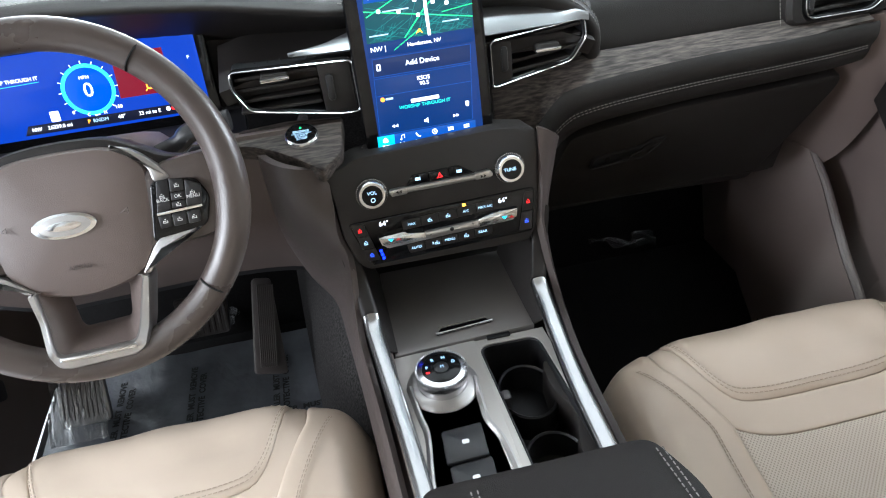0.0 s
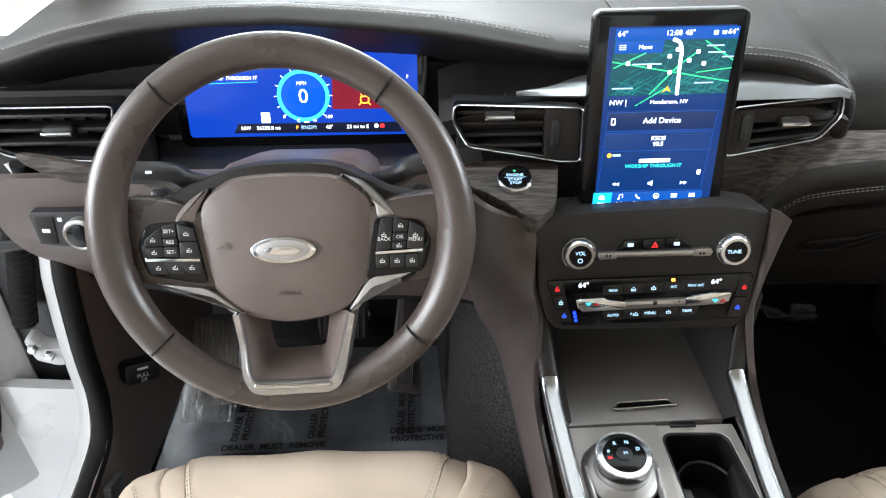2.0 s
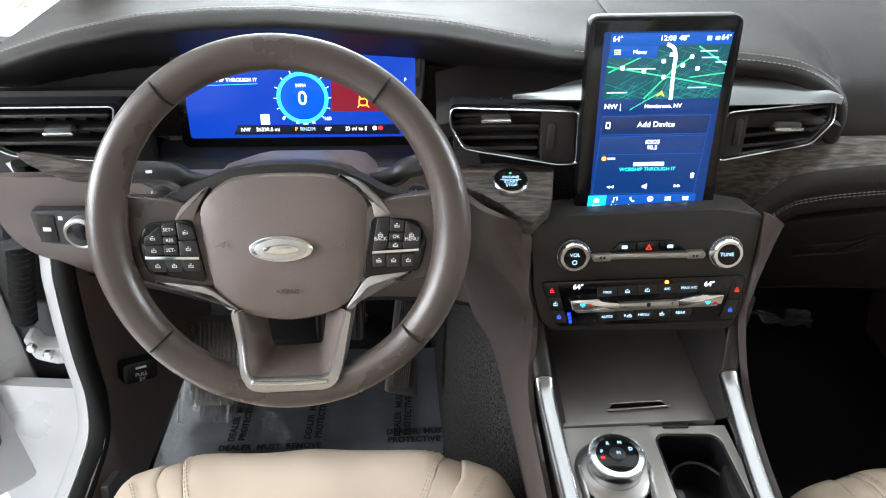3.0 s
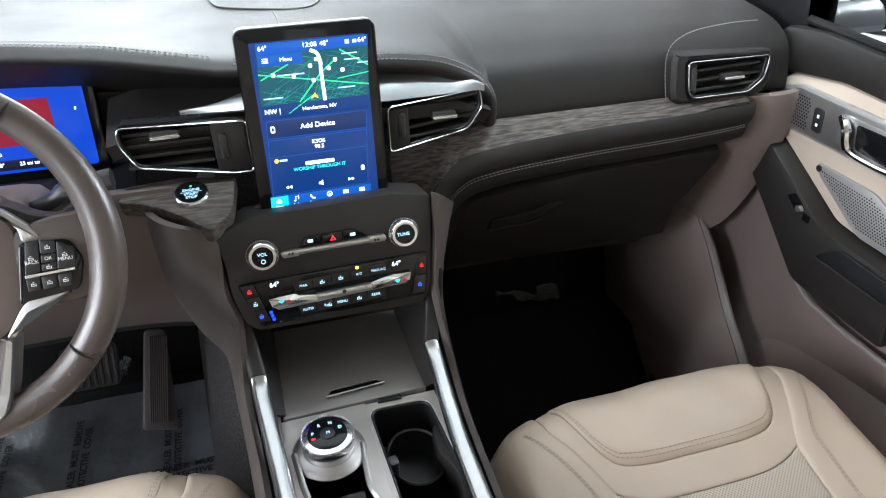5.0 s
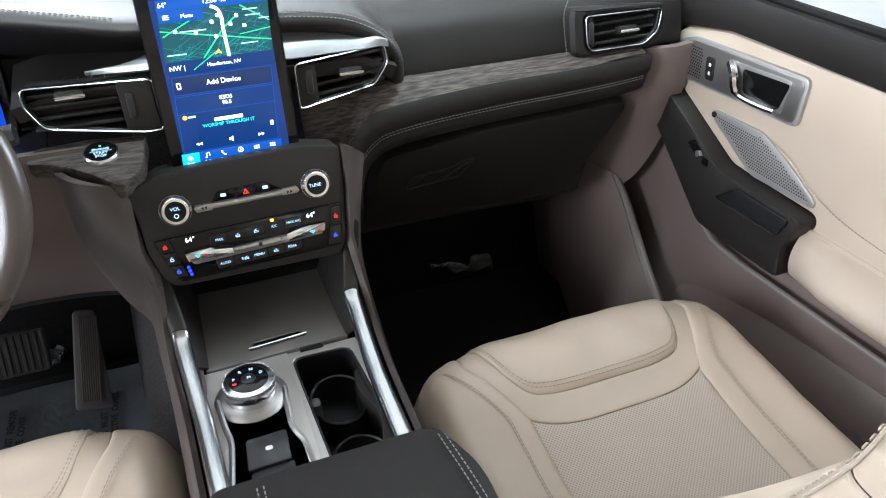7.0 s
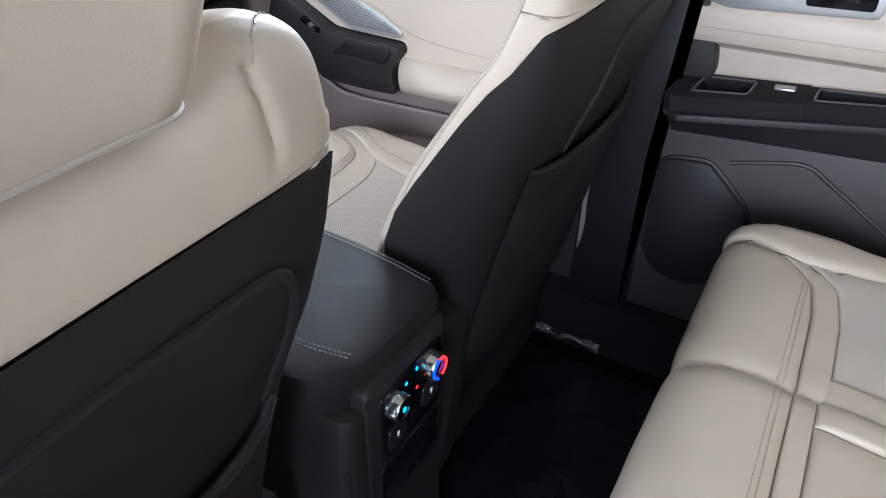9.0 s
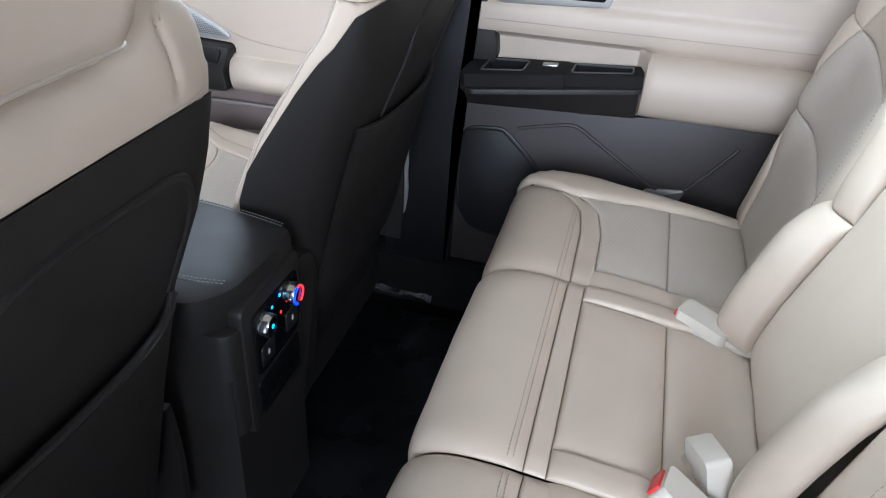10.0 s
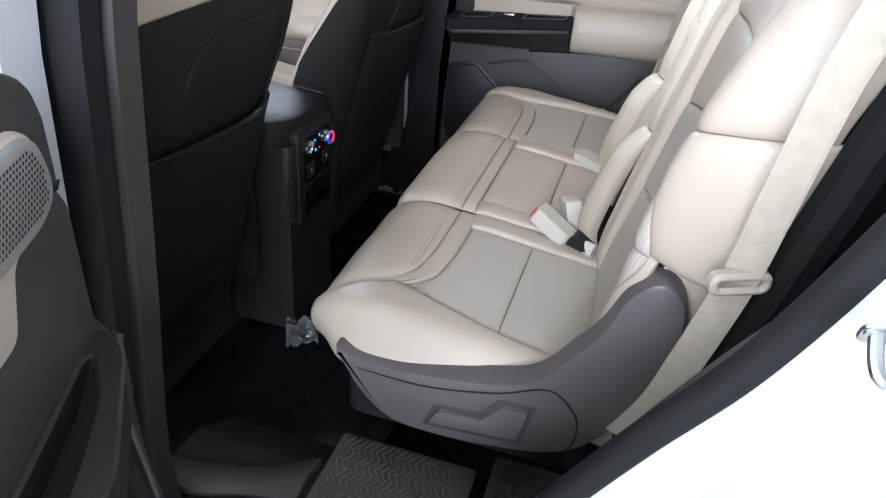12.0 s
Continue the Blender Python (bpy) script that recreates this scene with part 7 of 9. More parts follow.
# ---------------------------------------------------------------- rear doorway: sill, quarter panel, seal, striker
bm = bm_new()
sheet(bm, lambda u, v: (-0.47 - 0.3 * v, -0.62 - 0.72 * u, 0.12 + 0.06 * min(1, v * 3) - 0.02 * max(0, v - 0.5)), 14, 10, 0.03, flip=True)
sill = tagged(part("sill", bm, DARK), "dark plastic sill of the rear doorway", "sill", kind="structure")
for k, (ya, yb, xa, xb) in enumerate(((-0.85, -1.078, -0.49, -0.66), (-1.1, -1.25, -0.45, -0.66))):
    pm2 = plane_at((0, 0, 0.184), (1, 0, 0), (0, 1, 0))
    sp = thing("tread_plate", ((xa + xb) / 2, (ya + yb) / 2, 0.18), "ribbed taupe rubber tread plate on the sill", "tread plate", "tread plates")
    plate(sp, "mat", [(xa, ya), (xa, yb), (xb, yb), (xb, ya)], pm2, -0.004, 0.003, TREAD, "", 0.008, 0.002)
    bm = bm_new()
    n = int(abs(ya - yb) / 0.011)
    for i in range(1, n):
        y = ya - 0.011 * i
        if y - 0.02 > yb:
            for j in range(8):
                x = xa - 0.014 - 0.017 * j
                s = 1 if j % 2 else -1
                box(bm, plane_at((x, y - 0.006, 0.187), (1, 0.6 * s, 0), (0, 1, 0)), 0.019, 0.0035, 0.0022, 0.001, 0.0008)
    ob = part("ribs", bm, TREAD, sp)
    ob["kind"] = "stuff"
bm = bm_new()
lip_o = spline([(-0.722, -0.665, 0.4), (-0.716, -0.655, 0.3), (-0.7, -0.66, 0.235), (-0.69, -0.7, 0.2), (-0.665, -0.76, 0.192), (-0.645, -0.84, 0.19)], 50)
lip_i = spline([(-0.705, -0.6, 0.4), (-0.69, -0.595, 0.3), (-0.66, -0.6, 0.225), (-0.64, -0.66, 0.2), (-0.61, -0.76, 0.192), (-0.56, -0.84, 0.192)], 50)
sheet(bm, lambda u, v: lip_o[int(round(49 * u))].lerp(lip_i[int(round(49 * u))], v) + V((0, 0, 0.008 * math.sin(math.pi * v))), 49, 8, 0.012)
tagged(part("sill_trim", bm, REAR_GREY), "dark slate moulded trim between pillar and sill", "trim", kind="structure")
QE = [(-0.8, 0.16), (-1.0, 0.2), (-1.1, 0.33), (-1.187, 0.51), (-1.255, 0.635), (-1.315, 0.735), (-1.365, 0.85), (-1.41, 0.98), (-1.45, 1.2)]
bm = bm_new()
tube(bm, [V((-0.806, p.x - 0.006, p.y - 0.004)) for p in spline(QE, 60)], 0.015, 12)
tagged(part("door_seal", bm, RUBBER), "black rubber seal round the rear doorway", "seal", kind="structure")
quarter = thing("quarter_panel", (-0.87, -1.3, 0.1), "white painted rear quarter panel with door striker", "car body", kind="structure")
bm = bm_new()


def qskin(u, v):
    e = spline(QE, 50)[min(49, int(round(u * 49)))]
    prof = [(-0.806, -0.004, -0.003), (-0.818, -0.02, -0.018), (-0.83, -0.05, -0.04), (-0.9, -0.085, -0.065), (-0.945, -0.12, -0.09), (-0.96, -0.3, -0.12), (-0.955, -0.7, -0.12)]
    k = v * 6
    i = min(5, int(k))
    a, b = prof[i], prof[i + 1]
    f = k - i
    return (a[0] + (b[0] - a[0]) * f, e.x + a[1] + (b[1] - a[1]) * f, e.y + a[2] + (b[2] - a[2]) * f)


sheet(bm, qskin, 49, 24, 0.01, flip=True)
part("skin", bm, PAINT, quarter)
bm = bm_new()
sheet(bm, lambda u, v: (-0.79 + 0.11 * v, [p for p in spline(QE, 40)][min(39, int(round(u * 39)))].x - 0.02 - 0.05 * v, [p for p in spline(QE, 40)][min(39, int(round(u * 39)))].y + 0.01), 39, 6, 0.01)
part("inner_lining", bm, TREAD, quarter)
strk = thing("door_striker", (-0.87, -1.38, 0.81), "zinc door striker loop bolted to the quarter panel", "door striker")
STM = plane_at((-0.876, -1.372, 0.83), (0.0, -1, 0.15), (-0.55, 0.2, 0.8)) @ Matrix.Scale(0.75, 4)
bm = bm_new()
slab(bm, rrect(0.05, 0.034, 0.01, 5), STM, 0.0, 0.004, 0.001)
base = part("base", bm, METAL, strk)
bm = bm_new()
tube(bm, [STM @ V(p) for p in spline([(0.012, -0.008, 0.0), (0.014, -0.008, 0.03), (0.006, 0.0, 0.042), (-0.01, 0.004, 0.042), (-0.016, 0.008, 0.03), (-0.014, 0.008, 0.0)], 24)], 0.0045, 8)
part("loop", bm, METAL, strk)
for k in (-0.018, 0.018):
    bm = bm_new()
    lathe(bm, [(0.006, 0.004), (0.006, 0.007), (0.004, 0.008)], STM @ Matrix.Translation((k, -0.012 if k > 0 else 0.008, 0)), 12)
    part("bolt", bm, METAL, base)

# plastic side shield of the outer rear seat, with its lever
SHM = plane_at((-0.553, 0, 0.4), (0, -1, 0), (0, 0, 1))
shield = thing("seat_shield", (-0.55, -1.08, 0.25), "slate taupe plastic seat shield with recline lever beside the rear cushion", "seat trim")
bm = bm_new()
so = [(-0.866, 0.026), (-0.9, 0.018), (-0.9585, 0.016), (-1.02, 0.022), (-1.0777, 0.0305), (-1.13, 0.047), (-1.158, 0.07), (-1.18, 0.102), (-1.202, 0.134), (-1.2174, 0.162), (-1.234, 0.21), (-1.2625, 0.24), (-1.29, 0.23), (-1.305, 0.19), (-1.3, 0.1), (-1.275, 0.04), (-1.245, -0.01), (-1.211, -0.047), (-1.168, -0.068), (-1.11, -0.08), (-1.048, -0.087), (-0.985, -0.087), (-0.945, -0.078), (-0.909, -0.048), (-0.884, -0.012)]
slab(bm, [(-p.x, p.y) for p in spline(so, 90, closed=True)], SHM, -0.03, 0.012, 0.01)
sb = part("panel", bm, SLATE, shield)
well = plate(sb, "lever_well", [(1.0, -0.07), (1.018, -0.024), (1.082, -0.018), (1.106, 0.014), (1.157, 0.016), (1.142, -0.056)], SHM, 0.011, 0.0125, TAUPE, "", 0.008, 0.0008)
plate(well, "lever", [(1.012, -0.055), (1.024, -0.03), (1.085, -0.026), (1.11, 0.006), (1.148, 0.008), (1.136, -0.045)], SHM, 0.0125, 0.022, SLATE, "", 0.006, 0.002)
bm = bm_new()
tube(bm, [SHM @ V(q) for q in spline([(1.203, -0.048, 0.0125), (1.212, -0.02, 0.0125), (1.208, 0.015, 0.0125), (1.182, 0.045, 0.0125), (1.155, 0.047, 0.0125), (1.1, 0.022, 0.0125), (1.0, 0.001, 0.0125), (0.9, 0.002, 0.0115)], 60)], 0.0014, 6)
part("crease", bm, DARK, sb)

bm = bm_new()
sheet(bm, lambda u, v: (0.63 + 0.13 * v, 0.3 - 1.9 * u, 0.03 + 0.09 * min(1, v * 2.5)), 14, 8, 0.06)
tagged(part("sill_right", bm, BLACK_CARPET), "black carpeted sill under the closed doors", "sill", kind="structure")

# open driver's door, swung out; its frame has x along the door, y up, z to the cabin side
LM = plane_at((-0.915, 0.3, 0.6), (0.82, 0.57, 0), (0, 0, 1))
d4 = thing("door_4", (-1.25, 0.05, 0.0), "open white driver door with taupe trim and rubber seal", "car door", kind="structure")
plate(d4, "shell", [(0.02, -0.55), (0.03, -0.1), (0.02, 0.16), (-0.9, 0.17), (-0.9, -0.5), (-0.7, -0.6), (-0.05, -0.6)], LM, -0.1, -0.02, PAINT, "white painted door shell", 0.04, 0.012)
plate(d4, "trim_panel", [(-0.06, -0.48), (-0.05, 0.1), (-0.09, 0.16), (-0.85, 0.16), (-0.85, -0.42), (-0.7, -0.5)], LM, -0.022, 0.0, TAUPE_PLASTIC, "taupe door trim", 0.03, 0.006)
plate(d4, "beige_panel", [(-0.12, -0.02), (-0.13, 0.12), (-0.8, 0.12), (-0.8, -0.05), (-0.3, -0.08)], LM, 0.0, 0.01, BEIGE_TRIM, "padded beige door trim", 0.03, 0.005)
bm = bm_new()
tube(bm, [LM @ V(p) for p in spline([(-0.03, 0.15, -0.016), (-0.022, 0.0, -0.016), (-0.028, -0.2, -0.016), (-0.06, -0.42, -0.016), (-0.14, -0.52, -0.016), (-0.4, -0.54, -0.016)], 40)], 0.011, 10)
part("rubber_seal", bm, RUBBER, d4)
for z in (-0.22, 0.06):
    bm = bm_new()
    box(bm, LM @ Matrix.Translation((0.05, z, -0.05)), 0.08, 0.05, 0.02, 0.008, 0.004)
    part("hinge_arm", bm, PAINT, d4)

# ---------------------------------------------------------------- lit contents of the displays
LIT_WHITE = glow("lit_white", (0.85, 0.9, 0.95), 1.6)
LIT_SOFT = glow("lit_pale_blue", (0.45, 0.7, 0.9), 0.9)
LIT_CYAN = glow("lit_cyan", (0.05, 0.55, 0.9), 1.4)
LIT_TEAL = glow("lit_teal", (0.05, 0.75, 0.6), 1.2)
LIT_GREEN = glow("lit_green", (0.05, 0.75, 0.2), 1.2)
LIT_ORANGE = glow("lit_orange", (1.0, 0.3, 0.02), 2.0)
LIT_RED = glow("lit_red", (0.9, 0.02, 0.02), 1.2)
LIT_AMBER = glow("lit_amber", (1.0, 0.36, 0.03), 3.0)
LIT_BLUE = glow("lit_blue", (0.012, 0.03, 1.0), 2.2)
MAROON = glow("cluster_maroon", (0.13, 0.004, 0.012), 1.0)
NIGHT = glow("cluster_black", (0.004, 0.006, 0.02), 0.6)
MAPBASE = glow("map_dark_teal", (0.006, 0.05, 0.06), 1.0)
MAPLINE = glow("map_street", (0.015, 0.17, 0.16), 1.0)
PANEL_NAVY = glow("panel_navy", (0.002, 0.02, 0.095), 1.0)
PANEL_BLUE = glow("panel_blue", (0.005, 0.055, 0.26), 1.0)
PANEL_DARK = glow("panel_dark_navy", (0.006, 0.016, 0.06), 1.0)
PANEL_CYAN = glow("panel_cyan", (0.02, 0.4, 0.7), 1.0)


def quad(parent, name, m, pts, z, mat):
    """A lit area of a display."""
    bm = bm_new()
    slab(bm, pts, m, z, z + 0.0002, 0.00005)
    return part(name, bm, mat, parent)


def line(parent, name, m, pts, w, z, mat):
    """A lit line of a display."""
    bm = bm_new()
    n = len(pts)
    left, right = [], []
    for i, p in enumerate(pts):
        d = V(pts[min(i + 1, n - 1)]) - V(pts[max(i - 1, 0)])
        d = V((-d.y, d.x)).normalized() * w / 2
        left.append(m @ V((p[0] + d.x, p[1] + d.y, z)))
        right.append(m @ V((p[0] - d.x, p[1] - d.y, z)))
    skin(bm, [left, right], close=False)
    return part(name, bm, mat, parent)


# the display leans a little: left and right edges at a height
def dx(y, u):
    """A place across the display at height y, u from 0 to 1."""
    k = (y + 0.1) / 0.192
    lo, hi = -0.0661 + 0.0098 * k, 0.0557 + 0.013 * k
    return lo + (hi - lo) * u


def strip(y0, y1, u0=0.0, u1=1.0):
    return [(dx(y0, u0), y0), (dx(y0, u1), y0), (dx(y1, u1), y1), (dx(y1, u0), y1)]


Z = 0.0008
TS = tdisplay
quad(TS, "status_bar", SM, strip(0.0795, 0.0915), Z, PANEL_BLUE)
mp = quad(TS, "map_area", SM, strip(0.0075, 0.0795), Z, MAPBASE)
random.seed(11)
for i in range(110):
    # streets in two directions, denser towards the bottom
    v = random.random()
    y = 0.026 + 0.05 * v * v
    x = -0.05 + 0.11 * random.random()
    ln = 0.012 + 0.02 * random.random()
    ang = random.choice((0.55, -0.28, 0.5, -0.24, 1.2))
    a = (max(dx(y, 0.01), x - ln / 2 * math.cos(ang)), max(0.024, y - ln / 2 * math.sin(ang)))
    b = (min(dx(y, 0.98), x + ln / 2 * math.cos(ang)), min(0.077, y + ln / 2 * math.sin(ang)))
    line(mp, "street", SM, [a, b], 0.0004, Z + 0.0004, MAPLINE)
for a, b, w in (((-0.056, 0.052), (-0.02, 0.069), 0.0011), ((-0.058, 0.0585), (0.065, 0.036), 0.0011), ((-0.016, 0.024), (0.012, 0.055), 0.0013), ((0.012, 0.055), (0.03, 0.068), 0.0012),
                ((0.035, 0.078), (0.066, 0.058), 0.0013), ((-0.03, 0.012), (0.0, 0.03), 0.001), ((0.03, 0.046), (0.066, 0.05), 0.0008)):
    line(mp, "main_road", SM, [a, b], w, Z + 0.0006, LIT_GREEN)
rt = [(p.x, p.y) for p in spline([(0.002, 0.0803), (0.0093, 0.0763), (0.0122, 0.066), (0.0118, 0.0573), (0.0127, 0.0227)], 16)]
line(mp, "route", SM, rt, 0.0036, Z + 0.0008, LIT_WHITE)
for x, y in ((-0.0417, 0.0566), (-0.0192, 0.0532), (0.0003, 0.0632), (0.0023, 0.0467), (0.0207, 0.0586), (0.029, 0.0673), (0.0364, 0.0552), (0.0079, 0.0697)):
    bar(SM @ Matrix.Translation((x, y, Z + 0.0008)), 0.0042, 0.0042, LIT_WHITE, mp, "map_pin", d=0.0002, r=0.001)
for x, y, w in ((-0.0222, 0.0556, 0.03), (0.0389, 0.0352, 0.02), (0.0458, 0.073, 0.018), (0.048, 0.0663, 0.018), (0.0601, 0.0615, 0.012), (-0.0451, 0.031, 0.022)):
    bar(SM @ Matrix.Translation((x, y, Z + 0.0009)), w, 0.0014, LIT_SOFT, mp, "map_label", d=0.0002)
quad(mp, "position_arrow", SM, [(-0.003, 0.0262), (0.0015, 0.0285), (0.0055, 0.0262), (0.002, 0.0325)], Z + 0.001, LIT_ORANGE)
mn = quad(TS, "menu_button", SM, [(-0.0565, 0.067), (-0.0076, 0.0668), (-0.0068, 0.079), (-0.056, 0.0793)], Z + 0.0005, PANEL_BLUE)
words("Menu", SM @ Matrix.Translation((-0.0255, 0.0728, Z + 0.0009)), 0.0062, LIT_WHITE, mn)
for k in (-0.002, 0, 0.002):
    bar(SM @ Matrix.Translation((-0.0485, 0.073 + k, Z + 0.0008)), 0.007, 0.0008, LIT_WHITE, mn, "menu_icon", d=0.0002)
cp = quad(TS, "compass_strip", SM, strip(0.0075, 0.0232), Z + 0.0004, PANEL_NAVY)
words("NW |", SM @ Matrix.Translation((-0.048, 0.0158, Z + 0.0008)), 0.0078, LIT_WHITE, cp)
words("Henderson, NV", SM @ Matrix.Translation((0.0055, 0.0158, Z + 0.0008)), 0.0062, LIT_WHITE, cp)
for tx, x in (("64°", -0.0495), ("12:08", 0.002), ("48°", 0.0185), ("64°", 0.0618)):
    words(tx, SM @ Matrix.Translation((x, 0.0862, Z + 0.0008)), 0.0075, LIT_WHITE, TS)
bar(SM @ Matrix.Translation((0.0445, 0.0858, Z + 0.0006)), 0.005, 0.0048, LIT_SOFT, TS, "signal_icon", d=0.0002)
bar(SM @ Matrix.Translation((0.053, 0.0858, Z + 0.0006)), 0.005, 0.004, LIT_SOFT, TS, "signal_icon", d=0.0002)


def framed(y0, y1, mat, name):
    q = quad(TS, name, SM, strip(y0, y1, 0.03, 0.97), Z, mat)
    for pts in ([(dx(y0, 0.03), y0), (dx(y0, 0.97), y0)], [(dx(y1, 0.03), y1), (dx(y1, 0.97), y1)], [(dx(y0, 0.03), y0), (dx(y1, 0.03), y1)], [(dx(y0, 0.97), y0), (dx(y1, 0.97), y1)]):
        line(q, "border", SM, pts, 0.0006, Z + 0.0004, PANEL_BLUE)
    return q


ad = framed(-0.0152, 0.0052, PANEL_DARK, "device_panel")
words("Add Device", SM @ Matrix.Translation((0.0008, -0.0045, Z + 0.0006)), 0.0085, LIT_WHITE, ad)
bar(SM @ Matrix.Translation((-0.051, -0.0047, Z + 0.0004)), 0.0048, 0.0075, LIT_WHITE, ad, "phone_icon", d=0.0002, r=0.001)
bar(SM @ Matrix.Translation((-0.051, -0.0047, Z + 0.0007)), 0.0028, 0.0045, PANEL_DARK, ad, "phone_icon", d=0.0002, r=0.0005)
au = framed(-0.0845, -0.0175, PANEL_NAVY, "audio_panel")
line(au, "divider", SM, [(dx(-0.038, 0.03), -0.038), (dx(-0.038, 0.97), -0.038)], 0.0006, Z + 0.0004, PANEL_BLUE)
words("KSOS", SM @ Matrix.Translation((-0.0006, -0.0242, Z + 0.0006)), 0.0066, LIT_WHITE, au)
words("90.5", SM @ Matrix.Translation((-0.0003, -0.0306, Z + 0.0006)), 0.0066, LIT_WHITE, au)
bar(SM @ Matrix.Translation((-0.0019, -0.0495, Z + 0.0004)), 0.034, 0.0042, LIT_WHITE, au, "artist_bar", d=0.0002)
words("WORSHIP THROUGH IT", SM @ Matrix.Translation((-0.0027, -0.0556, Z + 0.0006)), 0.0058, LIT_TEAL, au)
bar(SM @ Matrix.Translation((-0.052, -0.0425, Z + 0.0004)), 0.005, 0.005, LIT_ORANGE, au, "radio_icon", d=0.0002, r=0.002)
bar(SM @ Matrix.Translation((-0.044, -0.0425, Z + 0.0004)), 0.009, 0.0025, LIT_SOFT, au, "radio_mark", d=0.0002)
bar(SM @ Matrix.Translation((0.0485, -0.064, Z + 0.0004)), 0.004, 0.006, LIT_WHITE, au, "broadcast_icon", d=0.0002, r=0.001)
for x, s in ((-0.0418, -1), (0.0335, 1)):
    for k in (-0.0022, 0.0018):
        quad(au, "skip_icon", SM, ccw([(x + k - s * 0.0016, -0.0782), (x + k - s * 0.0016, -0.0742), (x + k + s * 0.0018, -0.0762)]), Z + 0.0004, LIT_WHITE)
quad(au, "mute_icon", SM, [(-0.0062, -0.0775), (-0.004, -0.0775), (-0.0012, -0.0795), (-0.0012, -0.0727), (-0.004, -0.0747), (-0.0062, -0.0747)], Z + 0.0004, LIT_WHITE)
nv = quad(TS, "tab_bar", SM, strip(-0.102, -0.0862), Z, PANEL_BLUE)
quad(nv, "active_tab", SM, strip(-0.102, -0.0862, 0.0, 0.17), Z + 0.0003, PANEL_CYAN)
for i, (x, tx) in enumerate(((-0.0561, "Home"), (-0.0354, "Audio"), (-0.0155, "Phone"), (0.0049, "Nav"), (0.0248, "Apps"), (0.0448, "Settings"))):
    if i == 0:
        quad(nv, "tab_icon", SM, [(x - 0.003, -0.0945), (x + 0.003, -0.0945), (x + 0.003, -0.0912), (x, -0.0888), (x - 0.003, -0.0912)], Z + 0.0006, LIT_WHITE)
    elif i == 3:
        bm = bm_new()
        hollow(bm, [(0.0033 * math.cos(a), 0.0033 * math.sin(a)) for a in np.linspace(0, 2 * math.pi, 20, endpoint=False)], [(0.0025 * math.cos(a), 0.0025 * math.sin(a)) for a in np.linspace(0, 2 * math.pi, 20, endpoint=False)], SM @ Matrix.Translation((x, -0.0915, 0)), Z + 0.0004, Z + 0.0007, 0.00005)
        part("tab_icon", bm, LIT_WHITE, nv)
        quad(nv, "tab_icon", SM, [(x - 0.0014, -0.0928), (x, -0.0922), (x + 0.0014, -0.0928), (x, -0.0898)], Z + 0.0006, LIT_WHITE)
    elif i == 1:
        line(nv, "tab_icon", SM, [(x - 0.001, -0.0938), (x - 0.001, -0.0892), (x + 0.0026, -0.0885), (x + 0.0026, -0.0928)], 0.0009, Z + 0.0006, LIT_WHITE)
        bar(SM @ Matrix.Translation((x - 0.0018, -0.094, Z + 0.0005)), 0.0022, 0.0018, LIT_WHITE, nv, "tab_icon", d=0.0002, r=0.0008)
    elif i == 2:
        line(nv, "tab_icon", SM, [(x - 0.0024, -0.089), (x - 0.0018, -0.0915), (x + 0.0, -0.0935), (x + 0.0025, -0.0942)], 0.0016, Z + 0.0006, LIT_WHITE)
    else:
        for r in range(2):
            for c in range(3):
                bar(SM @ Matrix.Translation((x - 0.0024 + 0.0024 * c, -0.0928 + 0.0026 * r, Z + 0.0005)), 0.0018, 0.0018, LIT_WHITE, nv, "tab_icon", d=0.0002, r=0.0003)
    words(tx, SM @ Matrix.Translation((x, -0.0988, Z + 0.0007)), 0.0035, LIT_WHITE, nv)

# ---------------------------------------------------------------- instrument cluster contents
gx, gy = 0.0021, -0.0014
bm = bm_new()
ang = np.linspace(0, 2 * math.pi, 48, endpoint=False)
hollow(bm, [(0.031 * math.cos(a), 0.031 * math.sin(a)) for a in ang], [(0.0265 * math.cos(a), 0.0265 * math.sin(a)) for a in ang], CL @ Matrix.Translation((gx, gy, 0)), 0.0002, 0.0008, 0.0001)
ring_ob = part("gauge_ring", bm, LIT_CYAN, cscreen, "cyan gauge ring")
quad(cscreen, "gauge_face", CL, [(gx + 0.0262 * math.cos(a), gy + 0.0262 * math.sin(a)) for a in ang], 0.0002, glow("gauge_blue", (0.003, 0.06, 0.7), 1.0))
for k in range(13):
    a = radians(225 - 22.5 * k)
    line(ring_ob, "tick", CL, [(gx + 0.031 * math.cos(a), gy + 0.031 * math.sin(a)), (gx + 0.0345 * math.cos(a), gy + 0.0345 * math.sin(a))], 0.0008, 0.001, LIT_WHITE)
words("0", CL @ Matrix.Translation((gx, gy - 0.001, 0.001)), 0.024, LIT_WHITE, cscreen)
words("MPH", CL @ Matrix.Translation((gx - 0.001, gy + 0.0148, 0.001)), 0.006, LIT_WHITE, cscreen)
words("0", CL @ Matrix.Translation((-0.0226, -0.026, 0.001)), 0.006, LIT_WHITE, cscreen)
words("160", CL @ Matrix.Translation((0.0305, -0.0268, 0.001)), 0.006, LIT_WHITE, cscreen)
words("C", CL @ Matrix.Translation((-0.006, -0.0312, 0.001)), 0.0055, LIT_WHITE, cscreen)
words("H", CL @ Matrix.Translation((0.0135, -0.0312, 0.001)), 0.0055, LIT_WHITE, cscreen)
bar(CL @ Matrix.Translation((0.0035, -0.0315, 0.0004)), 0.006, 0.004, LIT_WHITE, cscreen, "coolant_icon", d=0.0003)
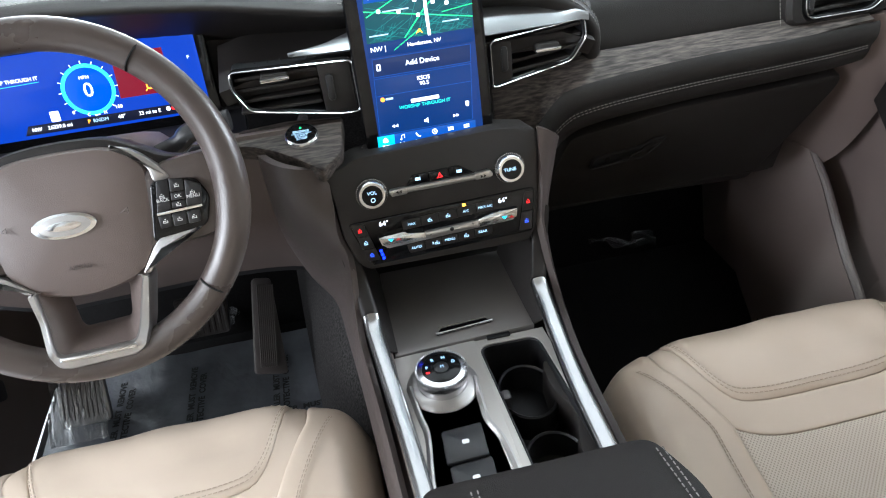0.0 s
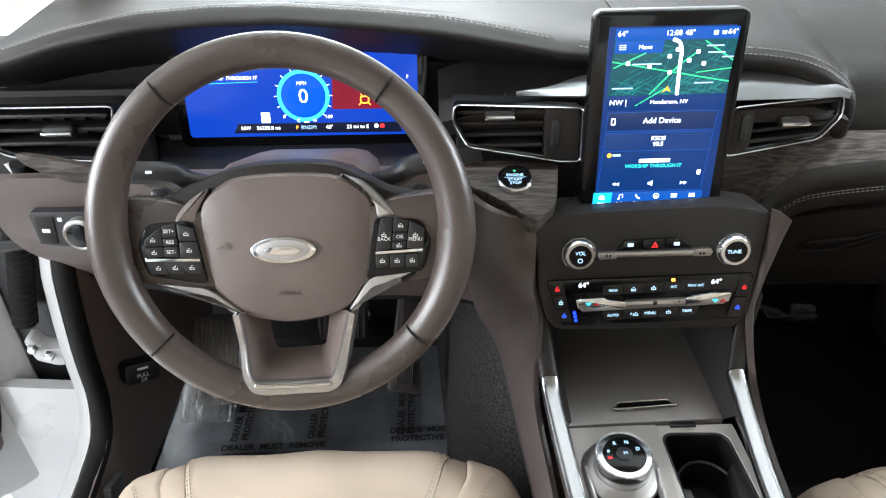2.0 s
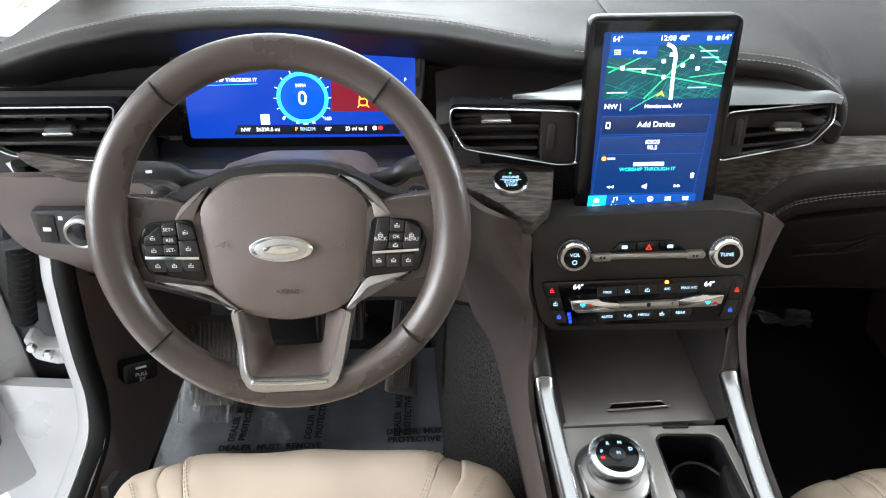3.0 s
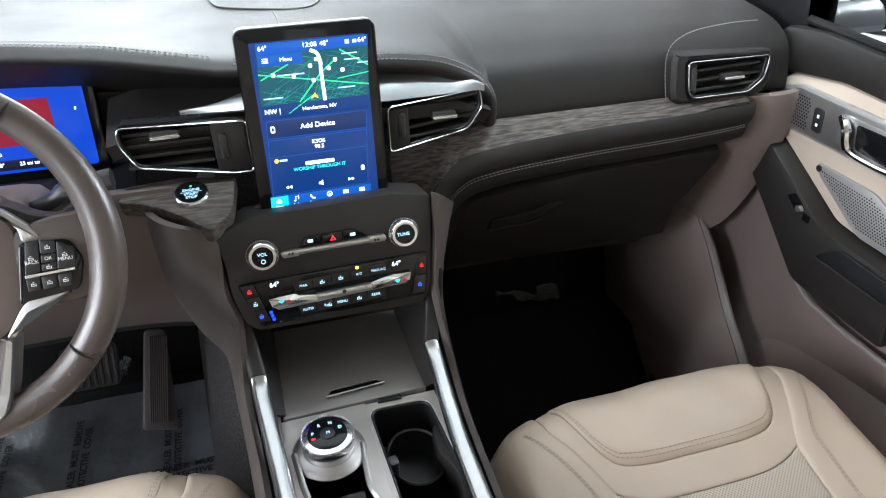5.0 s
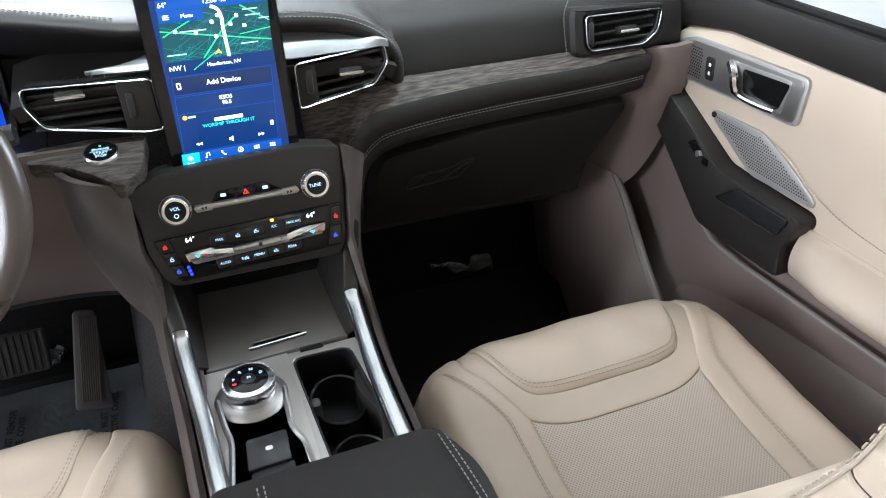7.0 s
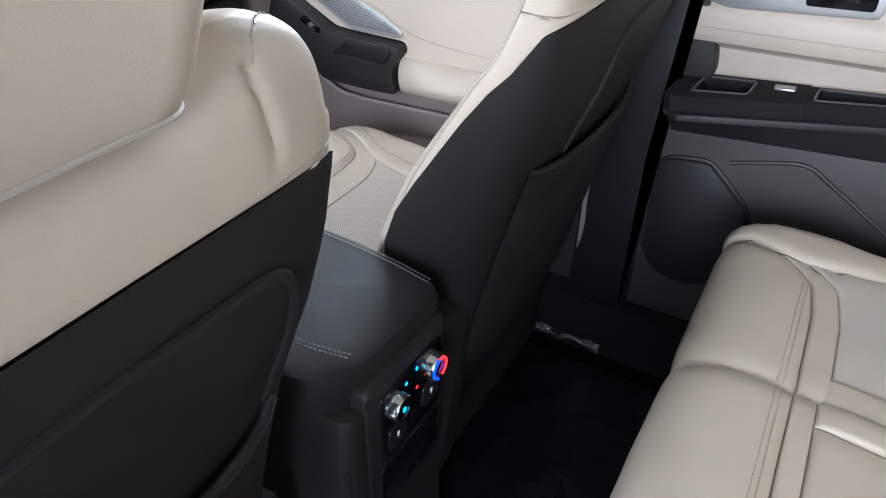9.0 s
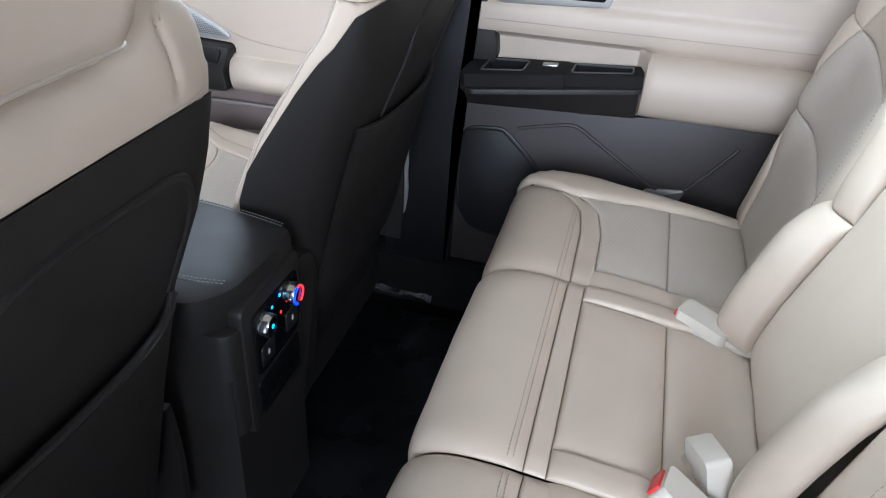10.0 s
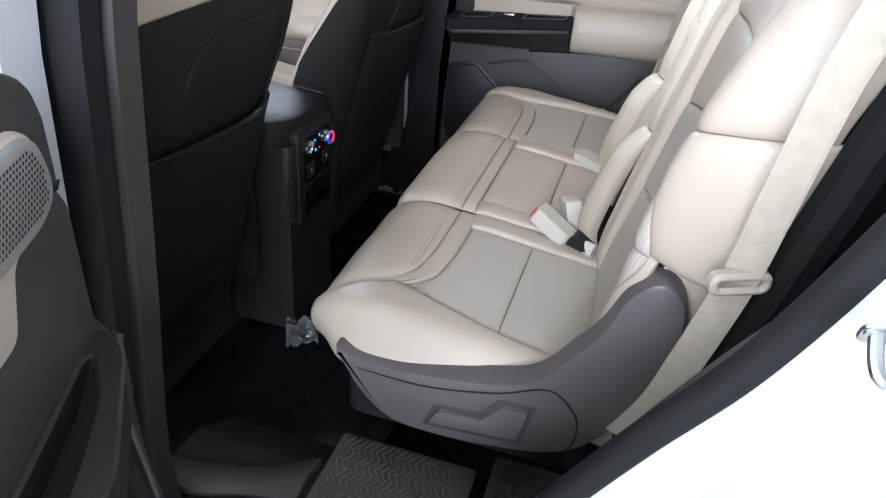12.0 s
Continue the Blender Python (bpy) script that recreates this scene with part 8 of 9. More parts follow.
wb = quad(cscreen, "warning_box", CL, [(0.0355, -0.018), (0.1, -0.018), (0.098, 0.035), (0.038, 0.035)], 0.0002, MAROON)
bm = bm_new()
hollow(bm, rrect(0.011, 0.0095, 0.003, 4), rrect(0.008, 0.0065, 0.002, 4), CL @ Matrix.Translation((0.0745, -0.007, 0)), 0.0006, 0.001, 0.0001)
part("warning_icon", bm, LIT_ORANGE, wb)
for s in (-1, 1):
    line(wb, "warning_icon", CL, [(0.0745 + s * 0.004, -0.01), (0.0745 + s * 0.007, -0.0135)], 0.0013, 0.0011, LIT_ORANGE)
    line(wb, "warning_icon", CL, [(0.0745 + s * 0.003, -0.002), (0.0745 + s * 0.0045, 0.0)], 0.0013, 0.0011, LIT_ORANGE)
bar(CL @ Matrix.Translation((0.067, 0.013, 0.0006)), 0.018, 0.004, LIT_ORANGE, wb, "warning_text", d=0.0002)
bar(CL @ Matrix.Translation((0.073, 0.005, 0.0006)), 0.01, 0.004, LIT_ORANGE, wb, "warning_text", d=0.0002)
base_row = quad(cscreen, "status_strip", CL, [(-0.085, -0.0455), (0.118, -0.047), (0.114, -0.0345), (-0.079, -0.034)], 0.0002, NIGHT)
for tx, x, mt in (("NW", -0.07, LIT_WHITE), ("26239.8 mi", -0.043, LIT_WHITE), ("P", -0.0085, LIT_ORANGE), ("RNDM", 0.0055, LIT_SOFT), ("48°", 0.0305, LIT_WHITE), ("23 mi to E", 0.0645, LIT_WHITE)):
    words(tx, CL @ Matrix.Translation((x, -0.0396, 0.0008)), 0.0064, mt, base_row)
bar(CL @ Matrix.Translation((0.094, -0.039, 0.0006)), 0.006, 0.005, LIT_RED, base_row, "belt_icon", d=0.0002, r=0.002)
bar(CL @ Matrix.Translation((0.087, -0.039, 0.0006)), 0.005, 0.005, LIT_WHITE, base_row, "belt_icon", d=0.0002, r=0.002)
words("WORSHIP THROUGH IT", CL @ Matrix.Translation((-0.083, 0.0205, 0.0006)), 0.0062, LIT_WHITE, cscreen)
line(cscreen, "underline", CL, [(-0.13, 0.014), (-0.05, 0.016)], 0.0005, 0.0006, LIT_CYAN)
bar(CL @ Matrix.Translation((-0.0451, -0.027, 0.0004)), 0.0105, 0.0125, LIT_WHITE, cscreen, "media_icon", d=0.0003)
words("F", CL @ Matrix.Translation((0.126, 0.019, 0.0006)), 0.006, LIT_WHITE, cscreen)

# ---------------------------------------------------------------- centre stack buttons
def button(parent, name, m, pts, z0, z1, mat, label="", r=0.0012, bevel=0.0006):
    return plate(parent, name, pts, m, z0, z1, mat, label, r, bevel)


for (x, y), tx in (((-0.085, 0.0), "VOL"), ((0.083, 0.0), "TUNE")):
    words(tx, CM @ Matrix.Translation((x, y + (0.003 if tx == "VOL" else 0), 0.0158)), 0.006, LIT_SOFT, stack)
bm = bm_new()
hollow(bm, [(0.0028 * math.cos(a), 0.0028 * math.sin(a)) for a in ang[::3]], [(0.002 * math.cos(a), 0.002 * math.sin(a)) for a in ang[::3]], CM @ Matrix.Translation((-0.085, -0.0055, 0)), 0.0154, 0.016, 0.0001)
part("power_mark", bm, LIT_SOFT, stack)
for x in (-0.085, 0.085):
    bm = bm_new()
    for k in range(48):
        a = 2 * math.pi * k / 48
        box(bm, CM @ Matrix.Translation((x + 0.0183 * math.cos(a), 0.0183 * math.sin(a), 0.003)) @ Matrix.Rotation(a, 4, "Z"), 0.0012, 0.0012, 0.006, 0.0004, 0.0003)
    ob = part("knurling", bm, CHROME, stack)
    ob["kind"] = "stuff"
for k, pts in enumerate(([(-0.0425, 0.0), (-0.0335, 0.0118), (-0.0145, 0.0125), (-0.0142, 0.001)], [(-0.0135, 0.001), (-0.0138, 0.0126), (0.0106, 0.0132), (0.0108, 0.0016)], [(0.0115, 0.0016), (0.0114, 0.0132), (0.0236, 0.0136), (0.0405, 0.002)])):
    b = button(stack, "button", CM, pts, 0.0, 0.003, PIANO, "gloss black button")
    if k == 1:
        for o, mt in (([(-0.0042, 0.0028), (0.0032, 0.0032), (-0.0005, 0.0098)], LIT_RED), ([(-0.0022, 0.004), (0.0012, 0.0042), (-0.0005, 0.0074)], PIANO)):
            quad(b, "hazard_mark", CM, o, 0.0032 if mt is LIT_RED else 0.0036, mt)
    else:
        bar(CM @ Matrix.Translation((-0.0275 if k == 0 else 0.0235, 0.0065, 0.0031)), 0.0065, 0.004, LIT_SOFT, b, "symbol", d=0.0002)
for pts, s in (([(-0.0621, -0.0085), (-0.0432, -0.0082), (-0.0432, 0.0), (-0.0621, -0.0005)], -1), ([(0.0424, -0.0075), (0.0613, -0.0072), (0.0613, 0.0015), (0.0424, 0.0008)], 1)):
    b = button(stack, "seek_button", CM, pts, 0.0, 0.0075, SILVER, "satin silver seek button")
    cxx = (pts[0][0] + pts[1][0]) / 2
    for k in (-0.0022, 0.0018):
        quad(b, "skip_mark", CM, ccw([(cxx + k - s * 0.0016, -0.0058), (cxx + k - s * 0.0016, -0.0018), (cxx + k + s * 0.0018, -0.0038)]), 0.0077, PRINT)
# climate strip
for x, sgn in ((-0.077, -1), (0.0727, 1)):
    words("64°", CM @ Matrix.Translation((x, -0.0405, 0.0036)), 0.0085, LIT_WHITE, clim)
rowp = button(clim, "button_base", CM, [(-0.0555, -0.0415), (0.0593, -0.0375), (0.059, -0.0495), (-0.0545, -0.0535)], 0.003, 0.0042, DARK, "", 0.002)
for k, tx in enumerate(("MAX", "", "", "A/C", "MAX A/C")):
    x = -0.0435 + 0.0228 * k + (0.002 if k == 4 else 0)
    y = -0.0475 + 0.0009 * k
    if tx:
        words(tx, CM @ Matrix.Translation((x, y, 0.0046)), 0.0045, LIT_SOFT, rowp)
    else:
        icon(CM @ Matrix.Translation((x, y, 0.0043)), 0.0056, 0.0046, LIT_SOFT, rowp)
    if k:
        line(rowp, "joint", CM, [(x - 0.0114, y - 0.0055), (x - 0.0114, y + 0.0055)], 0.0006, 0.0044, PIANO)
bar(CM @ Matrix.Translation((0.0236, -0.0366, 0.0034)), 0.0042, 0.0032, LIT_AMBER, clim, "indicator", d=0.0008, r=0.001)
rowq = button(clim, "button_base", CM, [(-0.0534, -0.0728), (0.0568, -0.0694), (0.0544, -0.0811), (-0.0509, -0.0848)], 0.003, 0.0042, DARK, "", 0.002)
for k, tx in enumerate(("AUTO", "R", "MENU", "", "REAR")):
    x = -0.042 + 0.0212 * k
    y = -0.0785 + 0.0008 * k
    if tx:
        words(tx, CM @ Matrix.Translation((x, y, 0.0046)), 0.0047, LIT_SOFT, rowq)
    if tx in ("R", ""):
        icon(CM @ Matrix.Translation((x + (0.005 if tx else 0), y, 0.0043)), 0.0056, 0.0042, LIT_SOFT, rowq)
    if k:
        line(rowq, "joint", CM, [(x - 0.0106, y - 0.0055), (x - 0.0106, y + 0.0055)], 0.0006, 0.0044, PIANO)
for pts in ([(-0.0872, -0.0549), (-0.055, -0.0528), (-0.0501, -0.0565), (-0.0292, -0.0589), (-0.0286, -0.068), (-0.0836, -0.0672)], [(0.0369, -0.0562), (0.055, -0.0525), (0.062, -0.0515), (0.0895, -0.0512), (0.0867, -0.0632), (0.0379, -0.0666)]):
    b = button(clim, "rocker", CM, pts, 0.003, 0.0105, CHROME, "satin silver temperature rocker", 0.002, 0.002)
    cxx = sum(q[0] for q in pts) / len(pts) + (-0.012 if pts[0][0] < 0 else 0.014)
    quad(b, "cool_mark", CM, [(cxx - 0.008, -0.0592), (cxx - 0.0045, -0.0628), (cxx - 0.001, -0.0592)][::-1], 0.0108, LIT_CYAN)
    quad(b, "warm_mark", CM, [(cxx + 0.001, -0.0625), (cxx + 0.008, -0.0625), (cxx + 0.0045, -0.059)], 0.0108, RED)
words("-", CM @ Matrix.Translation((-0.023, -0.064, 0.0083)), 0.008, PRINT, clim)
words("+", CM @ Matrix.Translation((0.031, -0.0615, 0.0083)), 0.007, PRINT, clim)
bar(CM @ Matrix.Translation((0.004, -0.0627, 0.0081)), 0.005, 0.005, PRINT, clim, "fan_mark", d=0.0002, r=0.002)
for side, x0, x1, x2, x3 in ((-1, -0.1165, -0.1015, -0.088, -0.1025), (1, 0.101, 0.1118, 0.1055, 0.0895)):
    for k in range(3 if side < 0 else 2):
        n = 3 if side < 0 else 2
        f0, f1 = k / n, (k + 0.94) / n
        ya, yb = -0.0355 - 0.05 * f0, -0.0355 - 0.05 * f1
        pts = [(x0 + (x3 - x0) * f0, ya), (x1 + (x2 - x1) * f0, ya), (x1 + (x2 - x1) * f1, yb), (x0 + (x3 - x0) * f1, yb)]
        b = button(clim, "seat_button", CM, pts, 0.003, 0.0052, DARK, "seat heat button")
        xm, ym = sum(q[0] for q in pts) / 4, (ya + yb) / 2
        icon(CM @ Matrix.Translation((xm, ym, 0.0053)), 0.0046, 0.0052, LIT_RED if k == 0 else (LIT_SOFT if k == 1 and side < 0 else LIT_BLUE_DIM), b)
for k in range(3):
    bar(CM @ Matrix.Translation((-0.086 + 0.001 * k, -0.0745 - 0.0047 * k, 0.0036)), 0.0034, 0.0036, LIT_BLUE, clim, "indicator", d=0.0006)

# start button
SBM = plane_at((-0.1525, 0.1567, 0.6926), (1, 0, 0), (0, 0.96, 0.27))
start = thing("start_button", (-0.153, 0.16, 0.685), "round black engine start button with chrome ring in wood trim", "button")
bm = bm_new()
lathe(bm, [(0.0202, -0.006), (0.0202, 0.003), (0.0192, 0.0045), (0.0178, 0.005), (0.0178, 0.002)], SBM, 40)
part("ring", bm, CHROME, start, "chrome ring")
bm = bm_new()
lathe(bm, [(0.0176, -0.004), (0.0176, 0.0042), (0.0165, 0.0052)], SBM, 40)
cap = part("cap", bm, PIANO, start)
for tx, y in (("ENGINE", 0.003), ("START", -0.004), ("STOP", -0.0092)):
    words(tx, SBM @ Matrix.Translation((0, y, 0.0056)), 0.0054, LIT_SOFT, cap)
bar(SBM @ Matrix.Translation((0, 0.0095, 0.0053)), 0.0028, 0.0022, LIT_GREEN, cap, "indicator", d=0.0004, r=0.001)
line(cap, "rule", SBM, [(-0.012, -0.0005), (0.012, -0.0005)], 0.0006, 0.0056, LIT_SOFT)

# ---------------------------------------------------------------- steering wheel switches
def key(pts, tx="", mark=False, parent=None, x=None, y=None):
    b = button(parent, "switch", WM, pts, -0.004, -0.0022, BLACK, "", 0.0015, 0.0007)
    xm = sum(q[0] for q in pts) / len(pts) if x is None else x
    ym = sum(q[1] for q in pts) / len(pts) if y is None else y
    if tx:
        words(tx, WM @ Matrix.Translation((xm, ym, -0.0019)), 0.0046, WHITE_PRINT, b)
    if mark:
        icon(WM @ Matrix.Translation((xm, ym + (0.004 if tx in ("BACK", "MENU") else 0), -0.0021)), 0.0046, 0.0038, WHITE_PRINT, b)
    return b


pads = [o for o in wheel.children_recursive if o.name.startswith("switch_pad")]
pl_, pr_ = pads[0], pads[1]
key([(-0.1255, 0.0105), (-0.1102, 0.022), (-0.1092, 0.0045), (-0.1262, 0.0042)], "", True, pl_)
key([(-0.1264, 0.0032), (-0.109, 0.0036), (-0.1088, -0.0052), (-0.1258, -0.0066)], "", True, pl_)
key([(-0.1092, 0.0228), (-0.0966, 0.0245), (-0.0962, 0.0125), (-0.1088, 0.012)], "SET+", False, pl_)
key([(-0.1088, 0.0112), (-0.0962, 0.0118), (-0.0958, 0.0048), (-0.1086, 0.0042)], "RES", False, pl_)
key([(-0.1086, 0.0034), (-0.0958, 0.004), (-0.0953, -0.006), (-0.1086, -0.0056)], "SET-", False, pl_)
key([(-0.0955, 0.0245), (-0.0812, 0.0205), (-0.0788, 0.0085), (-0.0945, 0.0085)], "", True, pl_)
key([(-0.0945, 0.0077), (-0.0786, 0.0077), (-0.0764, -0.008), (-0.0942, -0.0066)], "", True, pl_)
for a, b in ((-0.122, -0.1075), (-0.1068, -0.0925), (-0.0918, -0.077)):
    key([(a - 0.003, -0.0098), (b, -0.0102), (b + 0.0005, -0.022), (a + 0.001, -0.0212)], "", True, pl_)
key([(0.088, 0.0255), (0.0992, 0.0268), (0.096, -0.0022), (0.0826, -0.0048)], "BACK", True, pr_, 0.0905, 0.007)
key([(0.1, 0.0268), (0.113, 0.0238), (0.1118, 0.0135), (0.0988, 0.0135)], "", True, pr_)
key([(0.0988, 0.0127), (0.1118, 0.0127), (0.1108, 0.0052), (0.098, 0.005)], "OK", False, pr_)
key([(0.098, 0.0042), (0.1108, 0.0044), (0.1098, -0.0022), (0.0972, -0.0022)], "", True, pr_)
key([(0.114, 0.0236), (0.1278, 0.0165), (0.1262, -0.003), (0.1108, -0.002)], "MENU", True, pr_, 0.119, 0.0065)
for a, b in ((0.0825, 0.0946), (0.0954, 0.1088), (0.1096, 0.122)):
    key([(a, -0.0075), (b, -0.0068), (b - 0.001, -0.0188), (a, -0.0198)], "", True, pr_)
for s, pad, y0, y1 in ((-1, pl_, -0.0079, -0.0088), (1, pr_, -0.0056, -0.0035)):
    bm = bm_new()
    xs = (-0.126, -0.0768) if s < 0 else (0.0822, 0.1254)
    slab(bm, [(xs[0], y0 - 0.0014), (xs[1], y1 - 0.0014), (xs[1], y1 + 0.0014), (xs[0], y0 + 0.0014)], WM, -0.003, -0.0012, 0.0006)
    part("silver_rule", bm, CHROME, pad)
words("AIRBAG", WM @ Matrix.Translation((0.003, -0.0415, 0.0005)), 0.0062, TAUPE, wheel, "embossed_word")
for s in (-1, 1):
    bm = bm_new()
    tube(bm, [WM @ V((s * 0.055 + p[0], 0.004 + p[1], 0.0008)) for p in ((-0.005, -0.002), (-0.001, 0.0), (0.003, 0.003), (0.003, -0.003), (-0.001, -0.001))], 0.0006, 5)
    part("horn_mark", bm, TAUPE_LIGHT, wheel)
bm = bm_new()
slab(bm, [(0.024 * math.cos(a), 0.0095 * math.sin(a)) for a in ang], WM, 0.004, 0.0052, 0.0005)
part("inlay", bm, SILVER_PAINT, em)
bm = bm_new()
slab(bm, [(0.016 * math.cos(a), 0.0045 * math.sin(a)) for a in ang], WM, 0.005, 0.0058, 0.0004)
part("raised_mark", bm, CHROME, em)
# paddles, stalks
for s in (-1, 1):
    bm = bm_new()
    slab(bm, rounded([(s * 0.133, 0.05), (s * 0.12, 0.052), (s * 0.105, 0.038), (s * 0.11, 0.026), (s * 0.135, 0.03)], 0.004), WM, -0.056, -0.046, 0.003)
    pdl = part("paddle", bm, BLACK, wheel, "black shift paddle")
    words("-" if s < 0 else "+", WM @ Matrix.Translation((s * 0.123, 0.043, -0.0455)), 0.012, WHITE_PRINT, pdl)
for s, pts, nm in ((-1, [(-0.06, 0.045, -0.1), (-0.105, 0.052, -0.085), (-0.125, 0.062, -0.08), (-0.172, 0.064, -0.075)], "indicator stalk"), (1, [(0.06, 0.045, -0.1), (0.1, 0.055, -0.085), (0.118, 0.066, -0.08), (0.16, 0.072, -0.075)], "wiper stalk")):
    st = thing("control_stalk", WM @ V((s * 0.06, 0.045, -0.1)), "black plastic " + nm + " behind the steering wheel", "stalk", "steering column stalks")
    bm = bm_new()
    tube(bm, [WM @ V(p) for p in spline(pts, 16)], [0.009 + 0.003 * min(1, i / 8) for i in range(16)], 10, flat=0.7)
    body = part("lever", bm, BLACK, st)
    for x in ((-0.158, -0.14) if s < 0 else (0.13, 0.145)):
        bar(WM @ Matrix.Translation((x, 0.065 if s < 0 else 0.07, -0.066)), 0.0065, 0.003, WHITE_PRINT, body, "symbol", d=0.0003)

# light switch left of the column
LSM = plane_at((-0.672, 0.152, 0.643), (1, 0, -0.05), (0, 0.12, 1))
ls = thing("light_switch", (-0.672, 0.16, 0.62), "black light switch panel with a round silver knob", "switch panel")
bm = bm_new()
slab(bm, rounded([(-0.026, 0.022), (0.06, 0.026), (0.06, -0.024), (-0.012, -0.02), (-0.022, -0.012)], 0.005), LSM, -0.012, 0.004, 0.002)
lsp = part("panel", bm, BLACK, ls)
bm = bm_new()
lathe(bm, [(0.019, 0.003), (0.019, 0.014), (0.0165, 0.017), (0.0145, 0.016)], LSM @ Matrix.Translation((0.032, 0.0, 0)), 32)
kb = part("knob", bm, SILVER, ls, "satin silver knob")
bm = bm_new()
lathe(bm, [(0.0143, 0.012), (0.0143, 0.0165), (0.0138, 0.0168)], LSM @ Matrix.Translation((0.032, 0.0, 0)), 32)
part("cap", bm, PIANO, kb)
bar(LSM @ Matrix.Translation((-0.009, 0.0, 0.004)), 0.02, 0.034, DARK, lsp, "trunk_button", d=0.0012)
bar(LSM @ Matrix.Translation((-0.009, 0.0, 0.0053)), 0.009, 0.005, WHITE_PRINT, lsp, "symbol", d=0.0002)
bar(LSM @ Matrix.Translation((0.008, 0.014, 0.004)), 0.005, 0.005, WHITE_PRINT, lsp, "symbol", d=0.0003)

# ---------------------------------------------------------------- console controls
for k in range(2):
    y0 = -0.118 - 0.046 * k
    b = button(con, "push_button", CT, [(-0.064 - 0.001 * k, y0), (-0.018, y0 + 0.002), (-0.0205, y0 - 0.043), (-0.0675, y0 - 0.044)], -0.002, 0.006 - 0.002 * k, BLACK, "black push button", 0.004, 0.0018)
    bar(CT @ Matrix.Translation((-0.041, y0 - 0.02, 0.0061 - 0.002 * k)), 0.008, 0.006, WHITE_PRINT, b, "symbol", d=0.0002, r=0.002)
bm = bm_new()
slab(bm, rounded([(-0.082, -0.06), (-0.012, -0.06), (-0.004, -0.12), (0.0, -0.25), (-0.09, -0.25), (-0.08, -0.12)], 0.012), CT, -0.002, 0.002, 0.0015)
part("control_bed", bm, PIANO, con, "gloss black control bed")
for s, pts in ((-1, [(-0.086, -0.045, 0.006), (-0.082, -0.09, 0.005), (-0.079, -0.12, 0.004), (-0.088, -0.19, 0.003), (-0.09, -0.25, 0.002)]), (1, [(-0.008, -0.05, 0.006), (-0.01, -0.09, 0.005), (-0.01, -0.115, 0.004), (0.0, -0.15, 0.003), (0.004, -0.22, 0.002)])):
    bm = bm_new()
    tube(bm, [CT @ p for p in spline(pts, 24)], 0.0042, 8, flat=0.7)
    part("silver_edge", bm, SILVER, con, "satin silver edging")
DK = CT @ Matrix.Translation((-0.036, -0.222, 0))
bm = bm_new()
lathe(bm, [(0.022, 0.0), (0.022, 0.01), (0.02, 0.013), (0.017, 0.0135)], DK, 36)
dk = part("drive_dial", bm, CHROME, con, "chrome drive mode dial")
bm = bm_new()
lathe(bm, [(0.0168, 0.01), (0.0168, 0.0138), (0.016, 0.0142)], DK, 36)
part("dial_face", bm, PIANO, dk)
for x in (-0.062, -0.01):
    bar(CT @ Matrix.Translation((x, -0.198, 0.0025)), 0.007, 0.005, WHITE_PRINT, con, "symbol", d=0.0003, r=0.002)
df = [o for o in con.children_recursive if o.name.startswith("gear_dial")][0]
for tx, a in (("P", 165), ("R", 118), ("N", 72), ("D", 25)):
    words(tx, GD @ Matrix.Translation((0.017 * math.cos(radians(a)), 0.017 * math.sin(radians(a)) - 0.001, 0.032)), 0.0062, LIT_SOFT, df)
words("M", GD @ Matrix.Translation((0.001, 0.0, 0.0335)), 0.006, LIT_SOFT, df)
bm = bm_new()
lathe(bm, [(0.0085, 0.0315), (0.0085, 0.0328), (0.008, 0.0331)], GD, 28)
part("centre_key", bm, BLACK, df)
bar(GD @ Matrix.Translation((-0.0165, -0.0045, 0.0318)), 0.0045, 0.0022, LIT_RED, df, "indicator", d=0.0006)
bm = bm_new()
for k in range(64):
    a = 2 * math.pi * k / 64
    box(bm, GD @ Matrix.Translation((0.03 * math.cos(a), 0.03 * math.sin(a), 0.018)) @ Matrix.Rotation(a, 4, "Z"), 0.0012, 0.0014, 0.013, 0.0004, 0.0003)
ob = part("knurling", bm, CHROME, df)
ob["kind"] = "stuff"
# cup holder fingers and rings
cw = [o for o in con.children_recursive if o.name.startswith("cup_well")][0]
for y in (-0.055, -0.165):
    bm = bm_new()
    ax = 0.056
    hollow(bm, [(ax + 0.037 * math.cos(a), y + 0.045 * math.sin(a)) for a in ang], [(ax + 0.033 * math.cos(a), y + 0.041 * math.sin(a)) for a in ang], CT, -0.07, -0.03, 0.002)
    part("cup_ring", bm, BLACK, cw)
    for sx in (-1, 1):
        bm = bm_new()
        box(bm, CT @ Matrix.Translation((ax + sx * 0.031, y - 0.012, -0.045)), 0.012, 0.016, 0.03, 0.004, 0.003)
        part("finger", bm, SILVER_DARK, cw)
bm = bm_new()
slab(bm, rounded([(0.082, -0.03), (0.1, -0.028), (0.106, -0.21), (0.085, -0.2), (0.078, -0.17), (0.09, -0.13), (0.092, -0.11), (0.078, -0.07)], 0.008), CT, -0.06, -0.012, 0.003)
part("well_step", bm, DARK, cw)
bm = bm_new()
slab(bm, rounded([(0.012, -0.085), (0.022, -0.1), (0.016, -0.12)], 0.003), CT, -0.06, -0.01, 0.002)
part("well_step", bm, DARK, cw)
bar(CT @ Matrix.Translation((0.04, 0.0145, 0.0005)), 0.03, 0.006, BLACK, con, "lid_notch", d=0.003)

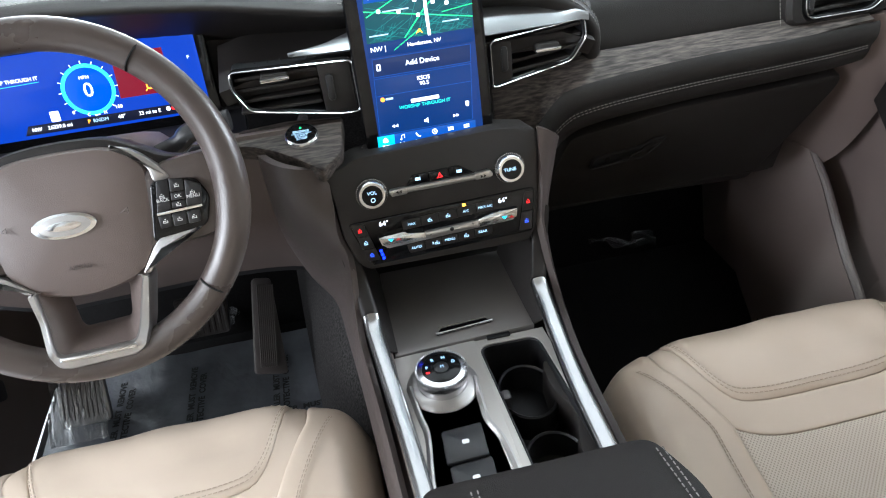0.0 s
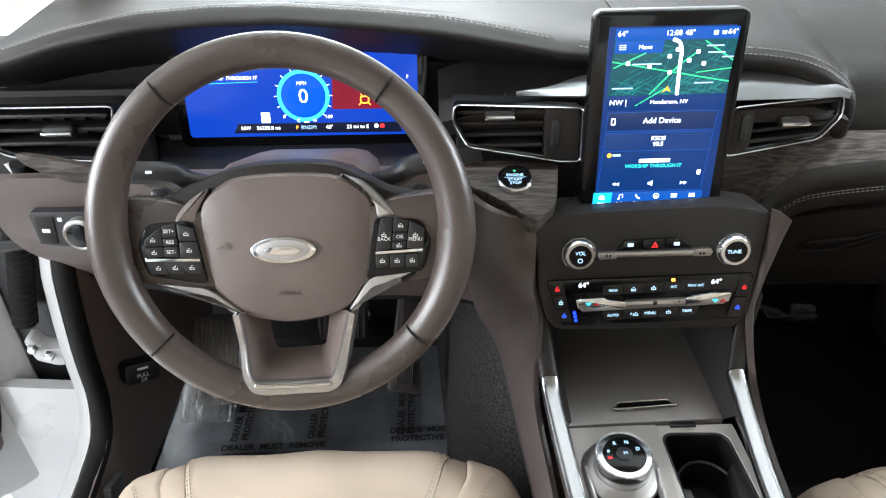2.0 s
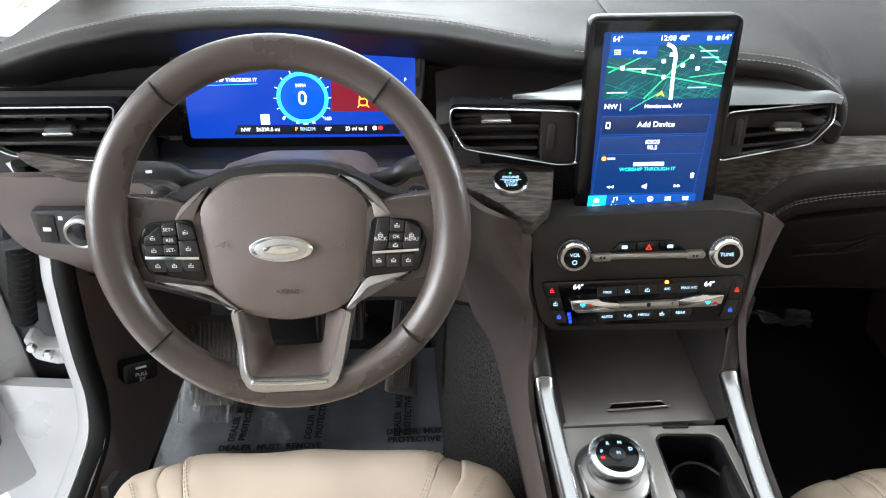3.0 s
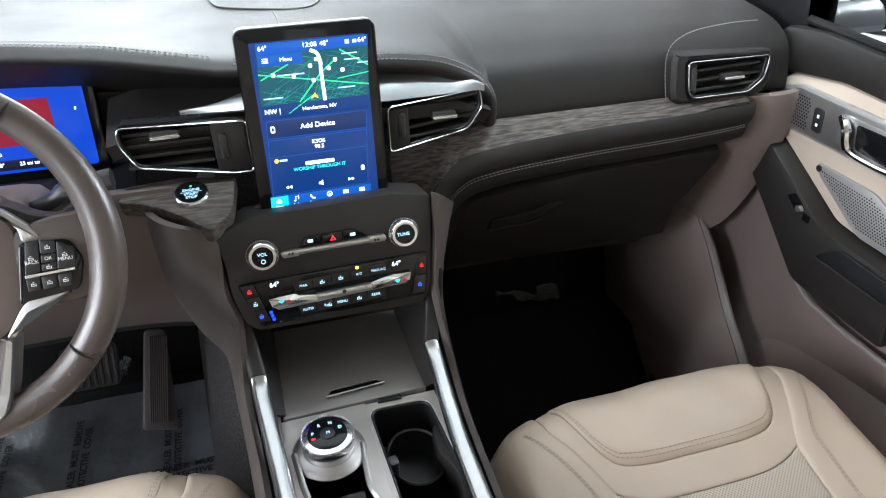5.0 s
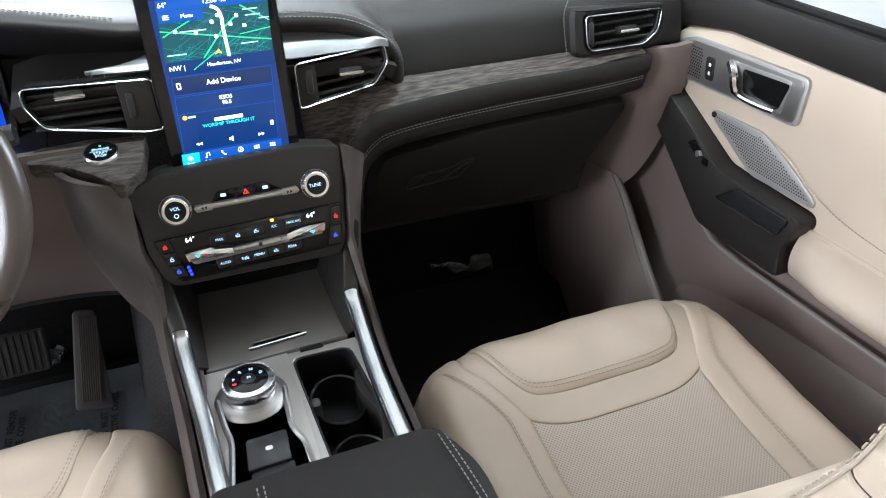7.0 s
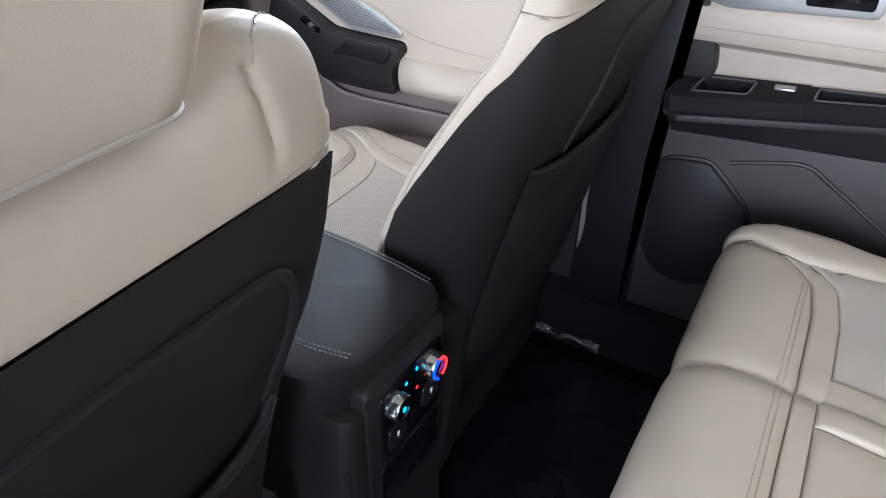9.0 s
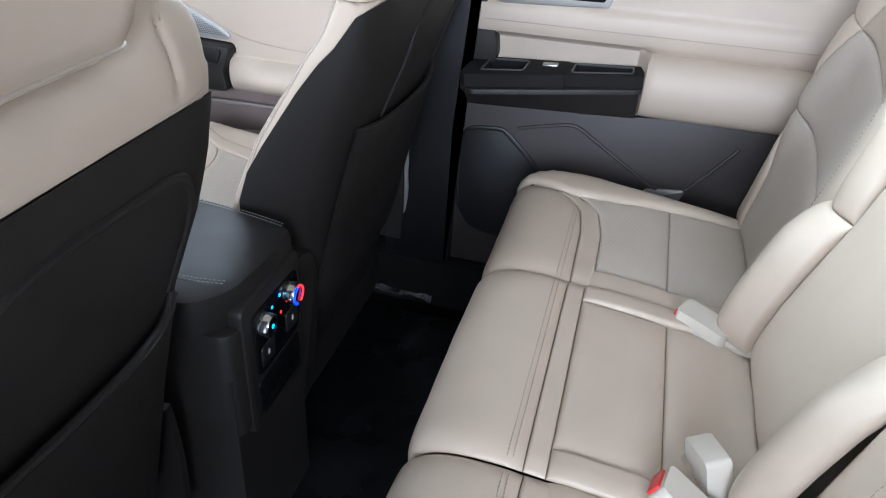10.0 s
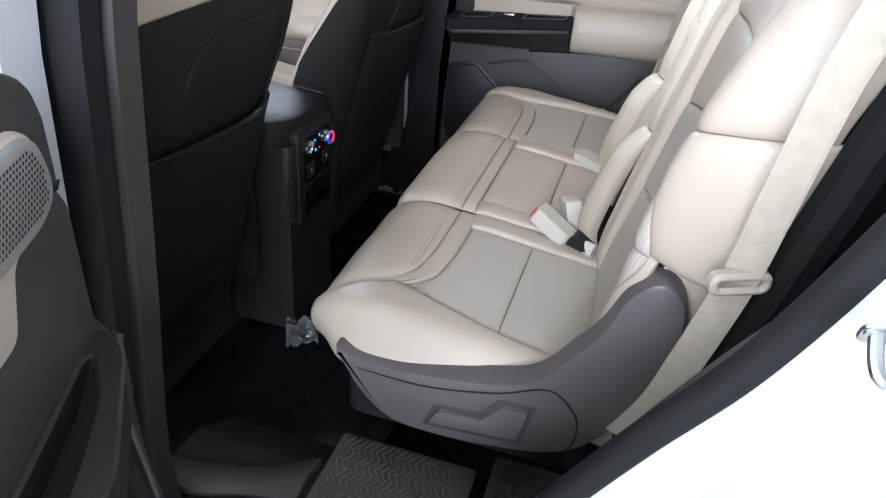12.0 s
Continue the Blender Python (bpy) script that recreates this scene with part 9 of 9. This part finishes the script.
# rear face of the console: panel, two knobs, lit buttons, sockets
RF = plane_at((0, -0.556, 0.4), (1, 0, 0), (0, 0, 1))
rc = thing("rear_climate_panel", (0.02, -0.555, 0.3), "black rear climate panel with lit chrome knobs on the console", "control panel")
bm = bm_new()
slab(bm, rounded([(-0.062, 0.1), (0.1, 0.1), (0.098, -0.12), (-0.06, -0.12)], 0.015), RF, -0.02, 0.0, 0.006)
cover = part("cover", bm, DARK, rc)
bm = bm_new()
slab(bm, rounded([(-0.042, 0.078), (0.085, 0.075), (0.088, 0.0), (0.08, -0.03), (-0.038, -0.028)], 0.012), RF, -0.002, 0.003, 0.002)
face = part("face", bm, PIANO, rc)
for x, lit in ((-0.0185, LIT_CYAN), (0.0555, LIT_BLUE)):
    m = RF @ Matrix.Translation((x, 0.052, 0.002))
    bm = bm_new()
    lathe(bm, [(0.017, 0), (0.017, 0.012), (0.0155, 0.016), (0.012, 0.016), (0.012, 0.0145)], m, 36)
    k = part("knob", bm, CHROME, rc, "knurled chrome knob")
    bm = bm_new()
    lathe(bm, [(0.0118, 0.012), (0.0118, 0.0152), (0.011, 0.0156)], m, 32)
    part("cap", bm, PIANO, k)
    if lit is LIT_BLUE:
        for a0, a1, mt in ((100, 250, LIT_BLUE), (-70, 90, LIT_RED)):
            bm = bm_new()
            tube(bm, [m @ V((0.0135 * math.cos(radians(a)), 0.0135 * math.sin(radians(a)), 0.017)) for a in np.linspace(a0, a1, 16)], 0.0016, 6)
            part("lit_arc", bm, mt, k)
    else:
        bar(m @ Matrix.Translation((0, 0, 0.0157)), 0.006, 0.006, lit, k, "symbol", d=0.0003, r=0.002)
for x, y, mt in ((0.008, 0.06, LIT_CYAN), (0.03, 0.065, LIT_CYAN), (0.013, 0.03, LIT_RED), (0.03, 0.036, LIT_RED)):
    bar(RF @ Matrix.Translation((x, y, 0.0032)), 0.0045, 0.0045, mt, face, "indicator", d=0.0004, r=0.002)
for x, y in ((-0.012, 0.0), (0.06, 0.005)):
    bm = bm_new()
    slab(bm, rrect(0.036, 0.034, 0.006, 4, x, y), RF, 0.003, 0.0045, 0.001)
    sk = part("socket", bm, BLACK, face)
    bar(RF @ Matrix.Translation((x, y, 0.0046)), 0.005, 0.009, WHITE_PRINT, sk, "symbol", d=0.0002, r=0.002)
bm = bm_new()
slab(bm, rounded([(-0.042, -0.036), (0.08, -0.036), (0.078, -0.1), (-0.042, -0.1)], 0.008), RF, -0.004, 0.002, 0.001)
part("vent_recess", bm, PIANO, rc)
bm = bm_new()
slab(bm, rounded([(0.09, 0.06), (0.15, 0.062), (0.19, 0.04), (0.198, 0.0), (0.19, -0.1), (0.165, -0.22), (0.09, -0.24)], 0.03, 6), plane_at((0, -0.5, 0.4), (1, 0, 0), (0, 0, 1)), -0.06, 0.045, 0.02)
part("side_cheek", bm, DARK, rc)

# ---------------------------------------------------------------- pedals and driver's mat
def pedal(name, pts, label, ribs, mat):
    p = thing(name, pts[2], label, "pedal", "pedals")
    a, b, c, d = [V(q) for q in pts]  # top left, top right, bottom right, bottom left
    m = plane_at((a + b + c + d) / 4, b - a, (a + b) / 2 - (c + d) / 2)
    inv = m.inverted()
    bm = bm_new()
    slab(bm, rounded([((inv @ q).x, (inv @ q).y) for q in (a, b, c, d)], 0.008), m, -0.012, 0.0, 0.003)
    pad = part("pad", bm, mat, p)
    w, h = (b - a).length, (a - d).length
    for i in range(ribs):
        bm = bm_new()
        x = -w * 0.42 + w * 0.84 * i / (ribs - 1)
        box(bm, m @ Matrix.Translation((x, 0, 0)), w * 0.45 / ribs, h * 0.86, 0.004, 0.001, 0.001)
        part("rib", bm, mat, pad)
    return p


pedal("accelerator_pedal", [(-0.304, 0.47, 0.28), (-0.272, 0.475, 0.27), (-0.266, 0.345, 0.145), (-0.33, 0.355, 0.15)], "ribbed dark grey accelerator pedal", 9, TREAD)
pedal("brake_pedal", [(-0.47, 0.53, 0.22), (-0.37, 0.53, 0.22), (-0.375, 0.49, 0.15), (-0.465, 0.49, 0.15)], "ribbed dark grey brake pedal", 8, TREAD)
pedal("footrest", [(-0.712, 0.53, 0.185), (-0.63, 0.53, 0.185), (-0.617, 0.412, 0.06), (-0.709, 0.412, 0.06)], "ribbed metal footrest under wrinkled clear film", 9, SILVER)
mat_thing = thing("floor_mat", (-0.48, 0.3, 0.0), "charcoal floor mat under a printed protective film", "floor mat")
bm = bm_new()
sheet(bm, lambda u, v: (-0.745 + 0.52 * u, -0.2 + 0.77 * v, 0.038 + 0.004 * noise.noise(V((u * 9, v * 14, 0))) + (0.1 * max(0, v - 0.86) * 7 * max(0, v - 0.86))), 40, 60, 0.012)
fm = part("film", bm, SMOKE, mat_thing, "wrinkled grey protective film")
MM2 = plane_at((0, 0, 0.0465), (1, 0.02, 0), (0, 1, 0))
for x, y in ((-0.535, 0.332), (-0.21 - 0.02, 0.357)):
    words("DEALER  MUST  REMOVE", MM2 @ Matrix.Translation((x, y, 0)), 0.017, PRINT, fm, bold=0.0006)
    words("PROTECTIVE  COVER", MM2 @ Matrix.Translation((x - 0.01, y - 0.019, 0)), 0.017, PRINT, fm, bold=0.0006)
for x, y in ((-0.465, 0.44), (-0.605, 0.44), (-0.3, 0.44)):
    r = MM2 @ Matrix.Translation((x, y, 0)) @ Matrix.Rotation(radians(88), 4, "Z")
    words("DEALER  MUST  REMOVE", r, 0.017, PRINT, fm, bold=0.0006)
    words("PROTECTIVE  COVER", r @ Matrix.Translation((-0.01, -0.019, 0)), 0.017, PRINT, fm, bold=0.0006)


def crumple(name, centre, sx, sy, h, label, seed, turn=0.0, tip=0.0):
    """A crumpled scrap of clear film."""
    bm = bm_new()
    c = V(centre)
    ro = Matrix.Rotation(turn, 3, "Z") @ Matrix.Rotation(tip, 3, "X")
    sheet(bm, lambda u, v: c + ro @ V(((u - 0.5) * sx, (v - 0.5) * sy, 0.012 + h * (0.5 + noise.noise(V((u * 5 + seed, v * 4, seed)))) + 0.5 * h * noise.noise(V((u * 14, v * 11, seed))))), 26, 18, 0.0012)
    ob = part(name, bm, FILM, None, "", 20)
    return tagged(ob, label, "plastic film", "scraps of film")


crumple("plastic_wrap", (0.46, 0.69, 0.012), 0.3, 0.035, 0.03, "crumpled clear plastic film on the passenger floor", 1.3, -0.25)
crumple("plastic_wrap", (-0.44, 0.66, 0.045), 0.12, 0.045, 0.025, "crumpled clear plastic film beside the pedals", 4.1, -0.5)
crumple("plastic_wrap", (-0.668, 0.452, 0.112), 0.105, 0.19, 0.016, "crumpled clear plastic film over the footrest", 7.7, 0.0, 0.8)
crumple("plastic_wrap", (-0.12, -0.58, 0.026), 0.1, 0.07, 0.02, "crumpled clear plastic film on the rear floor", 2.2, 0.5)
crumple("plastic_wrap", (0.64, -0.54, 0.024), 0.025, 0.15, 0.014, "torn strip of clear plastic film on the rear floor", 5.2)
FILM_BLACK = material("black_floor_film", (0.005, 0.0055, 0.006), 0.28, wear=0.2, wear_scale=8, grain=0.9, scale=38, spec=0.4, crease=(9, 0.9))
rm = thing("floor_mat", (-0.25, -0.68, 0.0), "black rear floor mat under glossy creased film", "floor mat")
bm = bm_new()
slab(bm, rounded([(-0.58, -0.46), (0.62, -0.46), (0.62, -0.86), (-0.58, -0.86)], 0.03), plane_at((0, 0, 0), (1, 0, 0), (0, 1, 0)), 0.001, 0.012, 0.004)
rmm = part("sheet", bm, BLACK_CARPET, rm)
bm = bm_new()
sheet(bm, lambda u, v: (-0.6 + 1.2 * u, -0.87 + 0.42 * v, 0.02 + 0.006 * abs(noise.noise(V((u * 9, v * 5, 3.1)))) + 0.01 * max(0.0, noise.noise(V((u * 5, v * 3 + u * 4, 8.7))))), 90, 40, 0.002)
part("film", bm, FILM_BLACK, rmm, "creased glossy black film")

# ---------------------------------------------------------------- buckles and the rear belt
def buckle(o, ahead, up, label, red=True, w=0.042, h=0.075):
    b = thing("belt_buckle", o, label, "belt buckle", "rear belt buckles")
    m = plane_at(o, V(ahead).cross(V(up)) * -1, ahead)
    bm = bm_new()
    slab(bm, rrect(w, h, 0.007, 5), m, -0.014, 0.016, 0.005)
    part("case", bm, IVORY, b, "ivory plastic buckle case")
    if red:
        bm = bm_new()
        box(bm, m @ Matrix.Translation((0, 0.0372, 0.0015)) @ Matrix.Rotation(radians(-90), 4, "X"), 0.03, 0.017, 0.003, 0.002, 0.001)
        part("release", bm, RED, b, "red release button")
    bm = bm_new()
    tube(bm, [m @ V(p) for p in spline([(0, -0.035, 0.0), (0.003, -0.06, -0.008), (0.008, -0.085, -0.02)], 8)], 0.014, 8, flat=0.6)
    part("strap", bm, IVORY, b)
    return b


buckle((-0.148, -1.098, 0.462), (0.25, 0.8, 0.42), (0.05, -0.4, 0.9), "ivory belt buckle with red release, standing up from the bench")
buckle((-0.085, -1.122, 0.458), (0.1, 0.25, 0.95), (-0.4, 0.85, -0.2), "ivory centre belt buckle standing upright", False, 0.052, 0.062)
buckle((0.19, -1.125, 0.448), (0.45, 0.85, 0.1), (0, -0.1, 1), "ivory belt buckle lying between the cushions")
for x, y, w in ((-0.125, -1.168, 0.13), (0.2, -1.2, 0.06)):
    bm = bm_new()
    tube(bm, spline([(x - w * 0.4, y + 0.02, 0.435), (x, y, 0.445), (x + w * 0.4, y - 0.03, 0.475)], 12), 0.018 + 0.1 * (w - 0.06), 10, flat=0.7)
    tagged(part("buckle_shroud", bm, DARK), "dark plastic shroud between the rear cushions", "shroud")
sl = thing("anchor_slot", (-0.06, -1.12, 0.44), "beige bezel of a child seat anchor slot in the cushion", "anchor slot")
ASM = plane_at((-0.06, -1.118, 0.4445), (0.7, -0.7, 0), (0.7, 0.7, 0.0))
bm = bm_new()
hollow(bm, rrect(0.05, 0.032, 0.012, 5), rrect(0.036, 0.018, 0.008, 5), ASM, -0.006, 0.006, 0.003)
part("bezel", bm, BEIGE, sl)
bm = bm_new()
slab(bm, rrect(0.038, 0.02, 0.008, 5), ASM, -0.006, 0.001, 0.0005)
part("opening", bm, BLACK, sl)

belt = thing("seat_belt", (-0.6, -1.3, 0.48), "beige seat belt hanging in front of the rear quarter", "seat belt")
BL = spline([(-0.6, -1.262, 0.44), (-0.6, -1.29, 0.5), (-0.6, -1.308, 0.57), (-0.6, -1.333, 0.685), (-0.6, -1.345, 0.78), (-0.6, -1.36, 0.9), (-0.6, -1.38, 1.0), (-0.6, -1.42, 1.25)], 60)
bm = bm_new()


def web(u, v):
    i = min(59, int(round(u * 59)))
    p = BL[i]
    return (p.x - 0.004 + 0.008 * (v - 0.5), p.y + 0.035 * (v - 0.5), p.z + 0.008 * (v - 0.5))


sheet(bm, web, 59, 10, 0.0018)
wb2 = part("webbing", bm, WEBBING, belt, "woven beige webbing")
for k in (0.06, 0.94):
    bm = bm_new()
    tube(bm, [V(web(u, k)) + V((-0.0002, 0.0, 0)) for u in np.linspace(0, 1, 60)], 0.0004, 4)
    part("selvedge", bm, WEBBING, wb2)
GM = plane_at((-0.608, -1.334, 0.689), (0.35, -1, 0.1), (0.0, 0.12, 1))
bm = bm_new()
hollow(bm, rrect(0.064, 0.026, 0.011, 6), rrect(0.044, 0.007, 0.003, 6), GM, -0.006, 0.008, 0.004)
part("tongue_guide", bm, BEIGE_TRIM, belt, "oval beige belt guide")
bm = bm_new()
tube(bm, [(-0.575, -1.33, 0.45), (-0.57, -1.37, 0.62), (-0.565, -1.42, 0.85), (-0.56, -1.48, 1.1)], 0.025, 8)
tagged(part("curtain_edge", bm, RUBBER), "black padded edge behind the rear seat", "trim", kind="structure")

# ---------------------------------------------------------------- dash top details
TPM = plane_at((-0.01, 0.53, 0.8065), (1, 0, 0), (0, 1, 0))
bm = bm_new()
tube(bm, [TPM @ V((p.x, p.y, 0.0)) for p in spline([(-0.1, 0.12), (-0.085, 0.03), (-0.065, 0.004), (0.0, -0.022), (0.046, -0.026), (0.07, 0.0), (0.09, 0.06), (0.11, 0.12)], 40)], 0.0016, 6)
part("sensor_cover_joint", bm, DARK, dash)
bm = bm_new()
tube(bm, [(-0.01, 0.235, 0.819), (-0.01, 0.3, 0.815), (-0.01, 0.46, 0.8075), (-0.012, 0.5, 0.8065)], 0.0012, 6)
part("pad_joint", bm, DARK, dash)
GRM = plane_at((-0.745, 0.4, 0.83), (1, 0, 0), (0, 1, 0.1))
for i in range(3):
    bm = bm_new()
    box(bm, GRM @ Matrix.Translation((0.01 * i - 0.01, 0.0, 0)), 0.005, 0.06, 0.004, 0.002, 0.001)
    part("side_grille", bm, BEIGE_TRIM, dash)
